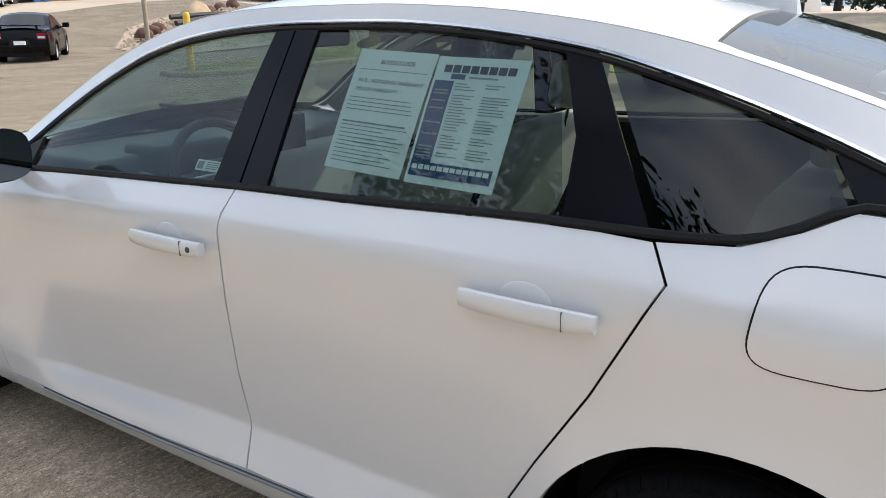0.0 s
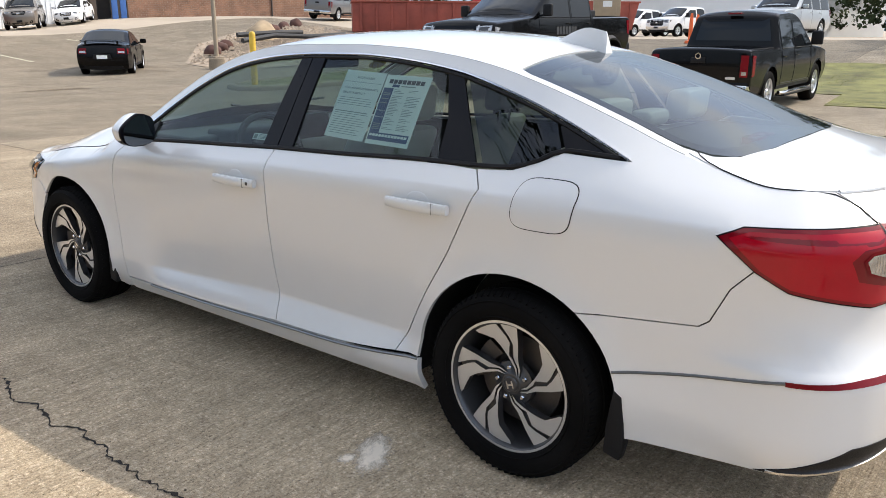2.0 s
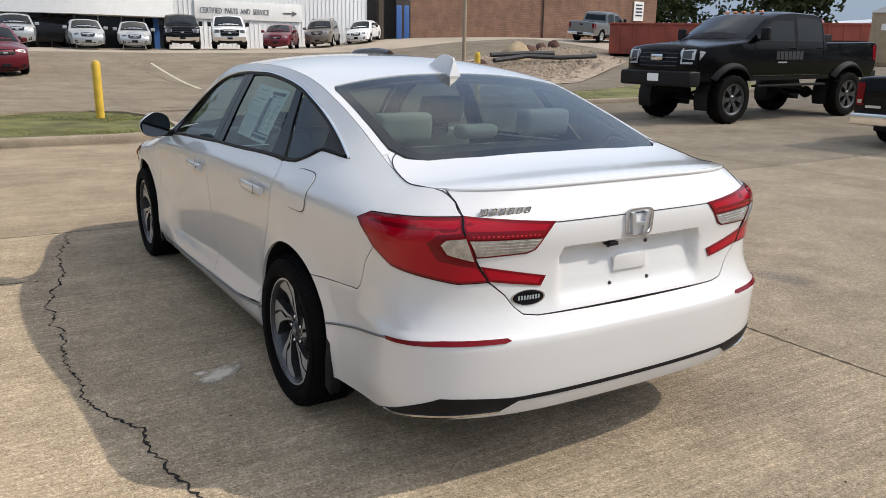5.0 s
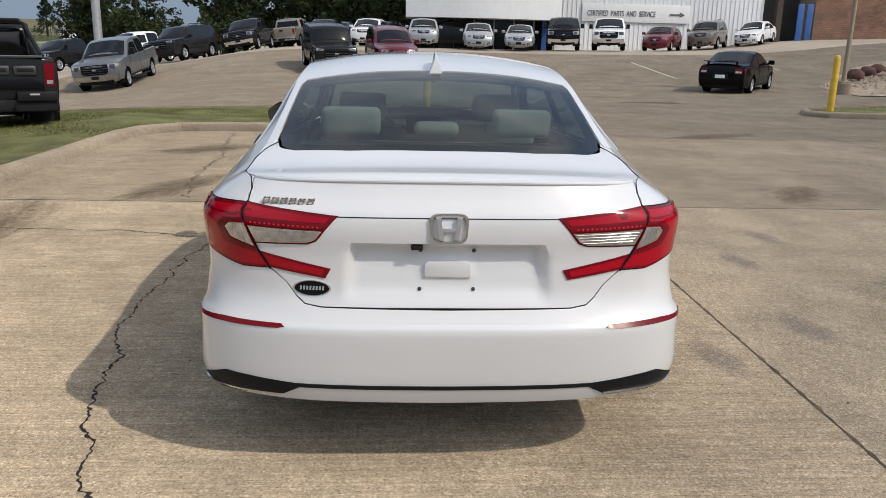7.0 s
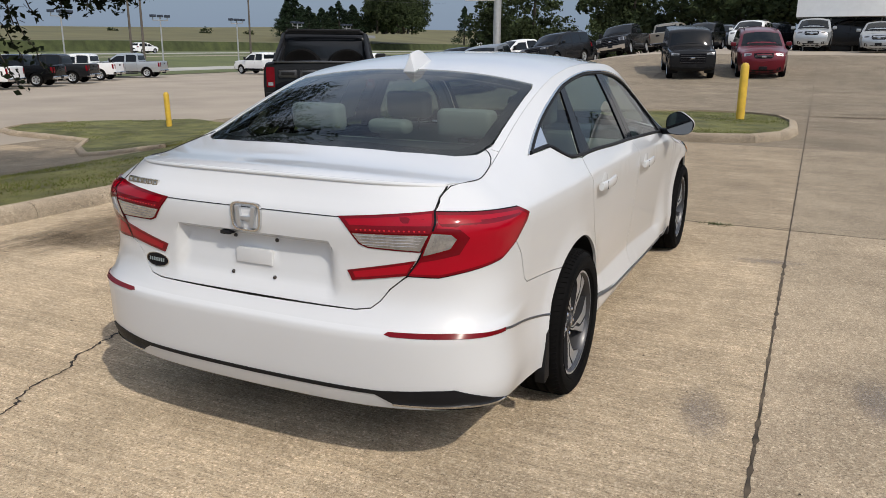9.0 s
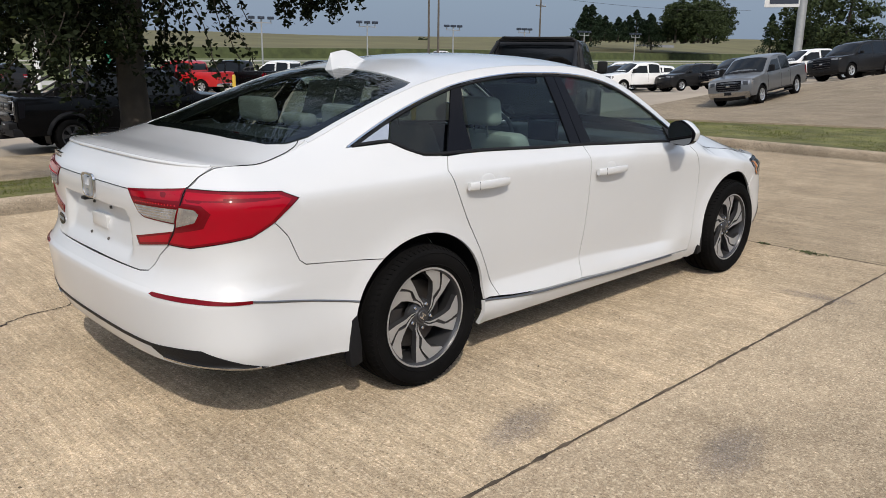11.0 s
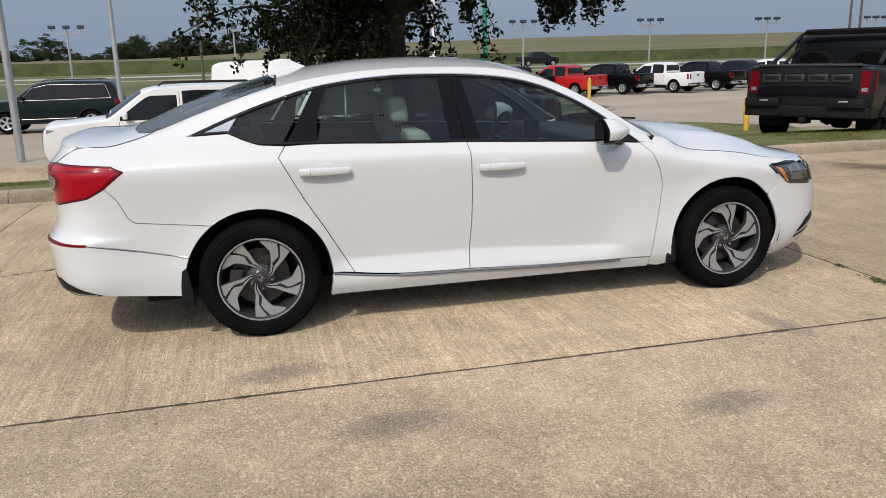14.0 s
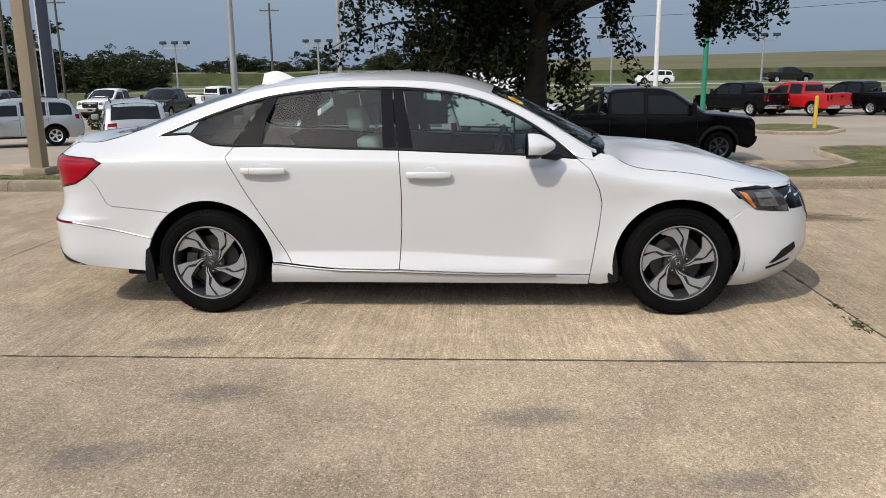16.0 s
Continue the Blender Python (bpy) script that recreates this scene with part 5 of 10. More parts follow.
for col, (a, b) in enumerate(((0.28, 0.56), (0.61, 0.93))):
    for k in range(27):
        t = 0.205 + 0.0225 * k
        if k in (3, 17) or rnd.random() < 0.06:
            continue
        sheet_piece("printed_line", S2, a, a + (b - a) * (0.45 + 0.5 * rnd.random()), t, t + 0.008, 0.001, GREYINK, sale)

S3 = [(-0.075, 1.046), (-0.169, 1.046), (-0.161, 1.022), (-0.069, 1.021)]
note = tagged(sheet_piece("window_label", S3, 0, 1, 0, 1, 0.0, PAPER), "small white printed label in the driver's window corner", "window sticker")
sheet_piece("label_emblem", S3, 0.06, 0.30, 0.15, 0.85, 0.001, GREYINK, note)
for k in range(4):
    sheet_piece("printed_line", S3, 0.40, 0.92 - 0.06 * (k % 2), 0.15 + 0.19 * k, 0.24 + 0.19 * k, 0.001, GREYINK, note)

# ---- the lot ----
rise_east = pchip([(8, 0.0), (11, 0.05), (14, 0.10), (17, 0.16), (21, 0.42), (26, 0.95), (30, 1.2), (34, 1.3)])


def ground_z(x, y):
    lawn = 1.2 * sstep(4.5, 8.5, y) * (1 - sstep(9, 13, -x))
    w = -1.0 * sstep(3.6 + lawn, 14.5 + lawn, -x) - 0.010 * max(0.0, min(-x, 60) - 19)
    e = rise_east(x)
    n = 1.35 * sstep(23, 44, y) * (1 - sstep(10, 28, -x))
    far = 1.2 * sstep(60, 100, -x) + 0.004 * max(0, -x - 100)
    return w + e + n + far


def concrete(name, col, dark, light, brushed=1.0):
    m, nt, b = shader(name)
    big = ramp(nt, noise_tex(nt, 0.45, 5.0, 0.6), 0.35, 0.68)
    mid = ramp(nt, noise_tex(nt, 3.2, 6.0, 0.65), 0.42, 0.75)
    broom = ramp(nt, noise_tex(nt, 1.0, 3.0, 0.6, (5.0, 150.0, 1.0)), 0.40, 0.72)
    pebble = noise_tex(nt, 85.0, 4.0, 0.7)
    c = mixed(nt, tuple(k * 1.08 for k in col), tuple(k * f for k, f in zip(col, (0.76, 0.75, 0.74))), big)
    patch = nt.nodes.new("ShaderNodeMath")
    patch.operation, patch.inputs[1].default_value = "MULTIPLY", 0.6
    nt.links.new(mid, patch.inputs[0])
    c = mixed(nt, c, tuple(k * 1.22 for k in col), patch.outputs[0])
    # wheel-worn streaks along the lanes
    worn = nt.nodes.new("ShaderNodeMath")
    worn.operation, worn.inputs[1].default_value = "MULTIPLY", 0.55
    nt.links.new(ramp(nt, noise_tex(nt, 1.0, 6.0, 0.7, (1.6, 0.35, 1.0)), 0.50, 0.72), worn.inputs[0])
    c = mixed(nt, c, tuple(k * f for k, f in zip(col, (0.66, 0.64, 0.63))), worn.outputs[0])
    # pale scoured flecks
    scour = nt.nodes.new("ShaderNodeMath")
    scour.operation, scour.inputs[1].default_value = "MULTIPLY", 0.75
    nt.links.new(ramp(nt, noise_tex(nt, 13.0, 8.0, 0.85), 0.54, 0.70), scour.inputs[0])
    c = mixed(nt, c, tuple(min(0.9, k * 1.32) for k in col), scour.outputs[0])
    mx = nt.nodes.new("ShaderNodeMath")
    mx.operation, mx.inputs[1].default_value = "MULTIPLY", 0.5 * brushed
    nt.links.new(broom, mx.inputs[0])
    c = mixed(nt, c, tuple(k * 0.72 for k in col), mx.outputs[0])
    c = mixed(nt, c, dark, ramp(nt, pebble, 0.56, 0.68))
    tc = nt.nodes.new("ShaderNodeTexCoord")
    vo = nt.nodes.new("ShaderNodeTexVoronoi")
    vo.inputs["Scale"].default_value = 105.0
    nt.links.new(tc.outputs["Object"], vo.inputs["Vector"])
    sp = nt.nodes.new("ShaderNodeSeparateColor")
    nt.links.new(vo.outputs["Color"], sp.inputs[0])
    stone = nt.nodes.new("ShaderNodeMath")
    stone.operation, stone.inputs[1].default_value = "MULTIPLY", 0.45
    nt.links.new(ramp(nt, sp.outputs["Red"], 0.60, 0.98), stone.inputs[0])
    c = mixed(nt, c, tuple(0.6 * a + 0.4 * k for a, k in zip(dark, col)), stone.outputs[0])
    gold = nt.nodes.new("ShaderNodeMath")
    gold.operation, gold.inputs[1].default_value = "MULTIPLY", 0.4
    nt.links.new(ramp(nt, sp.outputs["Green"], 0.70, 1.0), gold.inputs[0])
    c = mixed(nt, c, light, gold.outputs[0])
    inv = nt.nodes.new("ShaderNodeMapRange")
    inv.inputs["From Min"].default_value, inv.inputs["From Max"].default_value = 0.42, 0.30
    nt.links.new(pebble, inv.inputs[0])
    c = mixed(nt, c, light, inv.outputs[0])
    oi = nt.nodes.new("ShaderNodeObjectInfo")
    sh = nt.nodes.new("ShaderNodeMapRange")
    sh.inputs[3].default_value, sh.inputs[4].default_value = 0.0, 0.16
    nt.links.new(oi.outputs["Random"], sh.inputs[0])
    c = mixed(nt, c, tuple(k * 0.6 for k in col), sh.outputs[0])
    # brushed lines across the lane, long pale and dark bands, blotches and sand grain
    f = None
    for sc, det, ro, st, lo, hi, v0, v1 in ((1.0, 2.0, 0.5, (1.6, 46.0, 1.0), 0.36, 0.62, 1.08, 0.86), (1.0, 2.0, 0.6, (4.0, 110.0, 1.0), 0.36, 0.64, 1.07, 0.88),
                                            (1.0, 4.0, 0.6, (0.35, 7.0, 1.0), 0.36, 0.64, 0.93, 1.07), (0.8, 7.0, 0.68, None, 0.36, 0.64, 0.85, 1.15), (230.0, 2.0, 0.6, None, 0.34, 0.66, 0.82, 1.20), (95.0, 3.0, 0.75, None, 0.36, 0.64, 0.78, 1.20),
                                            (24.0, 4.0, 0.7, None, 0.36, 0.64, 0.86, 1.12), (75.0, 3.0, 0.75, None, 0.60, 0.67, 1.03, 0.34)):
        mr = nt.nodes.new("ShaderNodeMapRange")
        if st:
            v0, v1 = 1 + (v0 - 1) * brushed, 1 + (v1 - 1) * brushed
        for q, v in enumerate((lo, hi, v0, v1)):
            mr.inputs[q + 1].default_value = v
        nt.links.new(noise_tex(nt, sc, det, ro, st), mr.inputs[0])
        if f is None:
            f = mr.outputs[0]
        else:
            mu = nt.nodes.new("ShaderNodeMath")
            mu.operation = "MULTIPLY"
            nt.links.new(f, mu.inputs[0])
            nt.links.new(mr.outputs[0], mu.inputs[1])
            f = mu.outputs[0]
    vs = nt.nodes.new("ShaderNodeVectorMath")
    vs.operation = "SCALE"
    nt.links.new(c, vs.inputs[0])
    nt.links.new(f, vs.inputs["Scale"])
    nt.links.new(vs.outputs[0], b.inputs["Base Color"])
    b.inputs["Roughness"].default_value, b.inputs["Specular IOR Level"].default_value = 0.9, 0.2
    b.inputs["Diffuse Roughness"].default_value = 1.0
    bp = nt.nodes.new("ShaderNodeBump")
    bp.inputs["Strength"].default_value, bp.inputs["Distance"].default_value = 0.8, 0.008
    hs = nt.nodes.new("ShaderNodeMath")
    hs.operation, hs.inputs[1].default_value = "MULTIPLY_ADD", -0.5 * brushed
    nt.links.new(broom, hs.inputs[0])
    nt.links.new(pebble, hs.inputs[2])
    nt.links.new(hs.outputs[0], bp.inputs["Height"])
    nt.links.new(bp.outputs[0], b.inputs["Normal"])
    return m


CONCRETE = concrete("tan exposed aggregate concrete", (0.462, 0.368, 0.252), (0.19, 0.128, 0.077), (0.78, 0.66, 0.50), 0.8)
CONCRETE_EAST = concrete("older brown-grey concrete", (0.388, 0.312, 0.219), (0.19, 0.128, 0.078), (0.76, 0.65, 0.48), 0.15)
CONCRETE_NORTH = concrete("dark brown-grey drive concrete", (0.225, 0.183, 0.131), (0.13, 0.095, 0.065), (0.53, 0.46, 0.35), 0.3)
# darker tan than the slab under the sedan
CONCRETE_WEST = concrete("darker tan concrete by the kerb", (0.365, 0.290, 0.200), (0.15, 0.108, 0.07), (0.64, 0.55, 0.42), 0.8)
CONCRETE_MID = concrete("darker drive concrete", (0.305, 0.247, 0.175), (0.15, 0.108, 0.07), (0.60, 0.52, 0.40), 0.3)
KERBSTONE = concrete("pale kerb concrete", (0.36, 0.295, 0.215), (0.19, 0.145, 0.10), (0.54, 0.47, 0.37), 0.2)
DIRT = mat("dark joint filler", (0.085, 0.064, 0.042), 0.95, vary=0.55, scale=7, fine=40)
CRACK = mat("dark crack", (0.016, 0.012, 0.009), 0.95, vary=0.3, scale=9, fine=90)
GRASSBASE = mat("lawn soil and thatch", (0.122, 0.120, 0.034), 0.95, vary=0.55, scale=1.6, fine=30, bump=0.5)
GRASS = mat("grass blades", (0.108, 0.122, 0.028), 0.9, vary=0.35, scale=0.6, fine=7, spec=0.15)
DRYGRASS = mat("dry grass blades", (0.15, 0.13, 0.055), 0.9, vary=0.35, scale=1.0, fine=9)
VERGE = mat("roadside grass", (0.10, 0.115, 0.038), 0.95, vary=0.3, scale=0.08, fine=1.5)
CORN = mat("ripening corn", (0.125, 0.112, 0.045), 0.95, vary=0.25, scale=0.05, fine=1.2)
CORNFACE = mat("corn stalks", (0.055, 0.068, 0.022), 0.95, vary=0.4, scale=0.5, fine=3.0)
ROADMAT = mat("pale road surface", (0.42, 0.40, 0.36), 0.9, vary=0.1, scale=0.3, fine=8)
DARKCONC = mat("worn grey lot surface", (0.355, 0.295, 0.225), 0.9, vary=0.16, scale=0.25, fine=60, bump=0.3)


def sheet(xs, ys, zf, material, name):
    bm = bmesh.new()
    gv = [[bm.verts.new((x, y, zf(x, y))) for y in ys] for x in xs]
    for i in range(len(xs) - 1):
        for j in range(len(ys) - 1):
            bm.faces.new((gv[i][j], gv[i + 1][j], gv[i + 1][j + 1], gv[i][j + 1]))
    return obj(name, bm, material)


XS = [-4000, -1500, -600, -300, -200] + list(np.linspace(-140, -62, 27)) + list(np.linspace(-59, 61, 61)) + [80, 120, 250, 800, 4000]
YS = [-4000, -800, -250, -140, -100] + list(np.linspace(-70, 70, 71)) + [85, 110, 150, 250, 800, 4000]
tagged(sheet(XS, YS, lambda x, y: ground_z(max(-400, x), y) - 0.035, DARKCONC, "ground"), "worn tan-grey concrete lot running to the horizon", "ground", kind="structure")

# ---- kerbs and lawns ----
WEST_KERB = [(-4.50, -16.0), (-4.42, -8.0), (-4.36, -2.0), (-4.34, 3.0), (-4.34, 7.2), (-4.22, 7.9), (-3.8, 8.42), (-3.0, 8.62), (-1.0, 8.62), (0.2, 8.66), (0.95, 8.95), (1.42, 9.7), (1.55, 10.7), (1.50, 12.2), (1.2, 13.4), (0.5, 14.0), (-0.6, 14.0), (-2.6, 13.0), (-4.6, 12.1), (-6.0, 11.7), (-7.2, 11.9)]


def kerb(name, line, closed=False, h=0.13, w=0.16, label=""):
    """Kerb stones along a line, with the lawn on the left of the way."""
    pts = [Vector((x, y, 0)) for x, y in line]
    root = thing(name, label, "kerb", kind="structure")
    fine = []
    for a, b in zip(pts, pts[1:]):
        n = max(1, int((b - a).length / 0.5))
        fine += [a + (b - a) * (k / n) for k in range(n)]
    fine.append(pts[-1])
    prof = ((0.0, -0.04), (0.006, 0.35 * h), (0.022, 0.72 * h), (0.05, 0.92 * h), (0.085, h), (w, h + 0.006), (w + 0.005, -0.04))
    i, piece = 0, 4
    while i < len(fine) - 1:
        seg = fine[i:i + piece + 1]
        bm = bmesh.new()
        rows = []
        for k, p in enumerate(seg):
            a, b = fine[max(0, i + k - 1)], fine[min(len(fine) - 1, i + k + 1)]
            d = (b - a).normalized()
            nrm = Vector((-d.y, d.x, 0))
            sh = d * (0.004 if k == 0 else -0.004 if k == len(seg) - 1 else 0)
            rows.append([bm.verts.new((p.x + nrm.x * o + sh.x, p.y + nrm.y * o + sh.y, ground_z(p.x, p.y) + z)) for o, z in prof])
        for r0, r1 in zip(rows, rows[1:]):
            for q in range(len(prof) - 1):
                bm.faces.new((r0[q], r1[q], r1[q + 1], r0[q + 1]))
        bm.faces.new(rows[0])
        bm.faces.new(rows[-1][::-1])
        bmesh.ops.recalc_face_normals(bm, faces=bm.faces)
        part("kerb_stone", bm, KERBSTONE, root)
        i += piece
    return root


def lawn(name, poly, label, h=0.10, blades=9000, seed=1, near=True):
    pl = dense(poly, 0.7)
    pts = [Vector(p) for p in pl]
    n = len(pts)
    xs, ys = [p[0] for p in pl], [p[1] for p in pl]

    def inside(x, y):
        c, j = False, n - 1
        for i in range(n):
            xi, yi = pl[i]
            xj, yj = pl[j]
            if (yi > y) != (yj > y) and x < (xj - xi) * (y - yi) / (yj - yi) + xi:
                c = not c
            j = i
        return c
    x = min(xs)
    while x < max(xs):
        y = min(ys)
        while y < max(ys):
            if inside(x, y):
                pts.append(Vector((x, y)))
            y += 0.9
        x += 0.9
    res = delaunay_2d_cdt(pts, [], [list(range(n))], 1, 1e-5)
    bm = bmesh.new()
    vs = [bm.verts.new((v.x, v.y, ground_z(v.x, v.y) + h + 0.03 * noise.noise((v.x * 0.7, v.y * 0.7, 0)))) for v in res[0]]
    for f in res[2]:
        bm.faces.new([vs[i] for i in f])
    for f in bm.faces:
        f.normal_update()
        if f.normal.z < 0:
            f.normal_flip()
    for e in [e for e in bm.edges if e.is_boundary]:
        va, vb = e.verts
        bm.faces.new((va, vb, bm.verts.new(vb.co - Vector((0, 0, 0.16))), bm.verts.new(va.co - Vector((0, 0, 0.16)))))
    tagged(obj(name, bm, GRASSBASE), label, "lawn", kind="structure")
    rnd = random.Random(seed)
    verts, faces, mats = [], [], []
    while len(faces) < blades:
        x, y = rnd.uniform(min(xs), max(xs)), rnd.uniform(min(ys), max(ys))
        if not inside(x, y):
            continue
        dens = 0.5 + 0.5 * noise.noise((x * 0.9, y * 0.9, 3.0))
        if rnd.random() > 0.35 + dens:
            continue
        a, hh = rnd.uniform(0, math.pi), rnd.uniform(0.006, 0.022)
        w = rnd.uniform(0.004, 0.010)
        z = ground_z(x, y) + h
        dx, dy = math.cos(a) * w, math.sin(a) * w
        lx, ly = rnd.uniform(-0.025, 0.025), rnd.uniform(-0.025, 0.025)
        k = len(verts)
        verts += [(x - dx, y - dy, z - 0.01), (x + dx, y + dy, z - 0.01), (x + lx, y + ly, z + hh)]
        faces.append((k, k + 1, k + 2))
        mats.append(1 if rnd.random() < 0.18 + 0.3 * (dens < 0.35) else 0)
    me = bpy.data.meshes.new("grass")
    me.from_pydata(verts, [], faces)
    me.materials.append(GRASS)
    me.materials.append(DRYGRASS)
    me.polygons.foreach_set("material_index", mats)
    tagged(new("grass", me), "short green lawn grass with dry tips", "grass", kind="stuff")


kerb("kerb_west", WEST_KERB, label="pale concrete kerb edging the lawn strip")
kin = [(x - 0.15, y) for x, y in WEST_KERB[:5]] + [(-4.36, 7.97), (-3.86, 8.57), (-3.0, 8.78), (-1.0, 8.78), (0.15, 8.82), (0.85, 9.06), (1.27, 9.75), (1.39, 10.7), (1.34, 12.15), (1.06, 13.3), (0.45, 13.85), (-0.56, 13.84), (-2.55, 12.85), (-4.55, 11.95), (-6.0, 11.54), (-7.2, 11.74)]
lawn("lawn_west", kin + [(-7.6, 9.0), (-7.9, 7.4), (-8.5, 6.8), (-8.4, 5.6), (-8.7, 4.9), (-8.4, 3.0), (-7.9, -1.0), (-7.6, -6.0), (-7.7, -16.0)], "mown lawn strip beside the parked sedan", blades=60000, seed=3)
EAST_KERB = [(22.0, 12.4), (16.0, 12.6), (11.0, 12.9), (10.0, 13.2), (9.7, 13.8), (10.0, 14.6), (11.0, 15.2), (16.0, 16.4), (22.0, 17.4)]
kerb("kerb_east", EAST_KERB[::-1], label="pale concrete kerb round a lawn island")
lawn("lawn_island", [(x + (0.16 if 9.5 < x < 10.5 else 0), y + (0.16 if y < 13.5 else -0.16)) for x, y in EAST_KERB], "grass island beside the drive", blades=9000, seed=4)
BACK_KERB = [(-19.8, 13.0), (-20.1, 11.6), (-19.5, 10.5), (-18.4, 10.05), (-17.0, 9.95), (-15.2, 9.7), (-14.2, 8.6), (-12.6, 7.4), (-9.5, 6.6)]
kerb("kerb_back", BACK_KERB, h=0.09, label="pale worn concrete kerb round the lawn point")
lawn("lawn_back", [(-9.4, 6.74), (-12.5, 7.55), (-14.1, 8.72), (-15.1, 9.86), (-17.0, 10.1), (-18.35, 10.2), (-19.38, 10.62), (-19.95, 11.65), (-19.65, 13.05), (-17.0, 15.6), (-12.0, 14.2), (-8.5, 13.9), (-7.9, 12.0), (-7.75, 9.3), (-7.7, 7.6)], "mown lawn round the parked off-road pickup", h=0.06, blades=24000, seed=6)
SMALL_KERB = [(-31.0, 15.9), (-32.6, 14.4), (-32.4, 13.0), (-30.2, 11.9), (-27.6, 11.4), (-26.5, 12.2), (-26.6, 14.0), (-28.4, 15.4), (-31.0, 15.9)]
kerb("kerb_small", SMALL_KERB, h=0.10, label="pale concrete kerb round a small grass island")
lawn("lawn_small", [(-31.0, 15.7), (-32.4, 14.35), (-32.2, 13.1), (-30.1, 12.08), (-27.65, 11.6), (-26.7, 12.3), (-26.8, 13.9), (-28.45, 15.2)], "small worn grass island with a bollard", h=0.08, blades=3000, seed=8)
lawn("lawn_far", [(13.9, -9), (23, -9), (23, 6.2), (16.6, 5.9), (14.6, 5.4), (14.5, 3.8), (16.5, 3.7), (16.5, 1.2), (14.0, 1.0)], "rough lawn behind the parked pickup", h=0.02, blades=9000, seed=5)

# distant ground to the west: verge, roads, corn
def strip(name, x0, x1, y0, y1, dz, material, label, cat):
    ys = list(np.linspace(y0, y1, 40))
    return tagged(sheet([x0, 0.5 * (x0 + x1), x1], ys, lambda x, y: ground_z(x, y) + dz, material, name), label, cat, kind="structure")


strip("verge_near", -61, -53, -160, 260, 0.01, VERGE, "roadside grass verge", "verge")
strip("road_frontage", -67, -61, -160, 260, 0.02, ROADMAT, "pale frontage road", "road")
strip("verge_middle", -96, -67, -160, 260, 0.015, VERGE, "wide grass verge between the roads", "verge")
strip("road_main", -102.5, -96, -160, 260, 0.03, ROADMAT, "pale two-lane highway", "road")
strip("verge_far", -125, -102.5, -160, 260, 0.02, VERGE, "grass verge below the field", "verge")
bm = bmesh.new()
lift_top = pchip([(20, 0.95), (34, 1.18), (42, 1.05), (54, 1.0), (64, 1.12), (74, 1.05), (86, 0.88), (96, 0.42), (106, 0.30), (150, 0.25)])
rows = []
for a in np.linspace(20, 150, 90):
    ca, sa = math.cos(radians(a)), math.sin(radians(a))
    r0 = 122 / max(0.34, sa) if sa > 0.36 else 340
    z0 = ground_z(-r0 * sa, r0 * ca)
    crest = 1.46 + (r0 + 260) * math.tan(radians(lift_top(a)))
    row = []
    for t in (0.0, 0.004, 0.03, 0.12, 0.3, 0.5, 0.7, 0.85, 1.0, 1.15):
        r = r0 + t * 260
        z = z0 if t == 0 else z0 + 1.9 + (crest - z0 - 1.9) * (0.35 * t + 0.65 * sstep(0, 1, t)) + 0.3 * noise.noise((r * 0.01, a * 0.05, 0)) - (2.0 if t > 1.1 else 0)
        row.append(bm.verts.new((-r * sa, r * ca, z)))
    rows.append(row)
for r0, r1 in zip(rows, rows[1:]):
    for k in range(len(r0) - 1):
        f = bm.faces.new((r0[k], r1[k], r1[k + 1], r0[k + 1]))
        f.material_index = 1 if k < 2 else 0
bmesh.ops.recalc_face_normals(bm, faces=bm.faces)
ob = obj("corn_field", bm, (CORN, CORNFACE))
tagged(ob, "ripening corn field on a gentle rise", "field", kind="structure")

# ---- slabs, joints, cracks, stains ----
pave = thing("pavement", "tan concrete paving slabs with dark joints", "pavement", kind="structure")
JX = [-4.40 + 6.07 * k for k in range(-2, 7)]
JY = [2.45 + 6.10 * k for k in range(-4, 7)]
for i in range(len(JX) - 1):
    for j in range(len(JY) - 1):
        x0, x1, y0, y1 = JX[i] + 0.006, JX[i + 1] - 0.006, JY[j] + 0.006, JY[j + 1] - 0.006
        bm = bmesh.new()
        n = 6
        gv = [[bm.verts.new((x0 + (x1 - x0) * a / n, y0 + (y1 - y0) * b / n, ground_z(x0 + (x1 - x0) * a / n, y0 + (y1 - y0) * b / n))) for b in range(n + 1)] for a in range(n + 1)]
        for a in range(n):
            for b in range(n):
                bm.faces.new((gv[a][b], gv[a + 1][b], gv[a + 1][b + 1], gv[a][b + 1]))
        for e in [e for e in bm.edges if e.is_boundary]:
            va, vb = e.verts
            vc, vd = bm.verts.new(vb.co - Vector((0, 0, 0.04))), bm.verts.new(va.co - Vector((0, 0, 0.04)))
            bm.faces.new((va, vb, vc, vd))
        bmesh.ops.recalc_face_normals(bm, faces=bm.faces)
        # slabs get darker colours by area, the darkest to the north
        part("slab", bm, CONCRETE if x1 < 1.7 and y1 < 3 else CONCRETE_WEST if x1 < 1.7 and y1 < 9 else CONCRETE_EAST if y1 < 3 else CONCRETE_MID if y1 < 9 else CONCRETE_NORTH, pave)


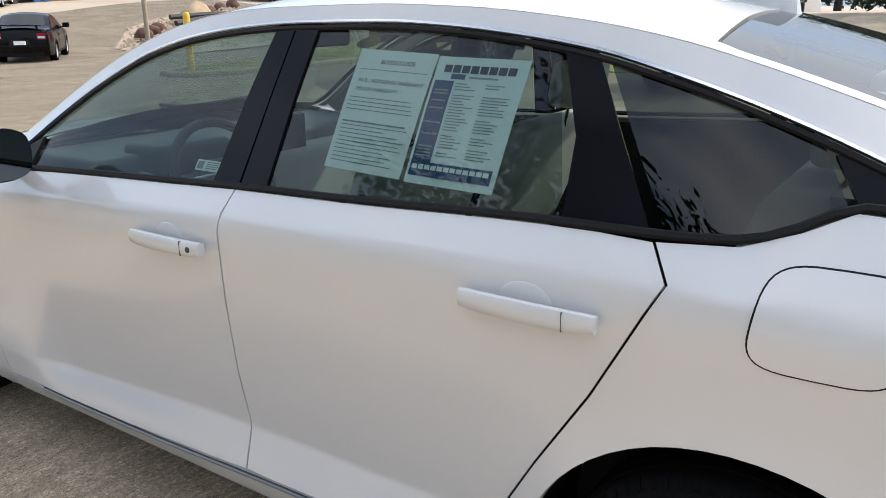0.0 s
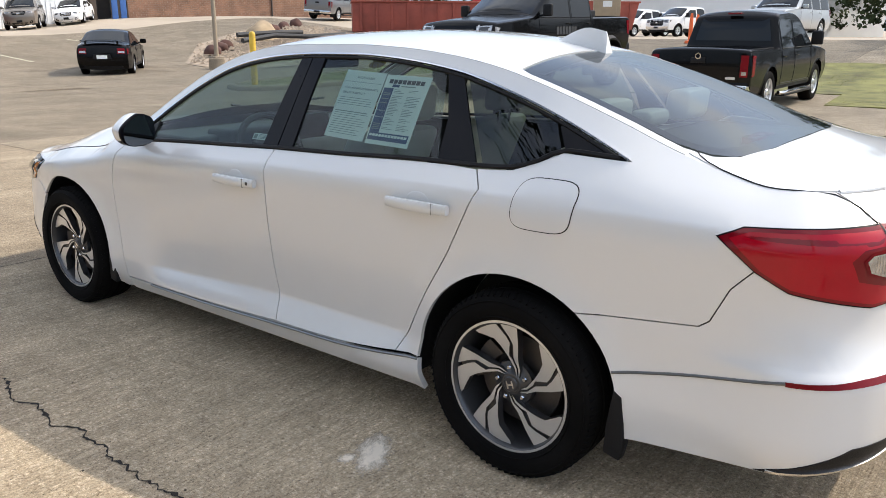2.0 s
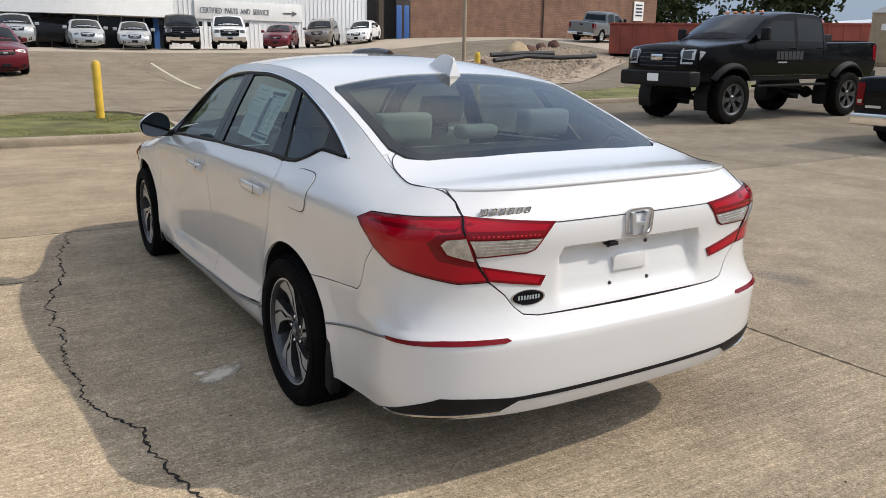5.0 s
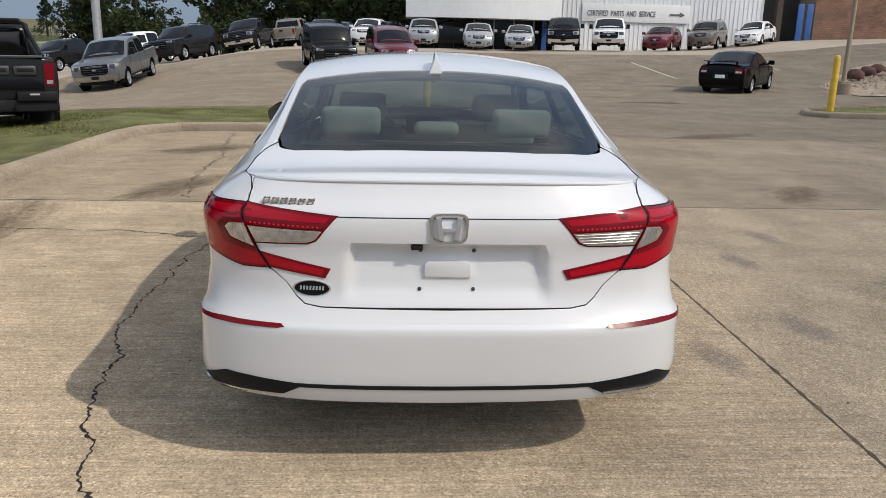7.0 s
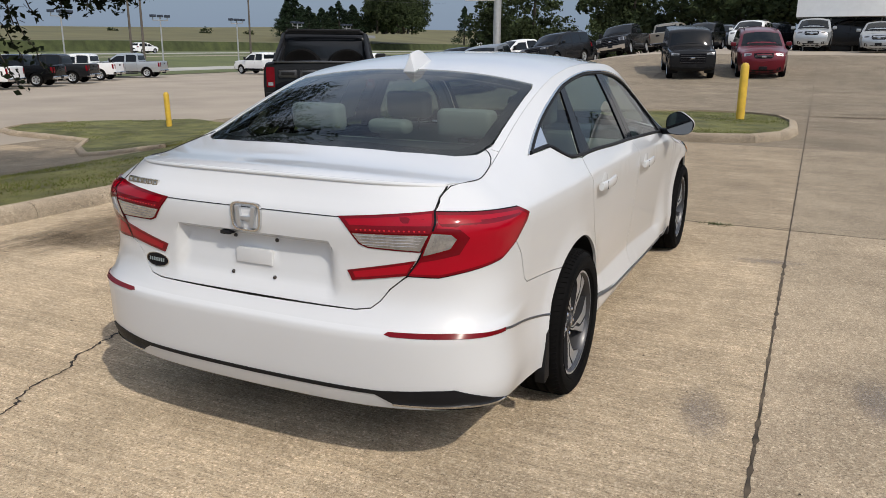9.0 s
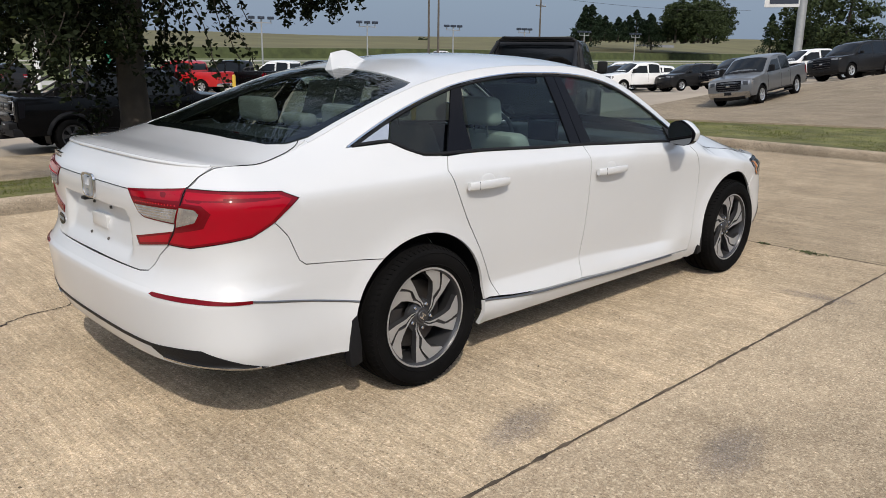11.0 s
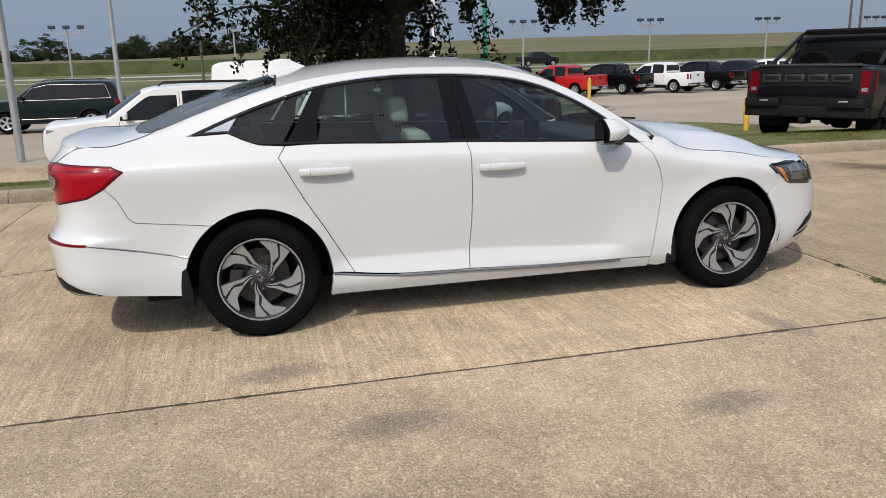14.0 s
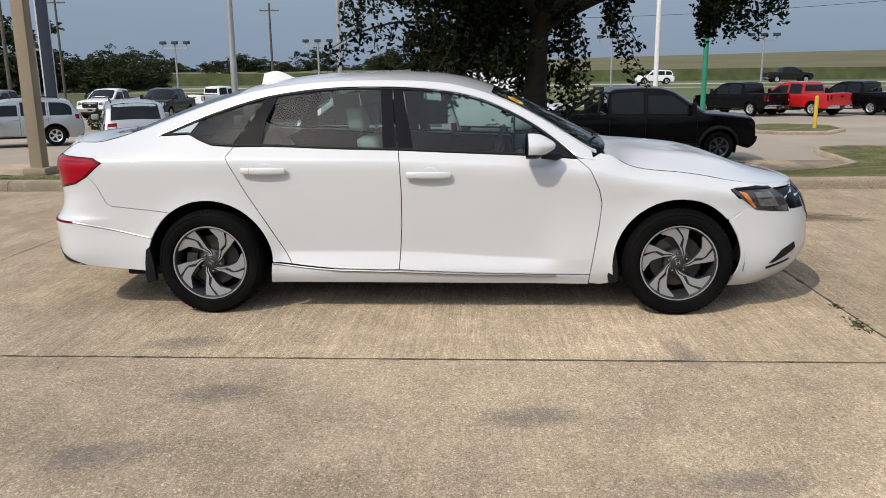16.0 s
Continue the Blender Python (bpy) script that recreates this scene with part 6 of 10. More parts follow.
def joint(p, q, w, zo=-0.012, seed=0):
    rnd = random.Random(seed)
    L = math.hypot(q[0] - p[0], q[1] - p[1])
    n = int(L / 0.05)
    dx, dy = (q[0] - p[0]) / L, (q[1] - p[1]) / L
    bm = bmesh.new()
    prev = None
    for k in range(n + 1):
        x, y = p[0] + dx * L * k / n, p[1] + dy * L * k / n
        ww = w * (rnd.uniform(0.35, 1.2) if rnd.random() < 0.8 else rnd.uniform(1.2, 2.3))
        o = rnd.uniform(-0.002, 0.002)
        a = bm.verts.new((x - dy * (ww + o), y + dx * (ww + o), ground_z(x, y) + zo))
        b = bm.verts.new((x + dy * (ww - o), y - dx * (ww - o), ground_z(x, y) + zo))
        if prev:
            bm.faces.new((prev[0], prev[1], b, a))
        prev = (a, b)
    bmesh.ops.recalc_face_normals(bm, faces=bm.faces)
    return bm


for k, x in enumerate(JX[1:-1]):
    part("joint_filler", joint((x, JY[0]), (x, JY[-1]), 0.008 if abs(x - 1.67) > 0.1 else 0.0068, 0.002 if abs(x - 1.67) < 0.1 else -0.008, k), DIRT, pave)
for k, y in enumerate(JY[1:-1]):
    part("joint_filler", joint((JX[0], y), (JX[-1], y), 0.008, 0.0015 if abs(y - 2.45) < 0.1 else -0.008, 40 + k), DIRT, pave)


def crack(line, w, seed, rough=0.03):
    """A jagged crack along a rough line."""
    rnd = random.Random(seed)
    pts = []
    for a, b in zip(line, line[1:]):
        n = max(2, int(math.hypot(b[0] - a[0], b[1] - a[1]) / 0.016))
        for k in range(n):
            pts.append((a[0] + (b[0] - a[0]) * k / n, a[1] + (b[1] - a[1]) * k / n))
    pts.append(line[-1])
    bm = bmesh.new()
    prev, off = None, 0.0
    for k, (x, y) in enumerate(pts):
        off = 0.90 * off + rnd.uniform(-rough, rough) * 0.42
        a, b = pts[max(0, k - 1)], pts[min(len(pts) - 1, k + 1)]
        L = math.hypot(b[0] - a[0], b[1] - a[1]) or 1
        nx, ny = -(b[1] - a[1]) / L, (b[0] - a[0]) / L
        ww = w * (rnd.uniform(0.3, 1.25) if rnd.random() < 0.9 else rnd.uniform(1.4, 2.4)) * (0.4 + 0.6 * min(1, k / 6, (len(pts) - k) / 6))
        cx, cy = x + nx * off, y + ny * off
        z = ground_z(cx, cy) + 0.003
        p, q = bm.verts.new((cx + nx * ww, cy + ny * ww, z)), bm.verts.new((cx - nx * ww, cy - ny * ww, z))
        if prev:
            bm.faces.new((prev[0], prev[1], q, p))
        prev = (p, q)
    bmesh.ops.recalc_face_normals(bm, faces=bm.faces)
    return bm


tagged(obj("crack", crack([(-1.30, 2.42), (-1.42, 1.90), (-1.55, 1.20), (-1.63, 0.50), (-1.65, 0.10), (-1.67, -0.35), (-1.69, -0.70), (-1.66, -0.95), (-1.61, -1.15), (-1.50, -1.38), (-1.50, -1.62), (-1.48, -1.82), (-1.39, -2.10), (-1.29, -2.30), (-1.24, -2.50), (-1.13, -2.70), (-1.05, -2.82), (-0.99, -3.1), (-1.0, -3.62)], 0.0052, 7, 0.034), CRACK), "long dark jagged crack in the concrete", "crack", kind="structure")
tagged(obj("crack", crack([(-2.95, 8.3), (-2.76, 6.7), (-2.51, 5.4), (-2.47, 4.4), (-2.45, 3.7), (-2.33, 3.0), (-2.27, 2.6)], 0.007, 9, 0.06), CRACK), "thin jagged crack in the concrete", "crack", kind="structure")
tagged(obj("crack", crack([(-1.6, 1.0), (-2.4, 1.25), (-3.3, 1.3), (-4.2, 1.55)], 0.005, 11), CRACK), "thin branching crack in the concrete", "crack", kind="structure")
for k, (x0, y0, x1, y1) in enumerate(((6, 20, 11, 20.6), (9, 26, 15, 26.5), (-2, 19, 5, 19.6), (2, 16, 7.5, 16.2), (5, 31, 5.6, 24))):
    tagged(obj("crack", crack([(x0, y0), (0.5 * (x0 + x1), 0.5 * (y0 + y1) + 0.15), (x1, y1)], 0.02, 20 + k), CRACK), "dark seam across the drive", "crack", kind="structure")


def stain_mat(name, col, strength):
    """A worn stain, or a spot of painted sunlight, that fades out towards its rim."""
    m, nt, b = shader(name)
    b.inputs["Base Color"].default_value, b.inputs["Roughness"].default_value = (*col, 1), 0.9
    tc = nt.nodes.new("ShaderNodeTexCoord")
    ln = nt.nodes.new("ShaderNodeVectorMath")
    ln.operation = "LENGTH"
    nt.links.new(tc.outputs["Object"], ln.inputs[0])
    rim = nt.nodes.new("ShaderNodeMapRange")
    rim.inputs["From Min"].default_value, rim.inputs["From Max"].default_value = 1.0, 0.2
    nt.links.new(ln.outputs["Value"], rim.inputs[0])
    a = nt.nodes.new("ShaderNodeMath")
    a.operation, a.inputs[1].default_value = "MULTIPLY_ADD", 0.42
    nt.links.new(rim.outputs[0], a.inputs[0])
    nt.links.new(noise_tex(nt, 2.6, 9.0, 0.85), a.inputs[2])
    s = nt.nodes.new("ShaderNodeMath")
    s.operation, s.inputs[1].default_value = "MULTIPLY", strength
    edge = nt.nodes.new("ShaderNodeMath")
    edge.operation = "MULTIPLY"
    inner = nt.nodes.new("ShaderNodeMapRange")
    inner.inputs["From Min"].default_value, inner.inputs["From Max"].default_value = 1.0, 0.75
    nt.links.new(ln.outputs["Value"], inner.inputs[0])
    nt.links.new(inner.outputs[0], edge.inputs[0])
    nt.links.new(ramp(nt, a.outputs[0], 0.66, 0.90), edge.inputs[1])
    nt.links.new(edge.outputs[0], s.inputs[0])
    nt.links.new(s.outputs[0], b.inputs["Alpha"])
    return m


# pale colour painted in place of sunlight thrown onto the ground
SUNSPOT = stain_mat("painted sunlight spot", (0.74, 0.65, 0.53), 0.95)
STAIN = stain_mat("grey rubber stain", (0.20, 0.185, 0.185), 0.30)
BROWNPATCH = stain_mat("brown ground patch", (0.17, 0.12, 0.07), 0.6)


def stain(x, y, rx, ry, rot, m, label):
    bm = bmesh.new()
    vs = [bm.verts.new((math.cos(a), math.sin(a), 0)) for a in np.linspace(0, 2 * math.pi, 32, endpoint=False)]
    bm.faces.new(vs)
    ob = obj("stain", bm, m)
    ob.matrix_world = pose(x, y, ground_z(x, y) + 0.004, 0, 0, rot) @ Matrix.Diagonal((rx, ry, 1, 1))
    return tagged(ob, label, "stain", kind="structure")


for x, y, rx, ry, rot in ((1.45, -1.42, 0.16, 0.42, 8), (2.13, -0.98, 0.18, 0.46, 6), (2.35, 0.46, 0.17, 0.40, 5), (2.74, -1.24, 0.19, 0.42, 8), (2.88, 1.20, 0.17, 0.40, 0), (1.55, 1.30, 0.40, 0.15, 10), (3.2, -0.1, 0.3, 0.14, 0)):
    stain(x, y, rx, ry, rot, STAIN, "grey rubber scuff on the concrete")
for x, y, rx, ry, rot in ((-2.5, 3.2, 1.4, 0.5, 70), (-3.2, -0.4, 0.9, 0.5, 10), (4.2, 3.2, 1.0, 0.4, 60), (5.5, 9.0, 1.8, 0.5, 30), (2.9, 15.0, 2.2, 0.5, 5), (7.5, 18.0, 2.5, 0.6, 8), (-2.9, 6.2, 1.2, 0.6, 40), (4.0, -4.0, 0.8, 0.4, 0)):
    stain(x, y, rx, ry, rot, BROWNPATCH, "faint brown stain on the concrete")
# long band that browns the concrete beside the kerb
stain(-3.55, 0.6, 2.9, 0.75, 91, BROWNPATCH, "long brown band on the concrete along the kerb")
# sunlight reflected beside the sedan, painted as two pale ovals
stain(-1.08, -0.98, 0.22, 0.11, 35, SUNSPOT, "small spot of reflected sunlight painted on the concrete")
stain(-1.16, -0.93, 0.06, 0.05, 0, SUNSPOT, "small spot of reflected sunlight painted on the concrete")
# weeds and crumbs in the joints
WEED = mat("low weed leaves", (0.07, 0.085, 0.03), 0.8, vary=0.3, fine=40)
rnd = random.Random(17)


def weed(x, y, n, r):
    verts, faces = [], []
    for k in range(n):
        a, d = rnd.uniform(0, 6.28), r * rnd.random()
        px, py = x + d * math.cos(a) * 1.6, y + d * math.sin(a) * 0.5
        b = rnd.uniform(0, 6.28)
        k0 = len(verts)
        z = ground_z(px, py)
        verts += [(px, py, z), (px + 0.012 * math.cos(b), py + 0.012 * math.sin(b), z + 0.012), (px + 0.03 * math.cos(b + 0.4), py + 0.03 * math.sin(b + 0.4), z + rnd.uniform(0.008, 0.022)), (px + 0.012 * math.cos(b + 0.9), py + 0.012 * math.sin(b + 0.9), z + 0.006)]
        faces.append((k0, k0 + 1, k0 + 2, k0 + 3))
    me = bpy.data.meshes.new("weed")
    me.from_pydata(verts, [], faces)
    me.materials.append(WEED)
    tagged(new("weed", me), "flat dark weed tuft growing in a joint", "weed", kind="stuff")


weed(1.10, 2.40, 60, 0.10)
weed(0.70, 2.43, 20, 0.05)
weed(-1.55, -3.62, 50, 0.12)
verts, faces = [], []
for k in range(150):
    x, y, s = rnd.uniform(-4, 5), rnd.uniform(-4.5, 4), rnd.uniform(0.002, 0.006)
    if abs(x) < 0.95 and abs(y) < 2.6:
        continue
    k0 = len(verts)
    z = ground_z(x, y)
    verts += [(x - s, y - s, z), (x + s, y - s * 0.7, z), (x + s * 0.8, y + s, z), (x - s * 0.7, y + s, z), (x, y, z + s)]
    faces += [(k0, k0 + 1, k0 + 4), (k0 + 1, k0 + 2, k0 + 4), (k0 + 2, k0 + 3, k0 + 4), (k0 + 3, k0, k0 + 4)]
me = bpy.data.meshes.new("grit")
me.from_pydata(verts, [], faces)
me.materials.append(DIRT)
tagged(new("grit", me), "scattered grit and crumbs on the concrete", "grit", kind="stuff")

# ---- parked vehicles ----
VGLASS = mat("dark vehicle glass", (0.008, 0.010, 0.012), 0.05, vary=0.1, spec=0.26)
VPAINT = {}


def vpaint(name):
    cols = {"white": ((0.78, 0.78, 0.77), 0.0), "black": ((0.0032, 0.0032, 0.0036), 0.0), "silver": ((0.42, 0.44, 0.45), 0.5), "grey": ((0.17, 0.175, 0.18), 0.45), "charcoal": ((0.020, 0.0205, 0.022), 0.25), "red": ((0.45, 0.012, 0.014), 0.0), "maroon": ((0.13, 0.008, 0.016), 0.2), "bronze": ((0.19, 0.165, 0.14), 0.4), "tan": ((0.30, 0.27, 0.22), 0.4), "darkgreen": ((0.010, 0.017, 0.019), 0.1), "navy": ((0.02, 0.03, 0.05), 0.3)}
    if name not in VPAINT:
        c, met = cols[name]
        dark = sum(c) < 0.1
        VPAINT[name] = mat(name + " vehicle paint", c, 0.20 if dark else 0.30, met, vary=0.06, scale=1.2, fine=30, coat=0.16 if dark else 0.6, spec=0.10 if dark else 0.3)
    return VPAINT[name]


def loft_sections(rows, caps=True):
    """A skin through rings of points; each ring is half a section from the bottom to the middle of the top, mirrored."""
    bm = bmesh.new()
    rings = []
    for y, half in rows:
        ring = [bm.verts.new((x, y, z)) for x, z in half] + [bm.verts.new((-x, y, z)) for x, z in half[::-1]]
        rings.append(ring)
    n = len(rings[0])
    for a, b in zip(rings, rings[1:]):
        for i in range(n - 1):
            bm.faces.new((a[i], a[i + 1], b[i + 1], b[i]))
    if caps:
        bm.faces.new(rings[0])
        bm.faces.new(rings[-1][::-1])
    bmesh.ops.recalc_face_normals(bm, faces=bm.faces)
    return bm


# length, width, wheel radius, arch radius, front axle, rear axle, belt, clearance, side taper of the cabin;
# then the outline from the nose to the tail, piece by piece, as places along the car and heights
KINDS = {
    "sedan": (4.50, 1.76, 0.315, 0.365, 1.38, -1.22, 0.93, 0.24, 0.34,
              [(2.13, 0.24), (2.24, 0.34), (2.25, 0.52), (2.17, 0.68), (2.06, 0.74)], [(1.62, 0.86), (1.08, 0.945)], [(0.30, 1.36)], [(0.02, 1.415), (-0.35, 1.43), (-0.80, 1.40)], [(-1.52, 1.075)], [(-1.62, 1.05), (-2.10, 1.03)], [(-2.21, 0.97), (-2.25, 0.72), (-2.25, 0.46), (-2.14, 0.26)]),
    "hatch": (4.35, 1.80, 0.315, 0.365, 1.36, -1.26, 0.95, 0.22, 0.32,
              [(2.06, 0.22), (2.16, 0.32), (2.17, 0.54), (2.10, 0.72), (1.98, 0.79)], [(1.60, 0.90), (1.16, 0.99)], [(0.38, 1.38)], [(0.08, 1.45), (-0.45, 1.47), (-1.25, 1.42)], [(-1.88, 1.10)], [(-1.98, 1.02), (-2.06, 0.98)], [(-2.13, 0.90), (-2.17, 0.66), (-2.17, 0.44), (-2.08, 0.26)]),
    "suv": (4.70, 1.90, 0.365, 0.43, 1.44, -1.36, 1.12, 0.30, 0.28,
            [(2.22, 0.30), (2.33, 0.42), (2.35, 0.72), (2.29, 0.95), (2.17, 1.02)], [(1.62, 1.10), (1.12, 1.15)], [(0.42, 1.60)], [(0.14, 1.69), (-0.60, 1.73), (-1.75, 1.68)], [(-1.95, 1.60), (-2.20, 1.18)], [(-2.25, 1.10), (-2.29, 1.02)], [(-2.33, 0.92), (-2.35, 0.70), (-2.35, 0.48), (-2.24, 0.32)]),
    "bigsuv": (5.35, 2.03, 0.40, 0.47, 1.62, -1.50, 1.22, 0.34, 0.24,
               [(2.54, 0.34), (2.66, 0.46), (2.675, 0.80), (2.63, 1.08), (2.52, 1.15)], [(1.90, 1.21), (1.30, 1.25)], [(0.55, 1.80)], [(0.25, 1.90), (-0.60, 1.94), (-2.15, 1.90)], [(-2.36, 1.82), (-2.56, 1.26)], [(-2.59, 1.18), (-2.61, 1.10)], [(-2.65, 1.0), (-2.675, 0.78), (-2.675, 0.52), (-2.56, 0.36)]),
    "pickup": (5.85, 2.02, 0.405, 0.49, 1.93, -1.76, 1.27, 0.44, 0.22,
               [(2.80, 0.42), (2.92, 0.52), (2.925, 0.74), (2.89, 1.04), (2.80, 1.16)], [(2.10, 1.24), (1.55, 1.28)], [(0.72, 1.84)], [(0.42, 1.93), (-0.10, 1.955), (-0.85, 1.93)], [(-1.02, 1.86), (-1.10, 1.31)], [(-1.14, 1.285), (-2.86, 1.305)], [(-2.915, 1.27), (-2.925, 0.90), (-2.925, 0.66), (-2.88, 0.58)]),
    "lifted": (6.25, 2.12, 0.52, 0.66, 2.06, -2.00, 1.72, 0.90, 0.20,
               [(3.02, 0.86), (3.10, 0.94), (3.125, 1.16), (3.10, 1.52), (3.01, 1.61)], [(2.20, 1.69), (1.58, 1.74)], [(0.82, 2.24)], [(0.50, 2.33), (-0.05, 2.36), (-0.80, 2.33)], [(-1.00, 2.26), (-1.08, 1.76)], [(-1.12, 1.72), (-3.05, 1.74)], [(-3.11, 1.70), (-3.125, 1.34), (-3.125, 1.10), (-3.08, 1.02)]),
    "midpickup": (5.22, 1.85, 0.38, 0.46, 1.70, -1.50, 1.12, 0.40, 0.24,
                  [(2.48, 0.38), (2.59, 0.48), (2.61, 0.70), (2.56, 0.92), (2.44, 1.02)], [(1.85, 1.10), (1.32, 1.13)], [(0.62, 1.66)], [(0.34, 1.75), (-0.10, 1.775), (-0.72, 1.75)], [(-0.88, 1.69), (-0.99, 1.16)], [(-1.03, 1.135), (-2.54, 1.15)], [(-2.60, 1.12), (-2.61, 0.80), (-2.61, 0.60), (-2.56, 0.52)]),
    "jeep": (4.30, 1.86, 0.41, 0.48, 1.36, -1.40, 1.16, 0.40, 0.12,
             [(2.05, 0.42), (2.14, 0.50), (2.15, 0.80), (2.13, 1.06), (2.06, 1.11)], [(1.50, 1.15), (0.86, 1.18)], [(0.56, 1.72)], [(0.36, 1.82), (-0.60, 1.85), (-1.85, 1.83)], [(-1.98, 1.76), (-2.06, 1.24)], [(-2.08, 1.16), (-2.09, 1.06)], [(-2.13, 0.95), (-2.15, 0.75), (-2.15, 0.55), (-2.08, 0.44)]),
    "van": (5.95, 2.05, 0.36, 0.43, 1.95, -1.75, 1.20, 0.30, 0.10,
            [(2.84, 0.30), (2.96, 0.42), (2.975, 0.74), (2.90, 0.98), (2.78, 1.06)], [(2.50, 1.16), (2.28, 1.24)], [(1.42, 2.18)], [(1.0, 2.46), (0.0, 2.54), (-2.55, 2.50)], [(-2.86, 2.40), (-2.93, 1.30)], [(-2.94, 1.2), (-2.945, 1.1)], [(-2.955, 1.0), (-2.975, 0.80), (-2.975, 0.50), (-2.88, 0.32)]),
}
SIDE_WINDOWS = {"sedan": ((-1.28, -0.52), (-0.42, 0.86)), "hatch": ((-1.62, -1.22), (-1.14, -0.38), (-0.30, 0.96)), "suv": ((-1.98, -1.22), (-1.10, -0.26), (-0.16, 0.92)), "bigsuv": ((-2.34, -1.34), (-1.22, -0.30), (-0.18, 1.06)),
                "pickup": ((-0.96, -0.10), (0.02, 1.32)), "lifted": ((-0.94, -0.06), (0.06, 1.38)), "midpickup": ((-0.84, -0.10), (0.0, 1.10)), "jeep": ((-1.92, -1.06), (-0.94, -0.22), (-0.12, 0.66)), "van": ((1.02, 2.06),)}
SHAPES = {}


def soften(pts, most=0.10):
    """Rounds the corners of an open outline."""
    out = [Vector(pts[0])]
    for a, b, c in zip(pts, pts[1:], pts[2:]):
        a, b, c = Vector(a), Vector(b), Vector(c)
        d = min(most, 0.45 * (b - a).length, 0.45 * (c - b).length)
        p, q = b + (a - b).normalized() * d, b + (c - b).normalized() * d
        out += [p * (1 - t) ** 2 + b * 2 * t * (1 - t) + q * t * t for t in (0.0, 0.25, 0.5, 0.75, 1.0)]
    return out + [Vector(pts[-1])]


class Form:
    """The outer form of a kind of vehicle: an outline in side view and a width for every place on it."""

    def __init__(self, kind):
        (self.L, self.W, self.R, self.A, self.fa, self.ra, self.belt, self.clr, self.lean), segs = KINDS[kind][:9], KINDS[kind][9:]
        self.hw, self.truck = self.W / 2, kind in ("pickup", "lifted", "midpickup")
        self.boxy = self.truck or kind in ("jeep", "van", "bigsuv")
        self.r = 0.045 if self.boxy else 0.06
        line = soften([p for s in segs for p in s])
        pts = []
        for a, b in zip(line, line[1:]):
            n = max(1, int((b - a).length / 0.11))
            pts += [a + (b - a) * (k / n) for k in range(n)]
        self.pts = pts + [line[-1]]
        self.arc = np.r_[0, np.cumsum([(b - a).length for a, b in zip(self.pts, self.pts[1:])])]
        xy = np.array([tuple(p) for p in self.pts])
        self.xy = xy
        near = lambda p: float(self.arc[int(np.argmin(np.hypot(xy[:, 0] - p[0], xy[:, 1] - p[1])))])
        self.s_hood, self.s_cowl, self.s_roof = near(segs[0][-1]), near(segs[1][-1]), near(segs[2][-1])
        self.s_back, self.s_deck, self.s_tail = near(segs[3][-1]), near(segs[4][-1]), near(segs[5][-1])
        nose, roof = (0.10, 0.05) if self.boxy else (0.15, 0.06)
        ks = [0, self.s_hood, self.s_hood + 0.25, self.s_cowl - 0.1, self.s_cowl + 0.1, self.s_roof, self.s_roof + 0.3, self.s_back, self.s_back + 0.1, self.s_deck, self.s_tail, float(self.arc[-1])]
        back = 0.02 if self.truck else 0.07
        self.crown = lambda s: float(np.interp(s, ks, [nose, nose * 0.8, 0.05, 0.06, 0.14, 0.09, roof, roof, back, back, 0.03 if self.truck else 0.06, 0.03 if self.truck else 0.10]))
        d = np.gradient(xy, axis=0)
        d /= np.linalg.norm(d, axis=1)[:, None]
        self.nrm = np.c_[-d[:, 1], d[:, 0]] * -1
        self.low = {}

    def width(self, y, z):
        t = sstep(self.L / 2 - 0.75, self.L / 2 + 0.05, y) * (0.05 if self.boxy else 0.17) + sstep(-self.L / 2 + 0.6, -self.L / 2 - 0.05, y) * (0.02 if self.truck else 0.05 if self.boxy else 0.10)
        w = self.hw * (1 - t)
        zm = 0.5 * (self.clr + self.belt)
        if z > self.belt - 0.04:
            return w - 0.028 - self.lean * max(0.0, z - self.belt) - 0.25 * max(0.0, min(0.04, z - self.belt + 0.04))
        return w - 0.05 * ((z - zm) / (self.belt - zm)) ** 2 * (1.0 if z < zm else 0.35)

    def side(self, y, z, sg=1):
        return Vector((sg * self.width(y, z), y, z))

    def at(self, s):
        return np.array([np.interp(s, self.arc, self.xy[:, k]) for k in (0, 1)]), np.array([np.interp(s, self.arc, self.nrm[:, k]) for k in (0, 1)])

    def over(self, x, s):
        """A point on the strip that runs over nose, hood, glass, roof and tail."""
        p, n = self.at(s)
        w = self.width(p[0], p[1]) - self.r
        k = min(1.0, abs(x) / w)
        q = p + n * self.crown(s) * (1 - k ** 2.4)
        return Vector((max(-w, min(w, x)), q[0], q[1]))

    def nose_s(self, z):
        m = int(np.searchsorted(self.arc, self.s_hood)) + 1
        return float(np.interp(z, self.xy[:m, 1], self.arc[:m]))

    def tail_s(self, z):
        m = int(np.searchsorted(self.arc, self.s_deck))
        return float(np.interp(-z, -self.xy[m:, 1], self.arc[m:]))

    def top(self, y):
        """Height of the outline over a place along the car."""
        m0, m1 = int(np.searchsorted(self.arc, self.s_hood)), int(np.searchsorted(self.arc, self.s_tail))
        return float(np.interp(-y, -self.xy[m0:m1, 0], self.xy[m0:m1, 1]))


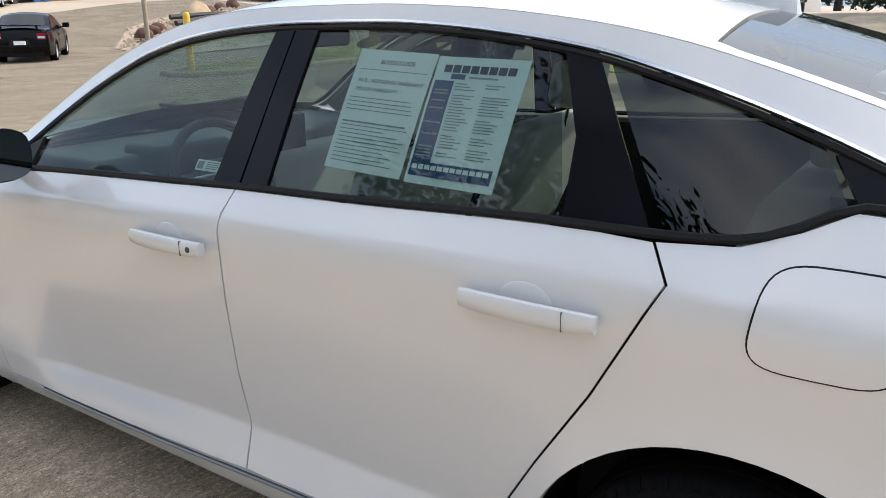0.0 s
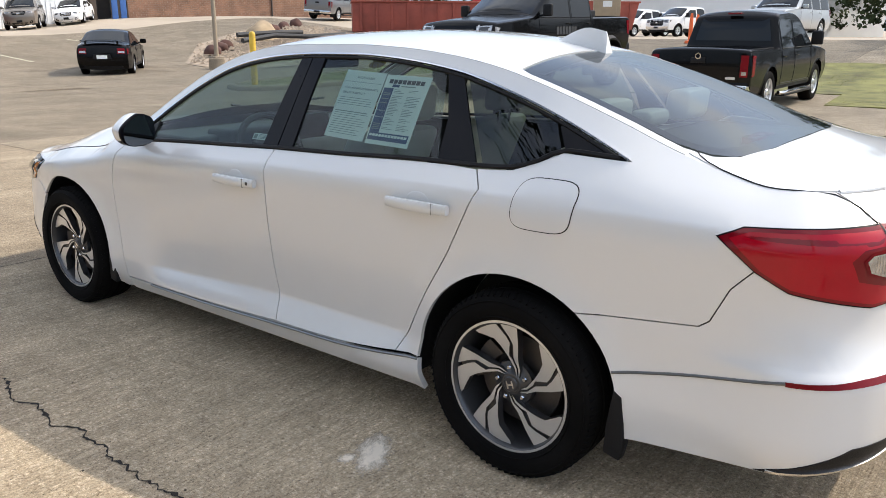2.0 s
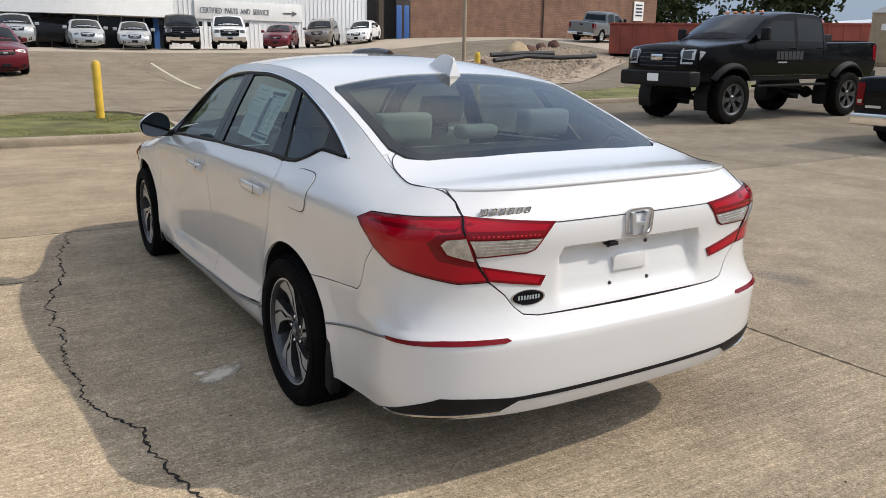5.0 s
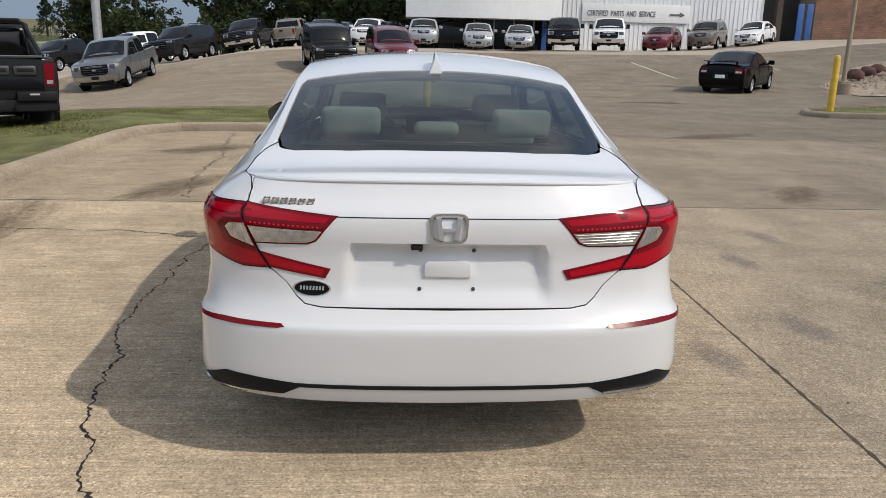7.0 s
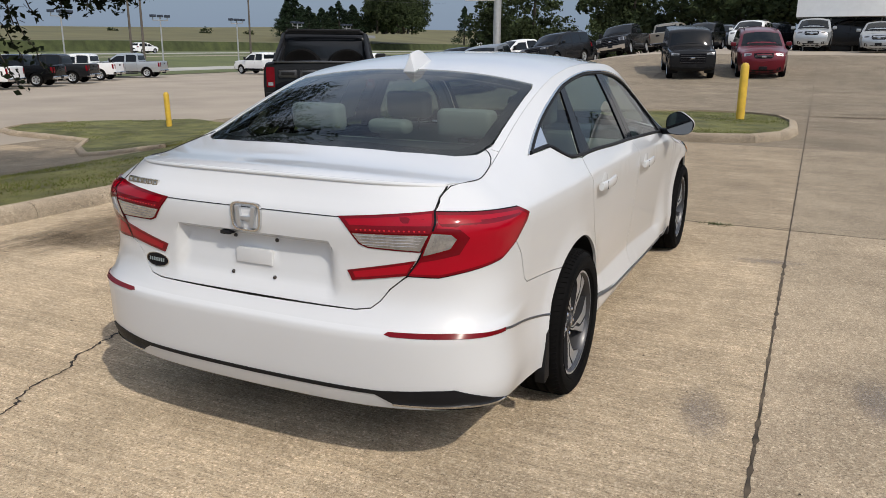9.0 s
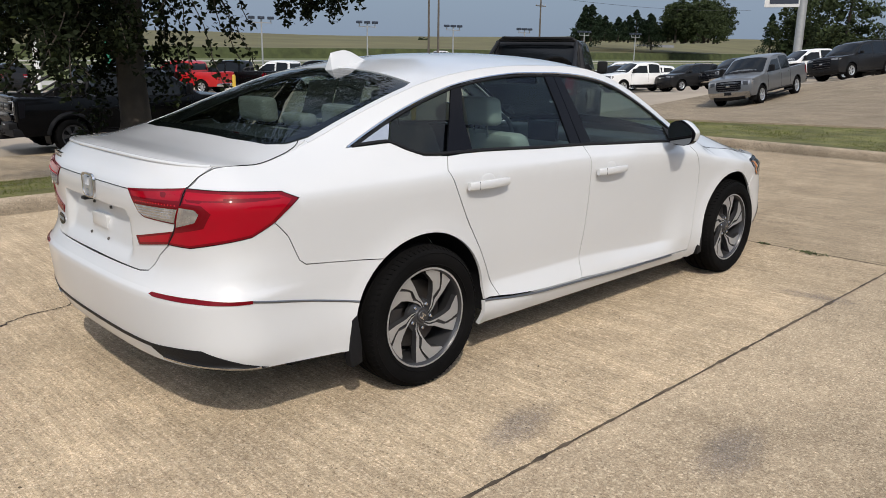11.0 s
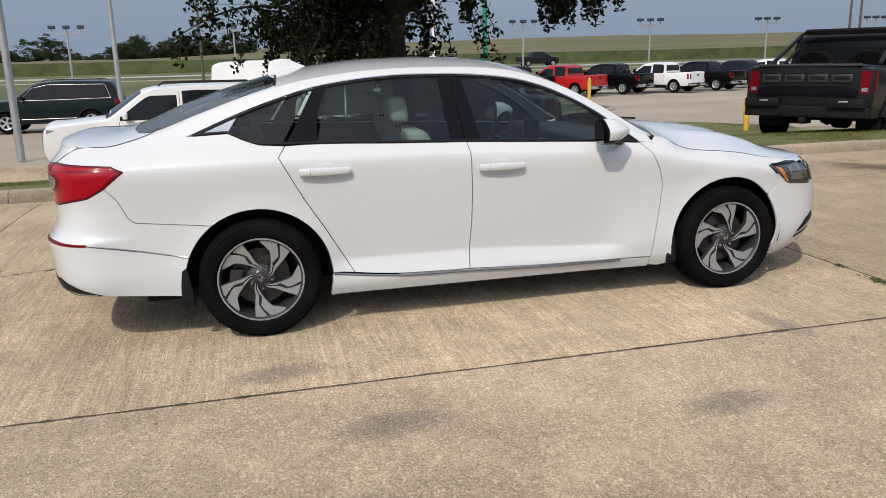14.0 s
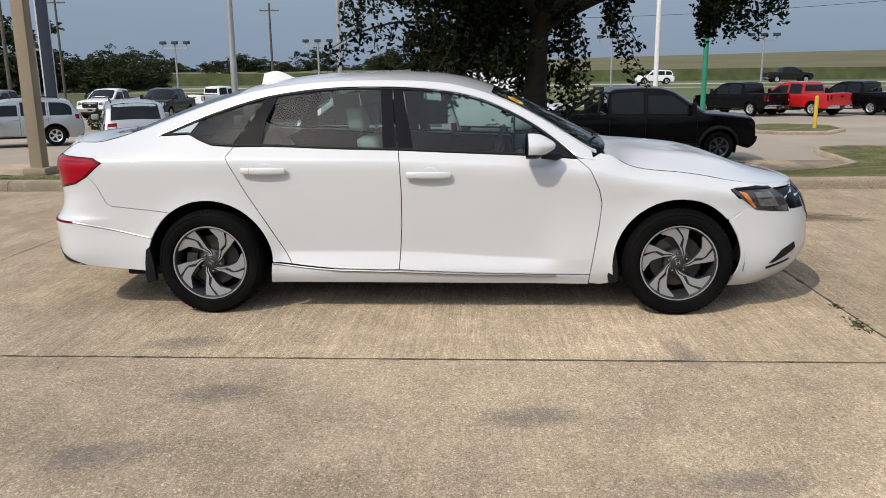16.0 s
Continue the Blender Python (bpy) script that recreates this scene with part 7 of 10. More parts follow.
def vehicle_shape(kind, flares):
    """Builds one vehicle at the origin, its nose towards +y. Painted parts carry the first paint and are painted anew on copies."""
    F = Form(kind)
    P, hw, R, A, belt, clr, r = vpaint("white"), F.hw, F.R, F.A, F.belt, F.clr, F.r
    yf, yr, truck = F.L / 2, -F.L / 2, F.truck
    root = thing(kind, "vehicle", "pickup truck" if truck else "van" if kind == "van" else "car")
    chunky = flares or kind == "lifted"
    # the strip over the top, with rounded shoulders
    cols = [(-1, 0.0), (-1, 0.3), (-1, 1.0)] + [(k, None) for k in (-0.85, -0.6, -0.3, 0.0, 0.3, 0.6, 0.85)] + [(1, 1.0), (1, 0.3), (1, 0.0)]
    bm = bmesh.new()
    rows = []
    bed0, bed1 = F.s_deck + 0.09, F.s_tail - 0.02
    svals = sorted(set([float(a) for a in F.arc] + ([bed0, bed1] if truck else [])))
    for s in svals:
        p, n = F.at(s)
        w = F.width(p[0], p[1])
        row = []
        for k, e in cols:
            if e is None:
                row.append(bm.verts.new(F.over(k * (w - r), s)))
            else:
                q = p - n * r * (1 - e) ** 2
                row.append(bm.verts.new((k * (w - r * e ** 2), q[0], q[1])))
        rows.append((s, row))
    for (s0, a), (s1, b) in zip(rows, rows[1:]):
        for i in range(len(a) - 1):
            if truck and s0 >= bed0 - 1e-6 and s1 <= bed1 + 1e-6 and 2 <= i < len(a) - 3:
                continue
            bm.faces.new((a[i], b[i], b[i + 1], a[i + 1]))
    bmesh.ops.recalc_face_normals(bm, faces=bm.faces)
    part("upper_body", bm, P, root)
    # sides with wheel openings cut out
    edge = [tuple(np.array(p) - n * r) for p, n in zip(F.pts, F.nrm)]
    a0 = math.degrees(math.asin(max(-0.9, min(0.9, (clr - R) / A))))
    def opening(ya):
        return [(ya + A * math.cos(radians(a)), R + A * math.sin(radians(a))) for a in np.linspace(180 - a0, a0, 15)]
    low = [(edge[-1][0] + 0.05, clr)] if edge[-1][0] + 0.05 < F.ra - A - 0.05 else []
    poly = edge + low + opening(F.ra) + opening(F.fa) + ([(edge[0][0] - 0.05, clr)] if edge[0][0] - 0.05 > F.fa + A + 0.05 else [])
    def on(sg):
        return lambda y, z: F.side(y, z, sg)
    for sg in (1, -1):
        part("side_body", panel_mesh(poly, on(sg), 0.16, gap=0, thick=0.03, edge=0.09, creases=(lambda y: belt - 0.02,)), P, root)
        for ya in (F.fa, F.ra):
            bm = bmesh.new()
            prev = None
            for a in np.linspace(-20, 200, 15):
                c, s_ = math.cos(radians(a)), math.sin(radians(a))
                row = [bm.verts.new((sg * x, ya + (A + 0.005) * c, R + (A + 0.005) * s_)) for x in (hw - 0.05, hw - 0.42)]
                row.append(bm.verts.new((sg * (hw - 0.42), ya, R)))
                if prev:
                    bm.faces.new((prev[0], prev[1], row[1], row[0]))
                    bm.faces.new((prev[1], prev[2], row[2], row[1]))
                prev = row
            part("wheel_housing", bm, BLACKPLASTIC, root)
            wid = 0.11 if kind == "lifted" else 0.075 if flares else 0.03
            bm = bmesh.new()
            prev = None
            out = 0.10 if kind == "lifted" else 0.06 if flares else 0.008
            for a in np.linspace(a0 + 1, 179 - a0, 17):
                c, s_ = math.cos(radians(a)), math.sin(radians(a))
                row = []
                for rad, off in ((A - 0.005, -0.03), (A - 0.004, out), (A + 0.35 * wid, out), (A + wid, 0.0)):
                    y, z = ya + rad * c, R + rad * s_
                    row.append(bm.verts.new((sg * (F.width(y, min(z, belt - 0.05)) + off), y, z)))
                if prev:
                    for i in range(3):
                        bm.faces.new((prev[i], prev[i + 1], row[i + 1], row[i]))
                prev = row
            bmesh.ops.recalc_face_normals(bm, faces=bm.faces)
            if chunky or kind in ("suv", "jeep"):
                part("fender_flare", bm, BLACKPLASTIC, root)
            else:
                part("arch_lip", bm, P, root)
            # wheel
            tw = 0.33 if kind == "lifted" else 0.29 if flares else 0.24 if truck else 0.21
            seg = 40 if chunky else 28
            prof = [(R * 0.62, 0.0), (R * 0.66, 0.014), (R * 0.80, 0.024), (R * 0.93, 0.012), (R * 0.985, -0.012), (R, -0.04), (R, -tw + 0.04), (R * 0.97, -tw + 0.01), (R * 0.62, -tw)]
            w = lathe(prof, seg)
            if chunky:
                for k, v in enumerate(w.verts):
                    if math.hypot(v.co.y, v.co.z) > R * 0.95 and (k // len(prof)) % 2:
                        v.co.y *= 0.955
                        v.co.z *= 0.955
            wo = part("wheel", w, RUBBER, root)
            wo.matrix_basis = pose(sg * (hw - (0.0 if chunky else 0.035) + (0.07 if kind == "lifted" else 0.03 if flares else 0.0)), ya, R, 0, 0, 0 if sg > 0 else 180)
            rimm = GUNMETAL if chunky else ALLOY
            part("rim_back", lathe([(0.0, -0.08), (R * 0.60, -0.07)], 20), BLACKPLASTIC, wo)
            part("rim", lathe([(R * 0.54, -0.06), (R * 0.56, -0.01), (R * 0.61, 0.006), (R * 0.655, 0.010)], 28), rimm, wo)
            sp = bmesh.new()
            nsp = 6 if truck else 5
            for k in range(nsp):
                a = 360 / nsp * k
                pl = [polar(R * 0.13, a - 32), polar(R * 0.34, a - 13), polar(R * 0.57, a - 16), polar(R * 0.57, a + 16), polar(R * 0.34, a + 13), polar(R * 0.13, a + 32)]
                v0 = [sp.verts.new((-0.010 - 0.02 * (math.hypot(*p) < R * 0.2), p[0], p[1])) for p in pl]
                v1 = [sp.verts.new((-0.06, p[0] * 1.02, p[1] * 1.02)) for p in pl]
                sp.faces.new(v0)
                for i in range(6):
                    sp.faces.new((v0[i], v1[i], v1[(i + 1) % 6], v0[(i + 1) % 6]))
            bmesh.ops.recalc_face_normals(sp, faces=sp.faces)
            part("spokes", sp, rimm, wo, smooth=False)
            part("hub", lathe([(0.0, 0.0), (R * 0.13, -0.004), (R * 0.17, -0.02), (R * 0.18, -0.05)], 16), rimm, wo)
        # side glass
        for a, b in SIDE_WINDOWS[kind]:
            def head(y):
                return min(F.top(y + 0.05), F.top(y - 0.05), F.top(y)) - (0.10 if kind != "van" else 0.75)
            bot = belt + (0.015 if kind != "van" else 0.12)
            ups = [(y, min(head(y), head(0.5 * (a + b)) + 0.02)) for y in np.linspace(b, a, 12)]
            if ups[-1][1] < bot + 0.02:
                ups = [u for u in ups if u[1] > bot + 0.01]
            pl = [(a, bot), (b, bot)] + [u for u in ups if u[1] > bot + 0.012]
            part("window", panel_mesh(pl, on(sg), 0.2, gap=0.0, thick=0.012, lift=0.004, edge=0.1), VGLASS, root)
            part("window_seal", tube([F.side(y, z, sg) + Vector((sg * 0.005, 0, 0)) for y, z in [(a, bot - 0.008), (0.5 * (a + b), bot - 0.008), (b, bot - 0.008)]], 0.009, 5), BLACKPLASTIC, root)
        # doors
        cuts = [SIDE_WINDOWS[kind][-1][1] + 0.02] + [0.5 * (p[1] + q[0]) for p, q in zip(SIDE_WINDOWS[kind], SIDE_WINDOWS[kind][1:])][-2:] + ([SIDE_WINDOWS[kind][0][0] - 0.04] if truck else [])
        for y in cuts:
            zt = belt - 0.01 if y == cuts[0] else F.top(y) - 0.12
            part("door_gap", tube([F.side(y, z, sg) for z in np.linspace(clr + 0.10, zt, 8)], 0.005, 4), BLACKPLASTIC, root)
        if kind != "van":
            part("door_gap", tube([F.side(y, clr + 0.10, sg) for y in np.linspace(max(F.ra + A, cuts[-1]) + 0.03, cuts[0], 6)], 0.005, 4), BLACKPLASTIC, root)
        for y in [c for c in (cuts[1:3] if len(cuts) > 1 else cuts)]:
            part("door_handle", box(sg * F.width(y, belt - 0.13) - 0.018, sg * F.width(y, belt - 0.13) + 0.018, y + 0.04, y + 0.22, belt - 0.15, belt - 0.115, 0.010), P, root)
        part("rocker", panel_mesh([(F.ra + A + 0.03, clr), (F.fa - A - 0.03, clr), (F.fa - A - 0.03, clr + 0.07), (F.ra + A + 0.03, clr + 0.07)], on(sg), 0.2, gap=0, thick=0.04, lift=0.008, edge=0.2), BLACKPLASTIC, root)
        if truck:
            part("running_board", box(sg * (hw - 0.02) - 0.09, sg * (hw - 0.02) + 0.09, F.ra + A + 0.25, F.fa - A - 0.10, clr - 0.14, clr - 0.09, 0.02), BLACKPLASTIC, root)
        ym = SIDE_WINDOWS[kind][-1][1] - 0.16
        wm_ = F.width(ym, belt + 0.05)
        mh = 0.27 if truck else 0.16
        part("door_mirror", box(min(sg * (wm_ + 0.05), sg * (wm_ + 0.27)), max(sg * (wm_ + 0.05), sg * (wm_ + 0.27)), ym - 0.02, ym + 0.09, belt + 0.03, belt + 0.03 + mh, 0.045, 3), BLACKPLASTIC if truck or kind in ("van", "jeep") else P, root)
        part("mirror_arm", box(min(sg * (wm_ - 0.03), sg * (wm_ + 0.10)), max(sg * (wm_ - 0.03), sg * (wm_ + 0.10)), ym + 0.01, ym + 0.06, belt + 0.03, belt + 0.075, 0.012), BLACKPLASTIC, root)
        # lamps
        hz1 = F.at(F.s_hood)[0][1] - (0.045 if truck else 0.03)
        hz0 = hz1 - (0.22 if truck else 0.11)
        we = F.width(yf, hz0) - r
        lamp = [(sg * we * q, z) for q, z in ((0.64, hz0 + 0.03), (0.98, hz0 + 0.01), (0.98, hz1), (0.60, hz1 - 0.04))]
        nose = lambda x, z: F.over(x, F.nose_s(z))
        hl = part("headlamp", panel_mesh(lamp, nose, 0.06, gap=0, thick=0.012, lift=0.006, edge=0.05), CLEARLENS, root, "clear headlamp")
        part("lamp_core", panel_mesh([(sg * we * q, z) for q, z in ((0.68, hz0 + 0.042), (0.90, hz0 + 0.03), (0.90, hz1 - 0.03), (0.66, hz1 - 0.05))], nose, 0.06, gap=0, thick=0.004, lift=0.012, edge=0.06), GUNMETAL, hl, "dark lamp reflector")
        yl = F.at(F.nose_s(0.5 * (hz0 + hz1)))[0][0]
        part("lamp_side", panel_mesh([(yl - 0.22, hz1 - 0.045), (yl - 0.05, hz0), (yl - 0.05, hz1 - 0.02)], on(sg), 0.1, gap=0, thick=0.012, lift=0.005, edge=0.08), CLEARLENS, hl)
        if truck or kind == "van":
            tz0, tz1, tq = belt - 0.42, belt - 0.06, 0.84
        else:
            tz1 = belt - 0.02 if kind not in ("suv", "bigsuv", "jeep") else belt + 0.02
            tz0, tq = tz1 - (0.18 if kind not in ("bigsuv",) else 0.30), 0.66
        wt = F.width(yr, tz0) - r
        tail = lambda x, z: F.over(x, F.tail_s(z))
        tl = part("tail_lamp", panel_mesh([(sg * wt * tq, tz0), (sg * wt * 0.99, tz0), (sg * wt * 0.99, tz1), (sg * wt * tq, tz1)], tail, 0.06, gap=0, thick=0.012, lift=0.007, edge=0.06), DARKRED, root, "red tail lamp")
        part("lamp_cell", panel_mesh([(sg * wt * (tq + 0.03), tz0 + 0.03), (sg * wt * 0.96, tz0 + 0.03), (sg * wt * 0.96, tz0 + 0.09), (sg * wt * (tq + 0.03), tz0 + 0.09)], tail, 0.06, gap=0, thick=0.004, lift=0.011, edge=0.06), CLEARLENS, tl, "clear reversing lens")
        yt = F.at(F.tail_s(0.5 * (tz0 + tz1)))[0][0]
        part("lamp_side", panel_mesh([(yt + 0.04, tz0), (yt + 0.16, tz0 + 0.02), (yt + 0.20, tz1 - 0.01), (yt + 0.06, tz1)], on(sg), 0.1, gap=0, thick=0.012, lift=0.005, edge=0.08), DARKRED, tl)
    # windshield and rear glass
    def band(nm, s0, s1, k0, k1, inn=0.06):
        y0, y1 = F.at(s0)[0], F.at(s1)[0]
        w0, w1 = F.width(*y0) - r - inn, F.width(*y1) - r - inn
        pl = [(-w0, s0), (0, s0 + k0), (w0, s0), (w1, s1), (0, s1 + k1), (-w1, s1)]
        part(nm, panel_mesh(pl, F.over, 0.16, gap=0, thick=0.010, lift=0.005, edge=0.10), VGLASS, root)
    band("windshield", F.s_cowl + 0.05, F.s_roof - 0.02, -0.03, 0.02)
    part("cowl", panel_mesh([(-hw * 0.80, F.s_cowl - 0.05), (0, F.s_cowl - 0.10), (hw * 0.80, F.s_cowl - 0.05), (hw * 0.82, F.s_cowl + 0.04), (-hw * 0.82, F.s_cowl + 0.04)], F.over, 0.2, gap=0, thick=0.004, lift=0.003, edge=0.2), BLACKPLASTIC, root)
    if kind != "van":
        band("rear_window", F.s_back + 0.10, F.s_deck - (0.10 if truck else 0.05), 0.0, 0.0, 0.10 if truck else 0.08)
    # nose
    nose = lambda x, z: F.over(x, F.nose_s(z))
    tail = lambda x, z: F.over(x, F.tail_s(z))
    top = F.at(F.s_hood)[0][1]
    gz1, gz0 = top - (0.06 if F.boxy else 0.05), clr + (0.27 if F.boxy else 0.20)
    we = F.width(yf, gz0) - r
    gw = we * (0.60 if F.boxy else 0.50)
    if not F.boxy:
        gz0 = gz1 - 0.17
    gr = part("grille", panel_mesh([(-gw, gz1 - 0.02), (gw, gz1 - 0.02), (gw * 0.98, gz0 + 0.06), (gw * 0.80, gz0), (-gw * 0.80, gz0), (-gw * 0.98, gz0 + 0.06)], nose, 0.12, gap=0, thick=0.01, lift=0.006, edge=0.1), BLACKGLOSS, root, "black grille")
    for k in range(4):
        z = gz0 + 0.05 + (gz1 - gz0 - 0.12) * k / 3
        part("grille_slat", tube([nose(x, z) + Vector((0, 0.012, 0)) for x in np.linspace(-gw * 0.93, gw * 0.93, 9)], 0.011, 5), GUNMETAL if k != 2 else SATINCHROME, gr)
    part("grille_badge", box(-0.09, 0.09, yf - 0.02 + F.crown(0.5) * 0.9, yf + 0.035 + F.crown(0.5) * 0.9, 0.5 * (gz0 + gz1) - 0.03, 0.5 * (gz0 + gz1) + 0.05, 0.02), CHROME, gr)
    bump = clr + (0.24 if F.boxy else 0.16)
    lowm = BLACKPLASTIC
    fbp = [(-we * 0.99, clr + 0.0), (we * 0.99, clr + 0.0), (we * 0.99, bump), (gw * 0.9, bump - 0.02), (-gw * 0.9, bump - 0.02), (-we * 0.99, bump)]
    if truck:
        part("front_bumper", panel_mesh(fbp, nose, 0.12, gap=0, thick=0.05, lift=0.05, edge=0.1), BLACKPLASTIC if chunky else CHROME, root)
        part("air_dam", panel_mesh([(-we * 0.75, clr - 0.02), (we * 0.75, clr - 0.02), (we * 0.75, clr + 0.08), (-we * 0.75, clr + 0.08)], nose, 0.12, gap=0, thick=0.05, lift=0.055, edge=0.15), BLACKPLASTIC, root)
    else:
        part("lower_intake", panel_mesh([(-we * 0.62, clr + 0.03), (we * 0.62, clr + 0.03), (we * 0.55, clr + 0.13), (-we * 0.55, clr + 0.13)], nose, 0.12, gap=0, thick=0.01, lift=0.005, edge=0.1), lowm, root)
        for sg in (1, -1):
            part("fog_recess", panel_mesh([(sg * we * 0.70, clr + 0.08), (sg * we * 0.93, clr + 0.08), (sg * we * 0.93, clr + 0.20), (sg * we * 0.74, clr + 0.17)], nose, 0.08, gap=0, thick=0.008, lift=0.005, edge=0.06), lowm, root)
    part("number_plate", box(-0.15, 0.15, yf + F.crown(0.4) - 0.02, yf + F.crown(0.4) + (0.075 if truck else 0.02), clr + 0.10, clr + 0.22, 0.004), BLACKPLASTIC, root)
    # tail
    wt = F.width(yr, clr + 0.3) - r
    if truck:
        part("tailgate", panel_mesh([(-wt * 0.82, F.at(float(F.arc[-1]))[0][1] + 0.02), (wt * 0.82, F.at(float(F.arc[-1]))[0][1] + 0.02), (wt * 0.82, belt + 0.0), (-wt * 0.82, belt + 0.0)], tail, 0.2, gap=0.004, thick=0.02, lift=0.012, edge=0.12), P, root)
        part("tailgate_latch", box(-0.13, 0.13, yr - 0.055, yr - 0.02, belt - 0.20, belt - 0.10, 0.012), BLACKPLASTIC, root)
        zb = F.at(float(F.arc[-1]))[0][1]
        part("rear_bumper", box(-hw * 0.95, hw * 0.95, yr - 0.10, yr + 0.14, zb - 0.14, zb + 0.05, 0.035, 3), BLACKPLASTIC if chunky else CHROME, root, "step bumper")
        part("plate_recess", box(-0.22, 0.22, yr - 0.108, yr - 0.05, zb - 0.11, zb + 0.035, 0.015), BLACKPLASTIC, root)
        part("tow_hitch", box(-0.05, 0.05, yr - 0.12, yr + 0.2, zb - 0.25, zb - 0.14, 0.01), BLACKPLASTIC, root)
        # open bed
        y0, y1 = F.at(F.s_tail)[0][0] + 0.06, F.at(F.s_deck)[0][0] - 0.08
        zt, zf = F.at(0.5 * (F.s_deck + F.s_tail))[0][1], F.at(float(F.arc[-1]))[0][1] + 0.22
        wi = F.width(0.5 * (y0 + y1), zt) - 0.10
        bm = bmesh.new()
        add_box(bm, -wi, wi, y0, y1, zf - 0.03, zf)
        for sg in (1, -1):
            add_box(bm, sg * wi - 0.02, sg * wi + 0.02, y0, y1, zf, zt + 0.012)
        add_box(bm, -wi, wi, y0 - 0.03, y0 + 0.01, zf, zt + 0.012)
        add_box(bm, -wi, wi, y1 - 0.01, y1 + 0.03, zf, zt + 0.012)
        part("bed_liner", bm, BLACKPLASTIC, root, smooth=False)
    else:
        zp = 0.5 * (belt + clr) + 0.06
        part("plate_recess", panel_mesh([(-0.30, zp - 0.08), (0.30, zp - 0.08), (0.26, zp + 0.08), (-0.26, zp + 0.08)], tail, 0.12, gap=0, thick=0.004, lift=0.003, edge=0.1), BLACKPLASTIC, root)
        part("rear_bumper", panel_mesh([(-wt * 0.9, clr + 0.02), (wt * 0.9, clr + 0.02), (wt * 0.8, clr + 0.13), (-wt * 0.8, clr + 0.13)], tail, 0.12, gap=0, thick=0.01, lift=0.012, edge=0.1), BLACKPLASTIC, root, "black lower bumper")
        part("hatch_gap", tube([tail(x, clr + 0.30) for x in np.linspace(-wt * 0.85, wt * 0.85, 9)], 0.005, 4), BLACKPLASTIC, root)
    part("underbody", box(-hw * 0.66, hw * 0.66, yr + 0.25, yf - 0.35, clr - 0.02, clr + 0.14), BLACKPLASTIC, root)
    for ya in (F.fa, F.ra):
        part("axle", tube([(-hw + 0.2, ya, R), (0, ya, R - 0.01), (hw - 0.2, ya, R)], 0.06 if truck else 0.03, 8), BLACKPLASTIC, root)
    if truck:
        part("differential", lathe([(0.0, -0.14), (0.11, -0.10), (0.15, 0.0), (0.11, 0.10), (0.0, 0.14)], 14), BLACKPLASTIC, root).matrix_basis = pose(0.0, F.ra, R)
    if kind in ("suv", "bigsuv"):
        zr_ = F.at(0.5 * (F.s_roof + F.s_back))[0][1]
        y0, y1 = F.at(F.s_back)[0][0] + 0.15, F.at(F.s_roof)[0][0] - 0.35
        for sg in (1, -1):
            xr_ = sg * (F.width(0, zr_) - 0.12)
            part("roof_rail", tube([(xr_, y0, zr_ + 0.0), (xr_, y0 + 0.12, zr_ + 0.06), (xr_, y1 - 0.12, zr_ + 0.075), (xr_, y1, zr_ + 0.01)], 0.018, 6), BLACKPLASTIC, root)
    return root


def vehicle(kind, colour, name, label, x, y, heading, group="", z=None, flares=False):
    """A parked vehicle; heading: degrees by which its nose is turned from north to west."""
    gz = ground_z(x, y) if z is None else z
    m = pose(x, y, gz, 0, 0, heading)
    d = 1.5
    c, s = math.cos(radians(heading)), math.sin(radians(heading))
    slope_f = (ground_z(x - s * d, y + c * d) - ground_z(x + s * d, y - c * d)) / (2 * d)
    slope_s = (ground_z(x + c * 0.8, y + s * 0.8) - ground_z(x - c * 0.8, y - s * 0.8)) / 1.6
    m = m @ pose(0, 0, 0, math.degrees(math.atan(slope_f)), -math.degrees(math.atan(slope_s)), 0)
    key = (kind, flares)
    if key in SHAPES:
        ob = copy_thing(SHAPES[key], m)
    else:
        ob = SHAPES[key] = vehicle_shape(kind, flares)
        ob.matrix_world = m
    ob.name = name
    plain = vpaint("white")
    for ch in ob.children_recursive:
        if ch.data and ch.data.materials[0] == plain:
            ch.material_slots[0].link = "OBJECT"
            ch.material_slots[0].material = vpaint(colour)
    if group:
        tagged(ob, label, ob["category"], group)
    return tagged(ob, label, ob["category"])


# the dark pickup with a light bar across the lawn, its tail to the sedan
rap = vehicle("pickup", "charcoal", "pickup_truck", "charcoal off-road pickup with wide flares and chunky tyres", -8.25, 10.62, 30.5, flares=True)
rap.matrix_world = pose(-8.25, 10.62, -0.27, -2.0, 0, 30.5)
L2 = KINDS["pickup"][0] / 2
for k in range(4):
    x0 = -0.72 + 0.365 * k
    letter = part("tailgate_bar", box(x0, x0 + 0.32, -L2 - 0.062, -L2 - 0.03, 1.02, 1.17, 0.03), GUNMETAL, rap, "raised dark tailgate bar")
    part("bar_inset", box(x0 + 0.045, x0 + 0.275, -L2 - 0.064, -L2 - 0.05, 1.065, 1.125, 0.004), BLACKPLASTIC, letter)
part("tailgate_step", prism([(-0.78, 0.80), (0.78, 0.80), (0.78, 0.90), (0.60, 0.965), (-0.60, 0.965), (-0.78, 0.90)], -L2 - 0.060, -L2 - 0.03, "y", 0.01), BLACKGLOSS, rap)
part("top_lip", box(-0.80, 0.80, -L2 - 0.045, -L2 + 0.03, 1.285, 1.325, 0.012), GUNMETAL, rap)
part("roll_bar", tube([(-0.86, -1.30, 1.28), (-0.78, -1.20, 1.88), (-0.72, -1.18, 1.92), (0.72, -1.18, 1.92), (0.78, -1.20, 1.88), (0.86, -1.30, 1.28)], 0.042, 8), BLACKPLASTIC, rap)
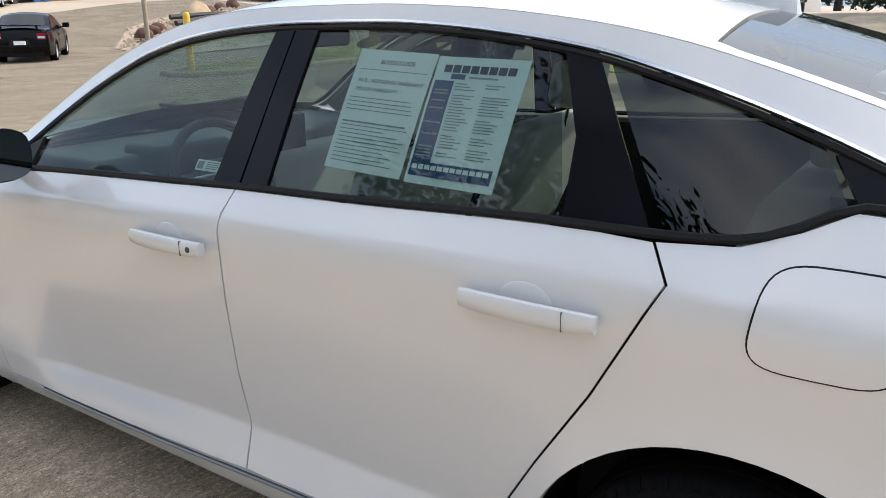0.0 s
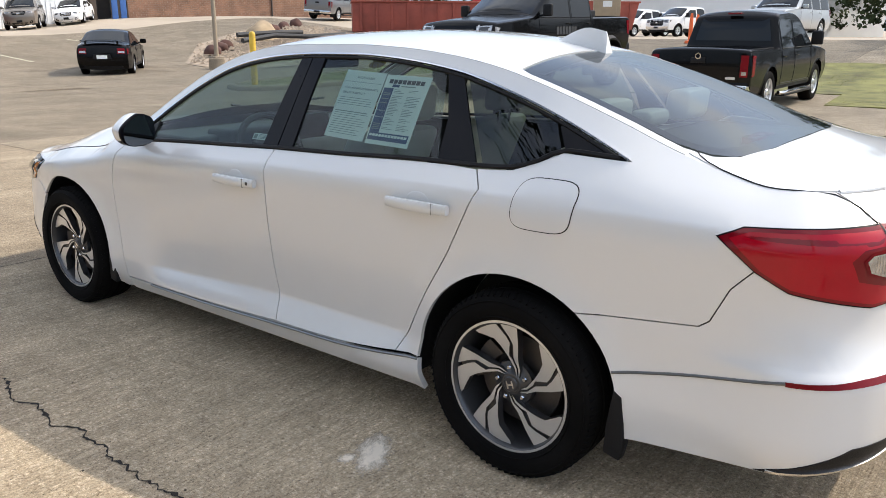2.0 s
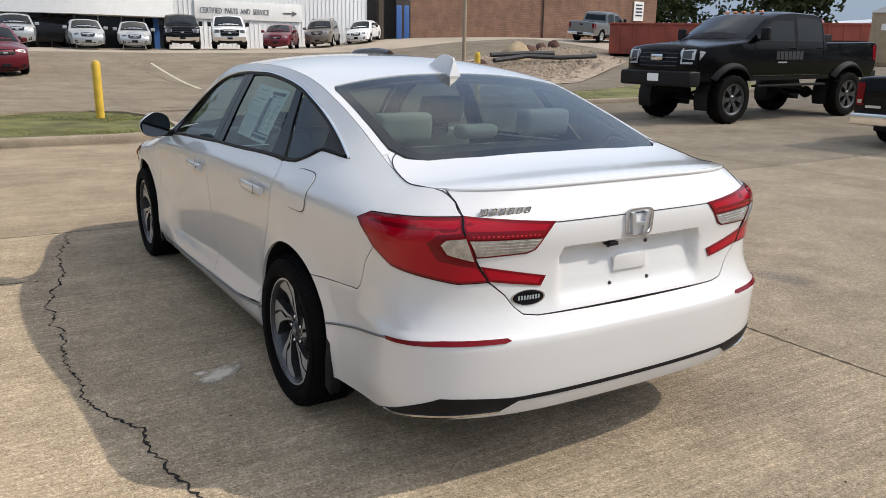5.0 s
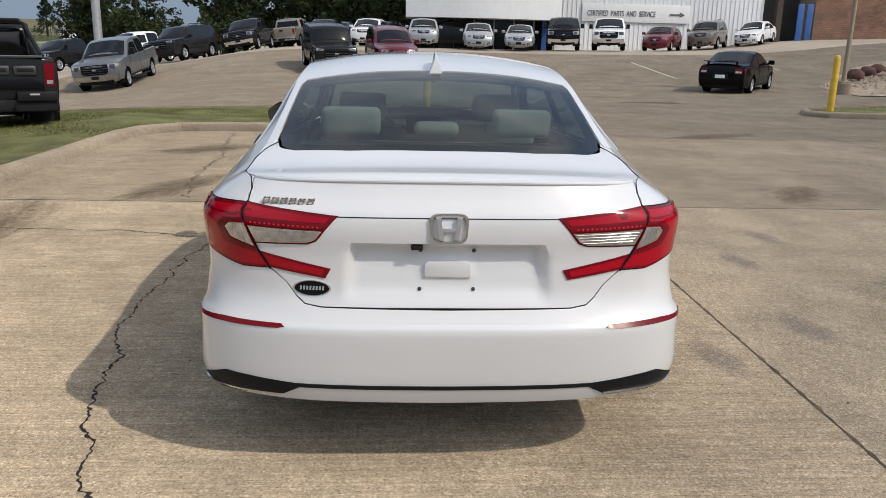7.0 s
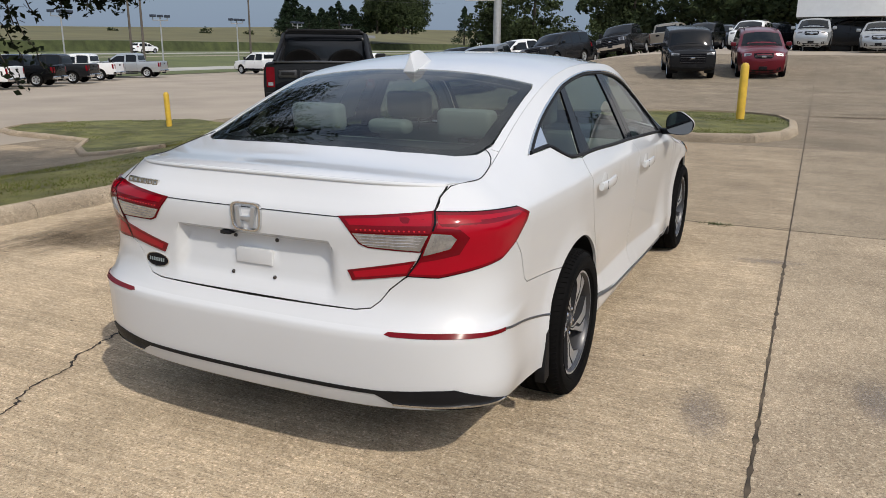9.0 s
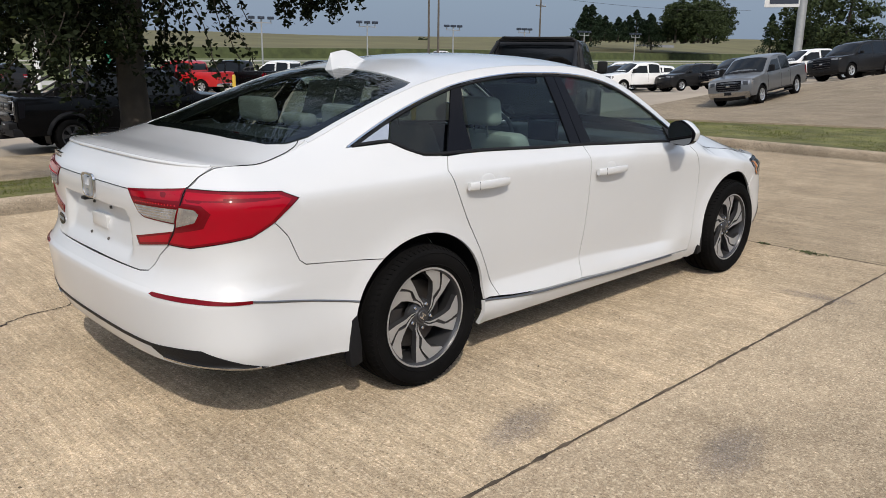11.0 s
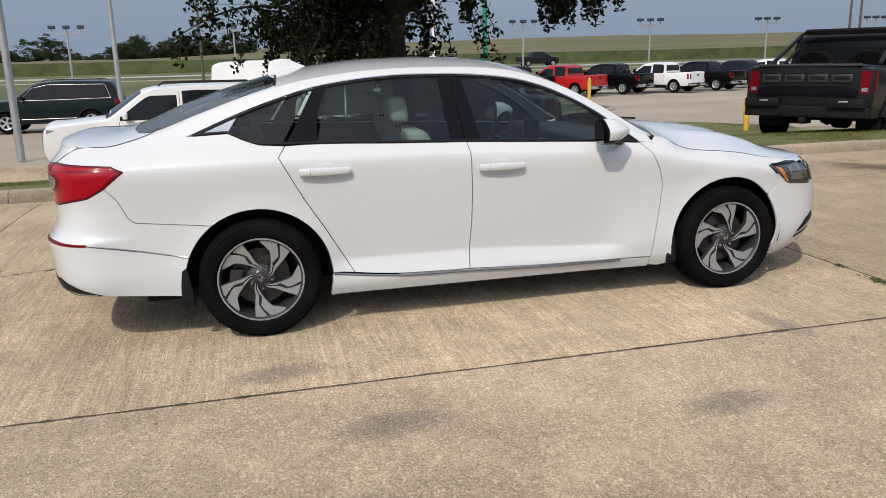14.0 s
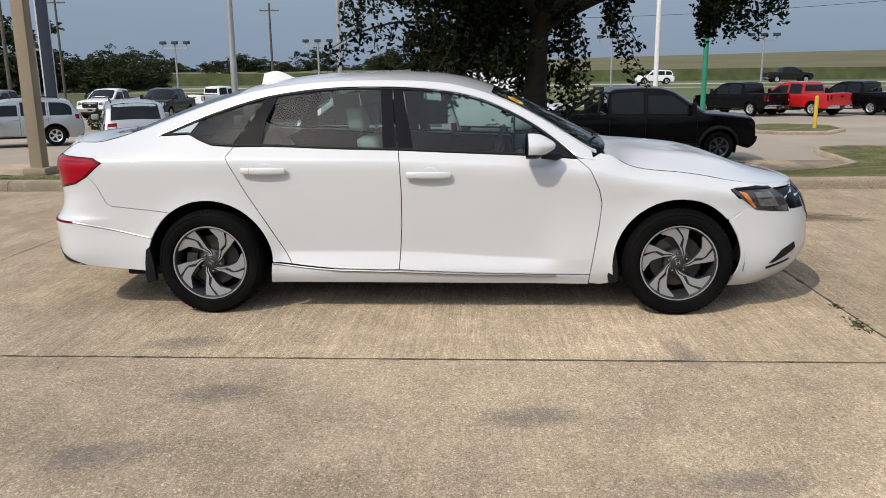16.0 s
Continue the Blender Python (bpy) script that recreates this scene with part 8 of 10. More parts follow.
for sx in (1, -1):
    part("roll_brace", tube([(sx * 0.77, -1.20, 1.88), (sx * 0.86, -2.30, 1.32)], 0.035, 8), BLACKPLASTIC, rap)
    part("roll_brace", tube([(sx * 0.78, -1.22, 1.64), (sx * 0.85, -1.80, 1.32)], 0.028, 8), BLACKPLASTIC, rap)
    part("tow_hook", tube([(sx * 0.35, -L2 - 0.05, 0.50), (sx * 0.35, -L2 - 0.18, 0.50), (sx * 0.35, -L2 - 0.18, 0.58)], 0.02, 6), BLACKPLASTIC, rap)
    part("bumper_wing", box(sx * 0.66 - 0.28, sx * 0.66 + 0.28, -L2 - 0.17, -L2 + 0.05, 0.61, 0.76, 0.03), BLACKPLASTIC, rap)
    part("bumper_lamp", box(sx * 0.62 - 0.07, sx * 0.62 + 0.07, -L2 - 0.18, -L2 - 0.16, 0.70, 0.73, 0.01), ALLOY, rap)
    spare = part("spare_wheel", lathe([(0.0, -0.02), (0.20, -0.02), (0.25, 0.0), (0.36, 0.01), (0.39, -0.04), (0.39, -0.20), (0.34, -0.24), (0.0, -0.22)], 30), RUBBER, rap, "black spare wheel standing in the bed")
    spare.matrix_basis = pose(sx * 0.44, -1.50, 1.20, 0, 0, -90 + 8 * sx)
part("light_bar", box(-0.70, 0.70, -1.24, -1.14, 1.93, 1.985, 0.02), BLACKPLASTIC, rap)
rap.scale = (1.08, 1.0, 1.02)
# the side-on black pickup beyond the lawn and the one by the tree
beh = vehicle("pickup", "black", "pickup_truck", "black off-road pickup with wide flares parked behind the tree", -17.2, 4.65, 0, flares=True)
for sx in (1, -1):
    part("lamp_outline", tube([(sx * 0.74, -L2 - 0.045, 1.22), (sx * 0.93, -L2 - 0.03, 1.22), (sx * 0.94, -L2 - 0.03, 1.12), (sx * 0.90, -L2 - 0.035, 1.08), (sx * 0.90, -L2 - 0.035, 0.94), (sx * 0.76, -L2 - 0.045, 0.94)], 0.012, 6), CLEARLENS, beh, "pale lamp outline")
for ch in beh.children_recursive:
    if ch.name.startswith(("tail_lamp", "lamp_side", "lamp_cell")):
        ch.material_slots[0].link = "OBJECT"
        ch.material_slots[0].material = BLACKGLOSS
vehicle("bigsuv", "white", "large_suv", "white full-size family wagon with dark glass", -14.8, -3.05, -176)
vehicle("van", "white", "cargo_van", "tall white high-roof cargo van with black bumpers", -28.3, 0.5, -28)
green = vehicle("bigsuv", "darkgreen", "large_suv", "dark green full-size family wagon with chrome window trim", -29.8, -8.6, 178)
GF = Form("bigsuv")
for sx in (1, -1):
    part("window_chrome", tube([GF.side(y, z, sx) + Vector((sx * 0.008, 0, 0)) for y, z in ((-2.30, 1.26), (-0.6, 1.24), (1.06, 1.24), (0.60, 1.70), (0.0, 1.82), (-2.1, 1.79), (-2.30, 1.26))], 0.014, 6), CHROME, green, "bright chrome window trim")
    part("sill_strip", tube([GF.side(y, 0.52, sx) + Vector((sx * 0.006, 0, 0)) for y in (-0.95, 0.0, 1.05)], 0.016, 6), CHROME, green, "bright chrome sill strip")
vehicle("suv", "silver", "suv", "silver family wagon parked beside the tall sign", -23.4, -17.5, -148)
vehicle("suv", "silver", "suv", "silver family wagon with its tail to the drive", -18.6, -10.7, 117)
rowg = "vehicles on the sales lot"
for kind, col, x, y, hd, lab in (
        ("pickup", "white", -63.5, -23.0, 62, "white crew-cab pickup seen from behind"), ("pickup", "white", -49, -26.0, -90, "white crew-cab pickup seen from behind"),
        ("pickup", "charcoal", -46, -20.8, -88, "dark grey pickup seen from behind"), ("pickup", "grey", -47, -33, -90, "grey pickup on the sales lot"),
        ("pickup", "black", -44.6, 16.0, 120, "black crew-cab pickup"), ("pickup", "red", -43.9, 19.3, 120, "bright red crew-cab pickup"), ("pickup", "black", -44.6, 23.0, 119, "black crew-cab pickup"),
        ("pickup", "white", -44.3, 26.6, 118, "white crew-cab pickup"), ("pickup", "black", -45.1, 30.3, 118, "black crew-cab pickup"), ("pickup", "charcoal", -46.9, 34.6, 117, "dark grey crew-cab pickup"),
        ("pickup", "white", -49.6, 39.4, 116, "white crew-cab pickup"), ("suv", "charcoal", -49, 10.5, 84, "dark family wagon"), ("pickup", "silver", -51, 45.5, 116, "silver crew-cab pickup"), ("pickup", "white", -46, 57, 80, "white crew-cab pickup"),
        ("suv", "silver", -36, -34, 90, "silver family wagon"),
        ("pickup", "white", -27.0, 44.2, 158, "white crew-cab pickup"), ("suv", "charcoal", -24.4, 46.3, 162, "dark family wagon"), ("pickup", "charcoal", -21.8, 48.5, 164, "dark crew-cab pickup"),
        ("suv", "white", -29.5, 49.0, 125, "white family wagon"), ("suv", "charcoal", -30.6, 46.5, 120, "dark family wagon"), ("pickup", "white", -33.5, 52.0, 120, "white crew-cab pickup"),
        ("pickup", "white", -16.9, 47.6, 150, "white crew-cab pickup"), ("bigsuv", "charcoal", -12.9, 43.6, 164, "dark full-size family wagon"), ("pickup", "charcoal", -9.8, 48.2, 176, "dark grille-front pickup"),
        ("suv", "charcoal", -14.2, 52.5, 175, "dark family wagon"), ("pickup", "tan", -7.9, 54.6, -8, "tan pickup seen from behind"), ("suv", "white", -2.2, 48.4, 172, "white family wagon"),
        ("suv", "charcoal", -5.4, 52.0, 172, "dark family wagon"), ("suv", "navy", -4.8, 58.0, 172, "dark blue family wagon"),
        ("suv", "silver", 1.3, 45.9, 178, "silver family wagon"), ("hatch", "silver", 4.5, 43.6, 176, "silver hatchback"), ("sedan", "silver", 7.1, 43.8, 170, "silver compact sedan"),
        ("pickup", "black", 10.1, 45.4, 168, "black crew-cab pickup facing the drive"), ("pickup", "white", 13.1, 45.8, 165, "white crew-cab pickup facing the drive"), ("hatch", "maroon", 16.5, 45.6, 150, "maroon compact hatchback"),
        ("suv", "bronze", 20.0, 47.0, 148, "bronze family wagon"), ("sedan", "white", 23.8, 48.4, 140, "white sedan by the wall"), ("suv", "charcoal", 3.0, 49.4, 90, "dark family wagon in the showroom shade"), ("suv", "charcoal", -1.5, 54.0, 160, "dark family wagon"),
        ("pickup", "grey", -12.6, 31.4, -179, "grey crew-cab pickup parked in the drive"), ("jeep", "charcoal", -3.3, 30.4, -166, "dark boxy off-roader"), ("suv", "maroon", -0.6, 31.5, -171, "maroon family wagon"),
        ("sedan", "black", 12.6, 24.6, -38, "black compact sedan with a boot spoiler"),
        ("pickup", "grey", 37.0, 38.0, -70, "grey crew-cab pickup by the brick wall"), ("bigsuv", "silver", 35.0, 7.6, 84, "silver full-size wagon behind the pickup"), ("van", "red", 47.0, 31.5, 20, "red box van behind the containers"), ("pickup", "white", 52.0, 19.0, 75, "white pickup in the back yard"), ("pickup", "white", 56.0, 24.0, 75, "white pickup in the back yard"), ("suv", "maroon", 50.0, 13.0, 80, "maroon wagon in the back yard"),
        ("pickup", "white", 62, 30, -60, "white pickup in the far lot"), ("pickup", "white", 66, 26, -60, "white pickup in the far lot"), ("suv", "silver", 70, 22, -60, "silver family wagon in the far lot"), ("pickup", "white", 58, 34, -60, "white pickup in the far lot"), ("suv", "charcoal", 64, 16, -60, "dark family wagon in the far lot"),
        ("suv", "white", -98.2, 22.0, 178, "white family wagon on the highway"), ("pickup", "charcoal", -100.3, 39.5, 2, "dark pickup on the highway"), ("suv", "white", -100.4, 96, 2, "white family wagon on the highway")):
    nm = "pickup_truck" if kind == "pickup" else "suv" if kind in ("suv", "bigsuv") else "off_roader" if kind == "jeep" else "small_car"
    if len(lab.replace("-", " ").split()) < 6:
        lab += " parked on the highway" if x < -95 else " standing in the brick yard" if x > 28 else " parked on the sales lot"
    made = vehicle(kind, col, nm, lab, x, y, hd, rowg, z=ground_z(x, y) + (0.03 if x < -95 else 0))
    if kind == "sedan" and col == "black":
        part("boot_spoiler", box(-0.66, 0.66, -2.27, -2.05, 1.14, 1.17, 0.012), vpaint("black"), made)
        for sx in (-0.5, 0.5):
            part("spoiler_foot", box(sx - 0.03, sx + 0.03, -2.20, -2.10, 0.98, 1.15, 0.008), vpaint("black"), made)
        part("number_plate", box(-0.16, 0.16, -2.40, -2.33, 0.58, 0.69), PAPER, made)
# the lifted black pickup and the small black one
big = vehicle("lifted", "black", "pickup_truck", "lifted black heavy pickup with mud tyres", 14.3, 7.9, 89)
Lb = KINDS["lifted"][0] / 2
BF = Form("lifted")
for sx in (1, -1):
    # a plain grey company mark on the front door
    for k in range(7):
        y0 = -0.25 + 0.135 * k
        part("door_bar", panel_mesh([(y0, 1.34), (y0 + 0.112, 1.34), (y0 + 0.112, 1.52), (y0, 1.52)], lambda y, z: BF.side(y, z, sx), 0.2, gap=0, thick=0.004, lift=0.004, edge=0.2), GUNMETAL, big, "grey door marking")
    part("door_bar", panel_mesh([(0.30, 1.27), (0.60, 1.27), (0.60, 1.30), (0.30, 1.30)], lambda y, z: BF.side(y, z, sx), 0.2, gap=0, thick=0.004, lift=0.004, edge=0.2), ALLOY, big)
    part("lamp_outline", panel_mesh([(sx * 0.62, 1.26), (sx * 0.92, 1.26), (sx * 0.92, 1.30), (sx * 0.66, 1.30), (sx * 0.66, 1.54), (sx * 0.62, 1.54)], lambda x, z: BF.over(x, BF.nose_s(z)), 0.1, gap=0, thick=0.006, lift=0.02, edge=0.08), CLEARLENS, big, "pale lamp outline")
    part("shock_absorber", tube([(sx * 0.62, 1.96, 0.55), (sx * 0.66, 2.02, 1.1)], 0.045, 8), BLACKPLASTIC, big)
    part("link_arm", tube([(sx * 0.50, 1.95, 0.46), (sx * 0.45, 0.85, 0.74)], 0.04, 8), BLACKPLASTIC, big)
    part("link_arm", tube([(sx * 0.50, -1.95, 0.46), (sx * 0.45, -0.85, 0.74)], 0.04, 8), BLACKPLASTIC, big)
for k in range(5):
    part("roof_lamp", box(-0.5 + 0.24 * k, -0.42 + 0.24 * k, 0.52, 0.62, 2.365, 2.41, 0.02), AMBER, big)
part("hood_badge", box(-0.17, 0.17, Lb + 0.10, Lb + 0.125, 1.34, 1.47, 0.03), CHROME, big)
part("bull_bumper", box(-1.02, 1.02, Lb - 0.15, Lb + 0.20, 0.80, 1.12, 0.06, 3), BLACKPLASTIC, big, "deep black steel bumper")
part("number_plate", box(-0.16, 0.16, Lb + 0.20, Lb + 0.21, 0.90, 1.06), PAPER, big)
part("bed_box", box(-0.80, 0.80, -1.62, -1.20, 1.56, 1.90, 0.03), BLACKPLASTIC, big, "black tool box across the bed")
fro = vehicle("midpickup", "black", "pickup_truck", "black mid-size pickup with a chrome rear bumper", 13.45, 2.4, -90)
Lm = KINDS["midpickup"][0] / 2
part("number_plate", box(-0.15, 0.15, -Lm - 0.122, -Lm - 0.110, 0.42, 0.55, 0.004), PAPER, fro)
for k in range(3):
    part("plate_bar", box(-0.11 + 0.08 * k, -0.05 + 0.08 * k, -Lm - 0.126, -Lm - 0.121, 0.46, 0.51), INK, fro)
part("tailgate_badge", lathe([(0.035, -0.004), (0.055, -0.004), (0.055, 0.004), (0.035, 0.004)], 20, closed=True), CHROME, fro).matrix_basis = pose(0, -Lm - 0.052, 1.04, 0, 0, 90)
part("tailgate_bar", box(-0.66, -0.40, -Lm - 0.052, -Lm - 0.03, 0.66, 0.70), ALLOY, fro)
part("tailgate_bar", box(0.50, 0.66, -Lm - 0.052, -Lm - 0.03, 0.66, 0.70), ALLOY, fro)
part("brake_lamp", box(-0.12, 0.12, -0.98, -0.86, 1.735, 1.765, 0.005), REDLENS, fro)
for sx in (1, -1):
    part("step_bar", tube([(sx * 0.92, -0.95, 0.34), (sx * 0.96, -0.85, 0.33), (sx * 0.96, 1.05, 0.33), (sx * 0.92, 1.15, 0.34)], 0.035, 8), CHROME, fro, "bright tubular step")

# ---- buildings ----
SIDING = mat("white ribbed siding", (0.74, 0.75, 0.75), 0.55, vary=0.05, scale=0.4, fine=5)
BRICKM = mat("brown brick", (0.21, 0.115, 0.075), 0.85, vary=0.3, scale=1.5, fine=8, bump=0.3)
MORTAR = mat("mortar bed", (0.27, 0.22, 0.18), 0.9, vary=0.15, scale=2, fine=20)
DARKVOID = mat("dark showroom glass", (0.012, 0.015, 0.018), 0.12, vary=0.2, spec=0.3)
BLUE = mat("blue painted door", (0.03, 0.10, 0.30), 0.45, vary=0.1, fine=20)
SIGNWHITE = mat("white sign board", (0.78, 0.78, 0.76), 0.5, vary=0.04)
YELLOW = mat("yellow bollard paint", (0.62, 0.40, 0.045), 0.55, vary=0.18, scale=5, fine=30)
POLETAN = mat("tan painted steel pole", (0.30, 0.24, 0.17), 0.55, vary=0.12, scale=2, fine=20)
POLEGREY = mat("galvanised pole", (0.40, 0.41, 0.41), 0.5, 0.5, vary=0.1)
POLEGREEN = mat("green painted pole", (0.02, 0.22, 0.13), 0.5, vary=0.12)
POLEWHITE = mat("white painted pole", (0.70, 0.70, 0.69), 0.5, vary=0.08)
WOODPOLE = mat("weathered wood pole", (0.10, 0.085, 0.07), 0.9, vary=0.25, fine=20)
RUSTRED = mat("rusty red container steel", (0.26, 0.055, 0.035), 0.7, vary=0.25, scale=1.2, fine=12)
TANPLASTIC = mat("tan moulded plastic", (0.33, 0.25, 0.16), 0.6, vary=0.12)
ROCK = mat("tan river rock", (0.30, 0.235, 0.17), 0.9, vary=0.35, scale=2.5, fine=14, bump=0.4)
BOULDER = mat("tan boulder", (0.36, 0.27, 0.17), 0.9, vary=0.3, scale=1.5, fine=12, bump=0.5)
PIPE = mat("black ribbed pipe", (0.02, 0.02, 0.021), 0.6, vary=0.2)

shop = thing("service_building", "white ribbed service building with a sign band", "building")
gz = ground_z(18, 51)
part("wall", box(10.6, 25.3, 51.0, 62, gz - 0.5, gz + 7.0), SIDING, shop)
for k in range(46):
    part("siding_rib", box(10.75 + 0.32 * k, 10.80 + 0.32 * k, 50.965, 51.0, gz, gz + 7.0), SIDING, shop)
part("sign_board", box(12.4, 20.0, 50.86, 50.95, gz + 1.80, gz + 3.0, 0.02), SIGNWHITE, shop)
cu = bpy.data.curves.new("lettering", "FONT")
cu.body, cu.size, cu.extrude = "CERTIFIED  PARTS  AND  SERVICE", 0.52, 0.01
cu.materials.append(mat("grey sign letters", (0.12, 0.12, 0.12), 0.6, vary=0))
tx = new("sign_lettering", cu)
tx.parent = shop
tx.matrix_basis = pose(12.75, 50.84, gz + 2.2, 90, 0, 0) @ Matrix.Diagonal((0.62, 1, 1, 1))
part("sign_arrow", prism([(18.6, gz + 2.32), (19.3, gz + 2.32), (19.3, gz + 2.20), (19.65, gz + 2.37), (19.3, gz + 2.54), (19.3, gz + 2.42), (18.6, gz + 2.42)], 50.82, 50.85, "y"), bpy.data.materials["grey sign letters"], shop)
part("roof", box(10.4, 25.5, 50.8, 62.2, gz + 7.0, gz + 7.25), SIDING, shop)

show = thing("showroom", "white curved showroom front over dark glass", "building")
bm = bmesh.new()
ang = np.linspace(0, 1, 15)
prev = None
for t in ang:
    x = 0.2 + 10.3 * t
    y = 48.6 - 1.1 * math.sin(math.pi * t)
    row = [bm.verts.new((x, y, gz + 1.72)), bm.verts.new((x, y, gz + 7.2)), bm.verts.new((x, y + 4, gz + 7.2)), bm.verts.new((x, y + 4, gz + 1.72))]
    if prev:
        for i in range(4):
            bm.faces.new((prev[i], row[i], row[(i + 1) % 4], prev[(i + 1) % 4]))
    prev = row
bmesh.ops.recalc_face_normals(bm, faces=bm.faces)
part("fascia", bm, SIGNWHITE, show)
part("glass_front", box(0.6, 10.4, 50.2, 60, gz - 0.9, gz + 1.78), DARKVOID, show)
for k in range(8):
    part("mullion", box(0.7 + 1.37 * k, 0.78 + 1.37 * k, 50.13, 50.2, gz - 0.8, gz + 1.72), POLEGREY, show)
part("blue_panel", box(9.5, 9.85, 50.02, 50.12, gz - 0.6, gz + 1.7), BLUE, show)

brick = thing("brick_building", "brown brick office building with blue doors", "building")
gb = ground_z(38, 50)
part("wall", box(28.6, 55, 50.2, 60, gb - 0.8, gb + 5.4), MORTAR, brick)
part("roof", box(28.3, 55.3, 49.9, 60.3, gb + 5.4, gb + 5.8), mat("dark roof edge", (0.07, 0.06, 0.055), 0.7), brick)
part("entry_wall", box(25.3, 28.6, 52.5, 60, gb - 0.8, gb + 5.4), mat("dark entry", (0.04, 0.035, 0.032), 0.8), brick)
part("entry_post", box(26.0, 26.4, 50.4, 50.8, gb - 0.8, gb + 5.4), mat("dark timber post", (0.05, 0.035, 0.025), 0.7), brick)
for x in (27.6, 28.25):
    part("blue_door", box(x - 0.22, x + 0.22, 50.16, 50.22, gb - 0.3, gb + 2.2, 0.01), BLUE, brick)
part("wall_sign", box(52.0, 53.2, 50.05, 50.13, gb + 1.9, gb + 3.6), SIGNWHITE, brick)
for z in (2.3, 2.6, 2.9, 3.2):
    part("sign_bar", box(52.2, 53.0, 50.03, 50.05, gb + z, gb + z + 0.14), INK, brick)
for x in (41.5,):
    part("downpipe", tube([(x, 50.1, gb), (x, 50.1, gb + 5.4)], 0.06, 8), mat("dark downpipe", (0.05, 0.04, 0.035), 0.6), brick)
# brick courses as geometry, joined
verts, faces = [], []
rnd = random.Random(2)
cz = gb - 0.2
row = 0
while cz < gb + 5.36:
    x = 28.6 - (0.2 if row % 2 else 0)
    while x < 55:
        x0, x1 = max(28.6, x + 0.012), min(55, x + 0.388)
        if x1 > x0 + 0.05:
            k, d = len(verts), 50.2 - rnd.uniform(0.010, 0.022)
            verts += [(x0, d, cz + 0.012), (x1, d, cz + 0.012), (x1, d, cz + 0.128), (x0, d, cz + 0.128), (x0, 50.2, cz + 0.006), (x1, 50.2, cz + 0.006), (x1, 50.2, cz + 0.134), (x0, 50.2, cz + 0.134)]
            faces += [(k, k + 1, k + 2, k + 3), (k, k + 4, k + 5, k + 1), (k + 3, k + 2, k + 6, k + 7)]
        x += 0.40
    cz += 0.14
    row += 1
me = bpy.data.meshes.new("brickwork")
me.from_pydata(verts, [], faces)
me.materials.append(BRICKM)
bc = new("brickwork", me)
bc.parent = brick
tagged(bc, kind="stuff")

ware = thing("warehouse", "long pale metal warehouse in the distance", "building")
part("wall", box(-26, 26, -8, 8, -1, 3.9), SIDING, ware)
part("roof", prism([(-8.3, 3.85), (8.3, 3.85), (0, 4.8)], -26.4, 26.4, "x"), mat("pale metal roof", (0.55, 0.57, 0.58), 0.5, 0.3, vary=0.08), ware)
for k in range(6):
    part("loading_door", box(-22 + 8 * k, -18 + 8 * k, -8.06, -8.0, 0, 2.6), mat("grey shutter", (0.3, 0.31, 0.31), 0.6) if k == 0 else bpy.data.materials["grey shutter"], ware)
ware.matrix_world = pose(92, 40, 1.6, 0, 0, 68)
house = thing("farm_house", "low pale house with a grey roof among trees", "building")
part("wall", box(-7, 7, -4, 4, -1, 2.8), SIDING, house)
part("roof", prism([(-4.6, 2.7), (4.6, 2.7), (0, 4.8)], -7.6, 7.6, "x"), mat("grey shingle roof", (0.16, 0.16, 0.16), 0.9, vary=0.2), house)
for k in range(3):
    part("window", box(-5 + 4 * k, -3.6 + 4 * k, -4.05, -4.0, 0.6, 1.9), VGLASS, house)
house.matrix_world = pose(-118, 300, 0.3, 0, 0, 20)
h2 = copy_thing(house, pose(-165, 270, 0.2, 0, 0, 40))
h2.name = "farm_house"

# ---- bollards, poles, yard things ----
def bollard(x, y, h=1.05, lean=0.0):
    g = ground_z(x, y)
    b = lathe([(0.0, h), (0.05, h - 0.01), (0.075, h - 0.05), (0.082, h - 0.10), (0.082, -0.05)], 20, "z")
    root = tagged(obj("bollard", b, YELLOW), "yellow painted steel bollard with rounded top", "bollard", "yellow bollards")
    root.matrix_world = pose(x, y, g, lean, 0, 0)
    return root


bollard(0.42, 12.35, 1.20)
bollard(10.45, 14.0, 1.45)
bollard(-15.8, 13.4, 1.08, 2)
bollard(-28.9, 14.3, 1.45)


def pole(name, x, y, h, r, m, label, base=False, taper=0.7):
    g = ground_z(x, y)
    root = thing(name, label, "pole", pose(x, y, g))
    b = lathe([(r, 0.0), (r * taper, h)], 16, "z")
    part("shaft", b, m, root)
    if base:
        part("footing", lathe([(0.0, 0.42), (0.27, 0.42), (0.30, 0.38), (0.30, -0.1)], 20, "z"), KERBSTONE, root)
        part("base_plate", box(-0.2, 0.2, -0.2, 0.2, 0.42, 0.47, 0.01), m, root)
    return root


p = pole("lamp_post", 15.6, 22.6, 9.0, 0.085, POLETAN, "tan steel lamp post on a concrete footing", True)
p = thing("lamp_post", "square brown steel lamp post on a low concrete pad", "lamp post", pose(-6.75, -6.9, ground_z(-6.75, -6.9)))
part("shaft", box(-0.10, 0.10, -0.10, 0.10, 0.1, 9.0, 0.01), POLETAN, p)
part("base_plate", box(-0.19, 0.19, -0.19, 0.19, 0.12, 0.24, 0.03), POLETAN, p)
part("footing", box(-0.45, 0.45, -0.45, 0.45, -0.1, 0.12, 0.03), KERBSTONE, p)
pole("flag_pole", -18.0, -7.2, 12, 0.10, POLEGREY, "tall grey tapering steel pole", taper=0.8)
pole("flag_pole", -28.9, -6.0, 12, 0.10, POLEGREY, "tall grey tapering steel pole", taper=0.8)
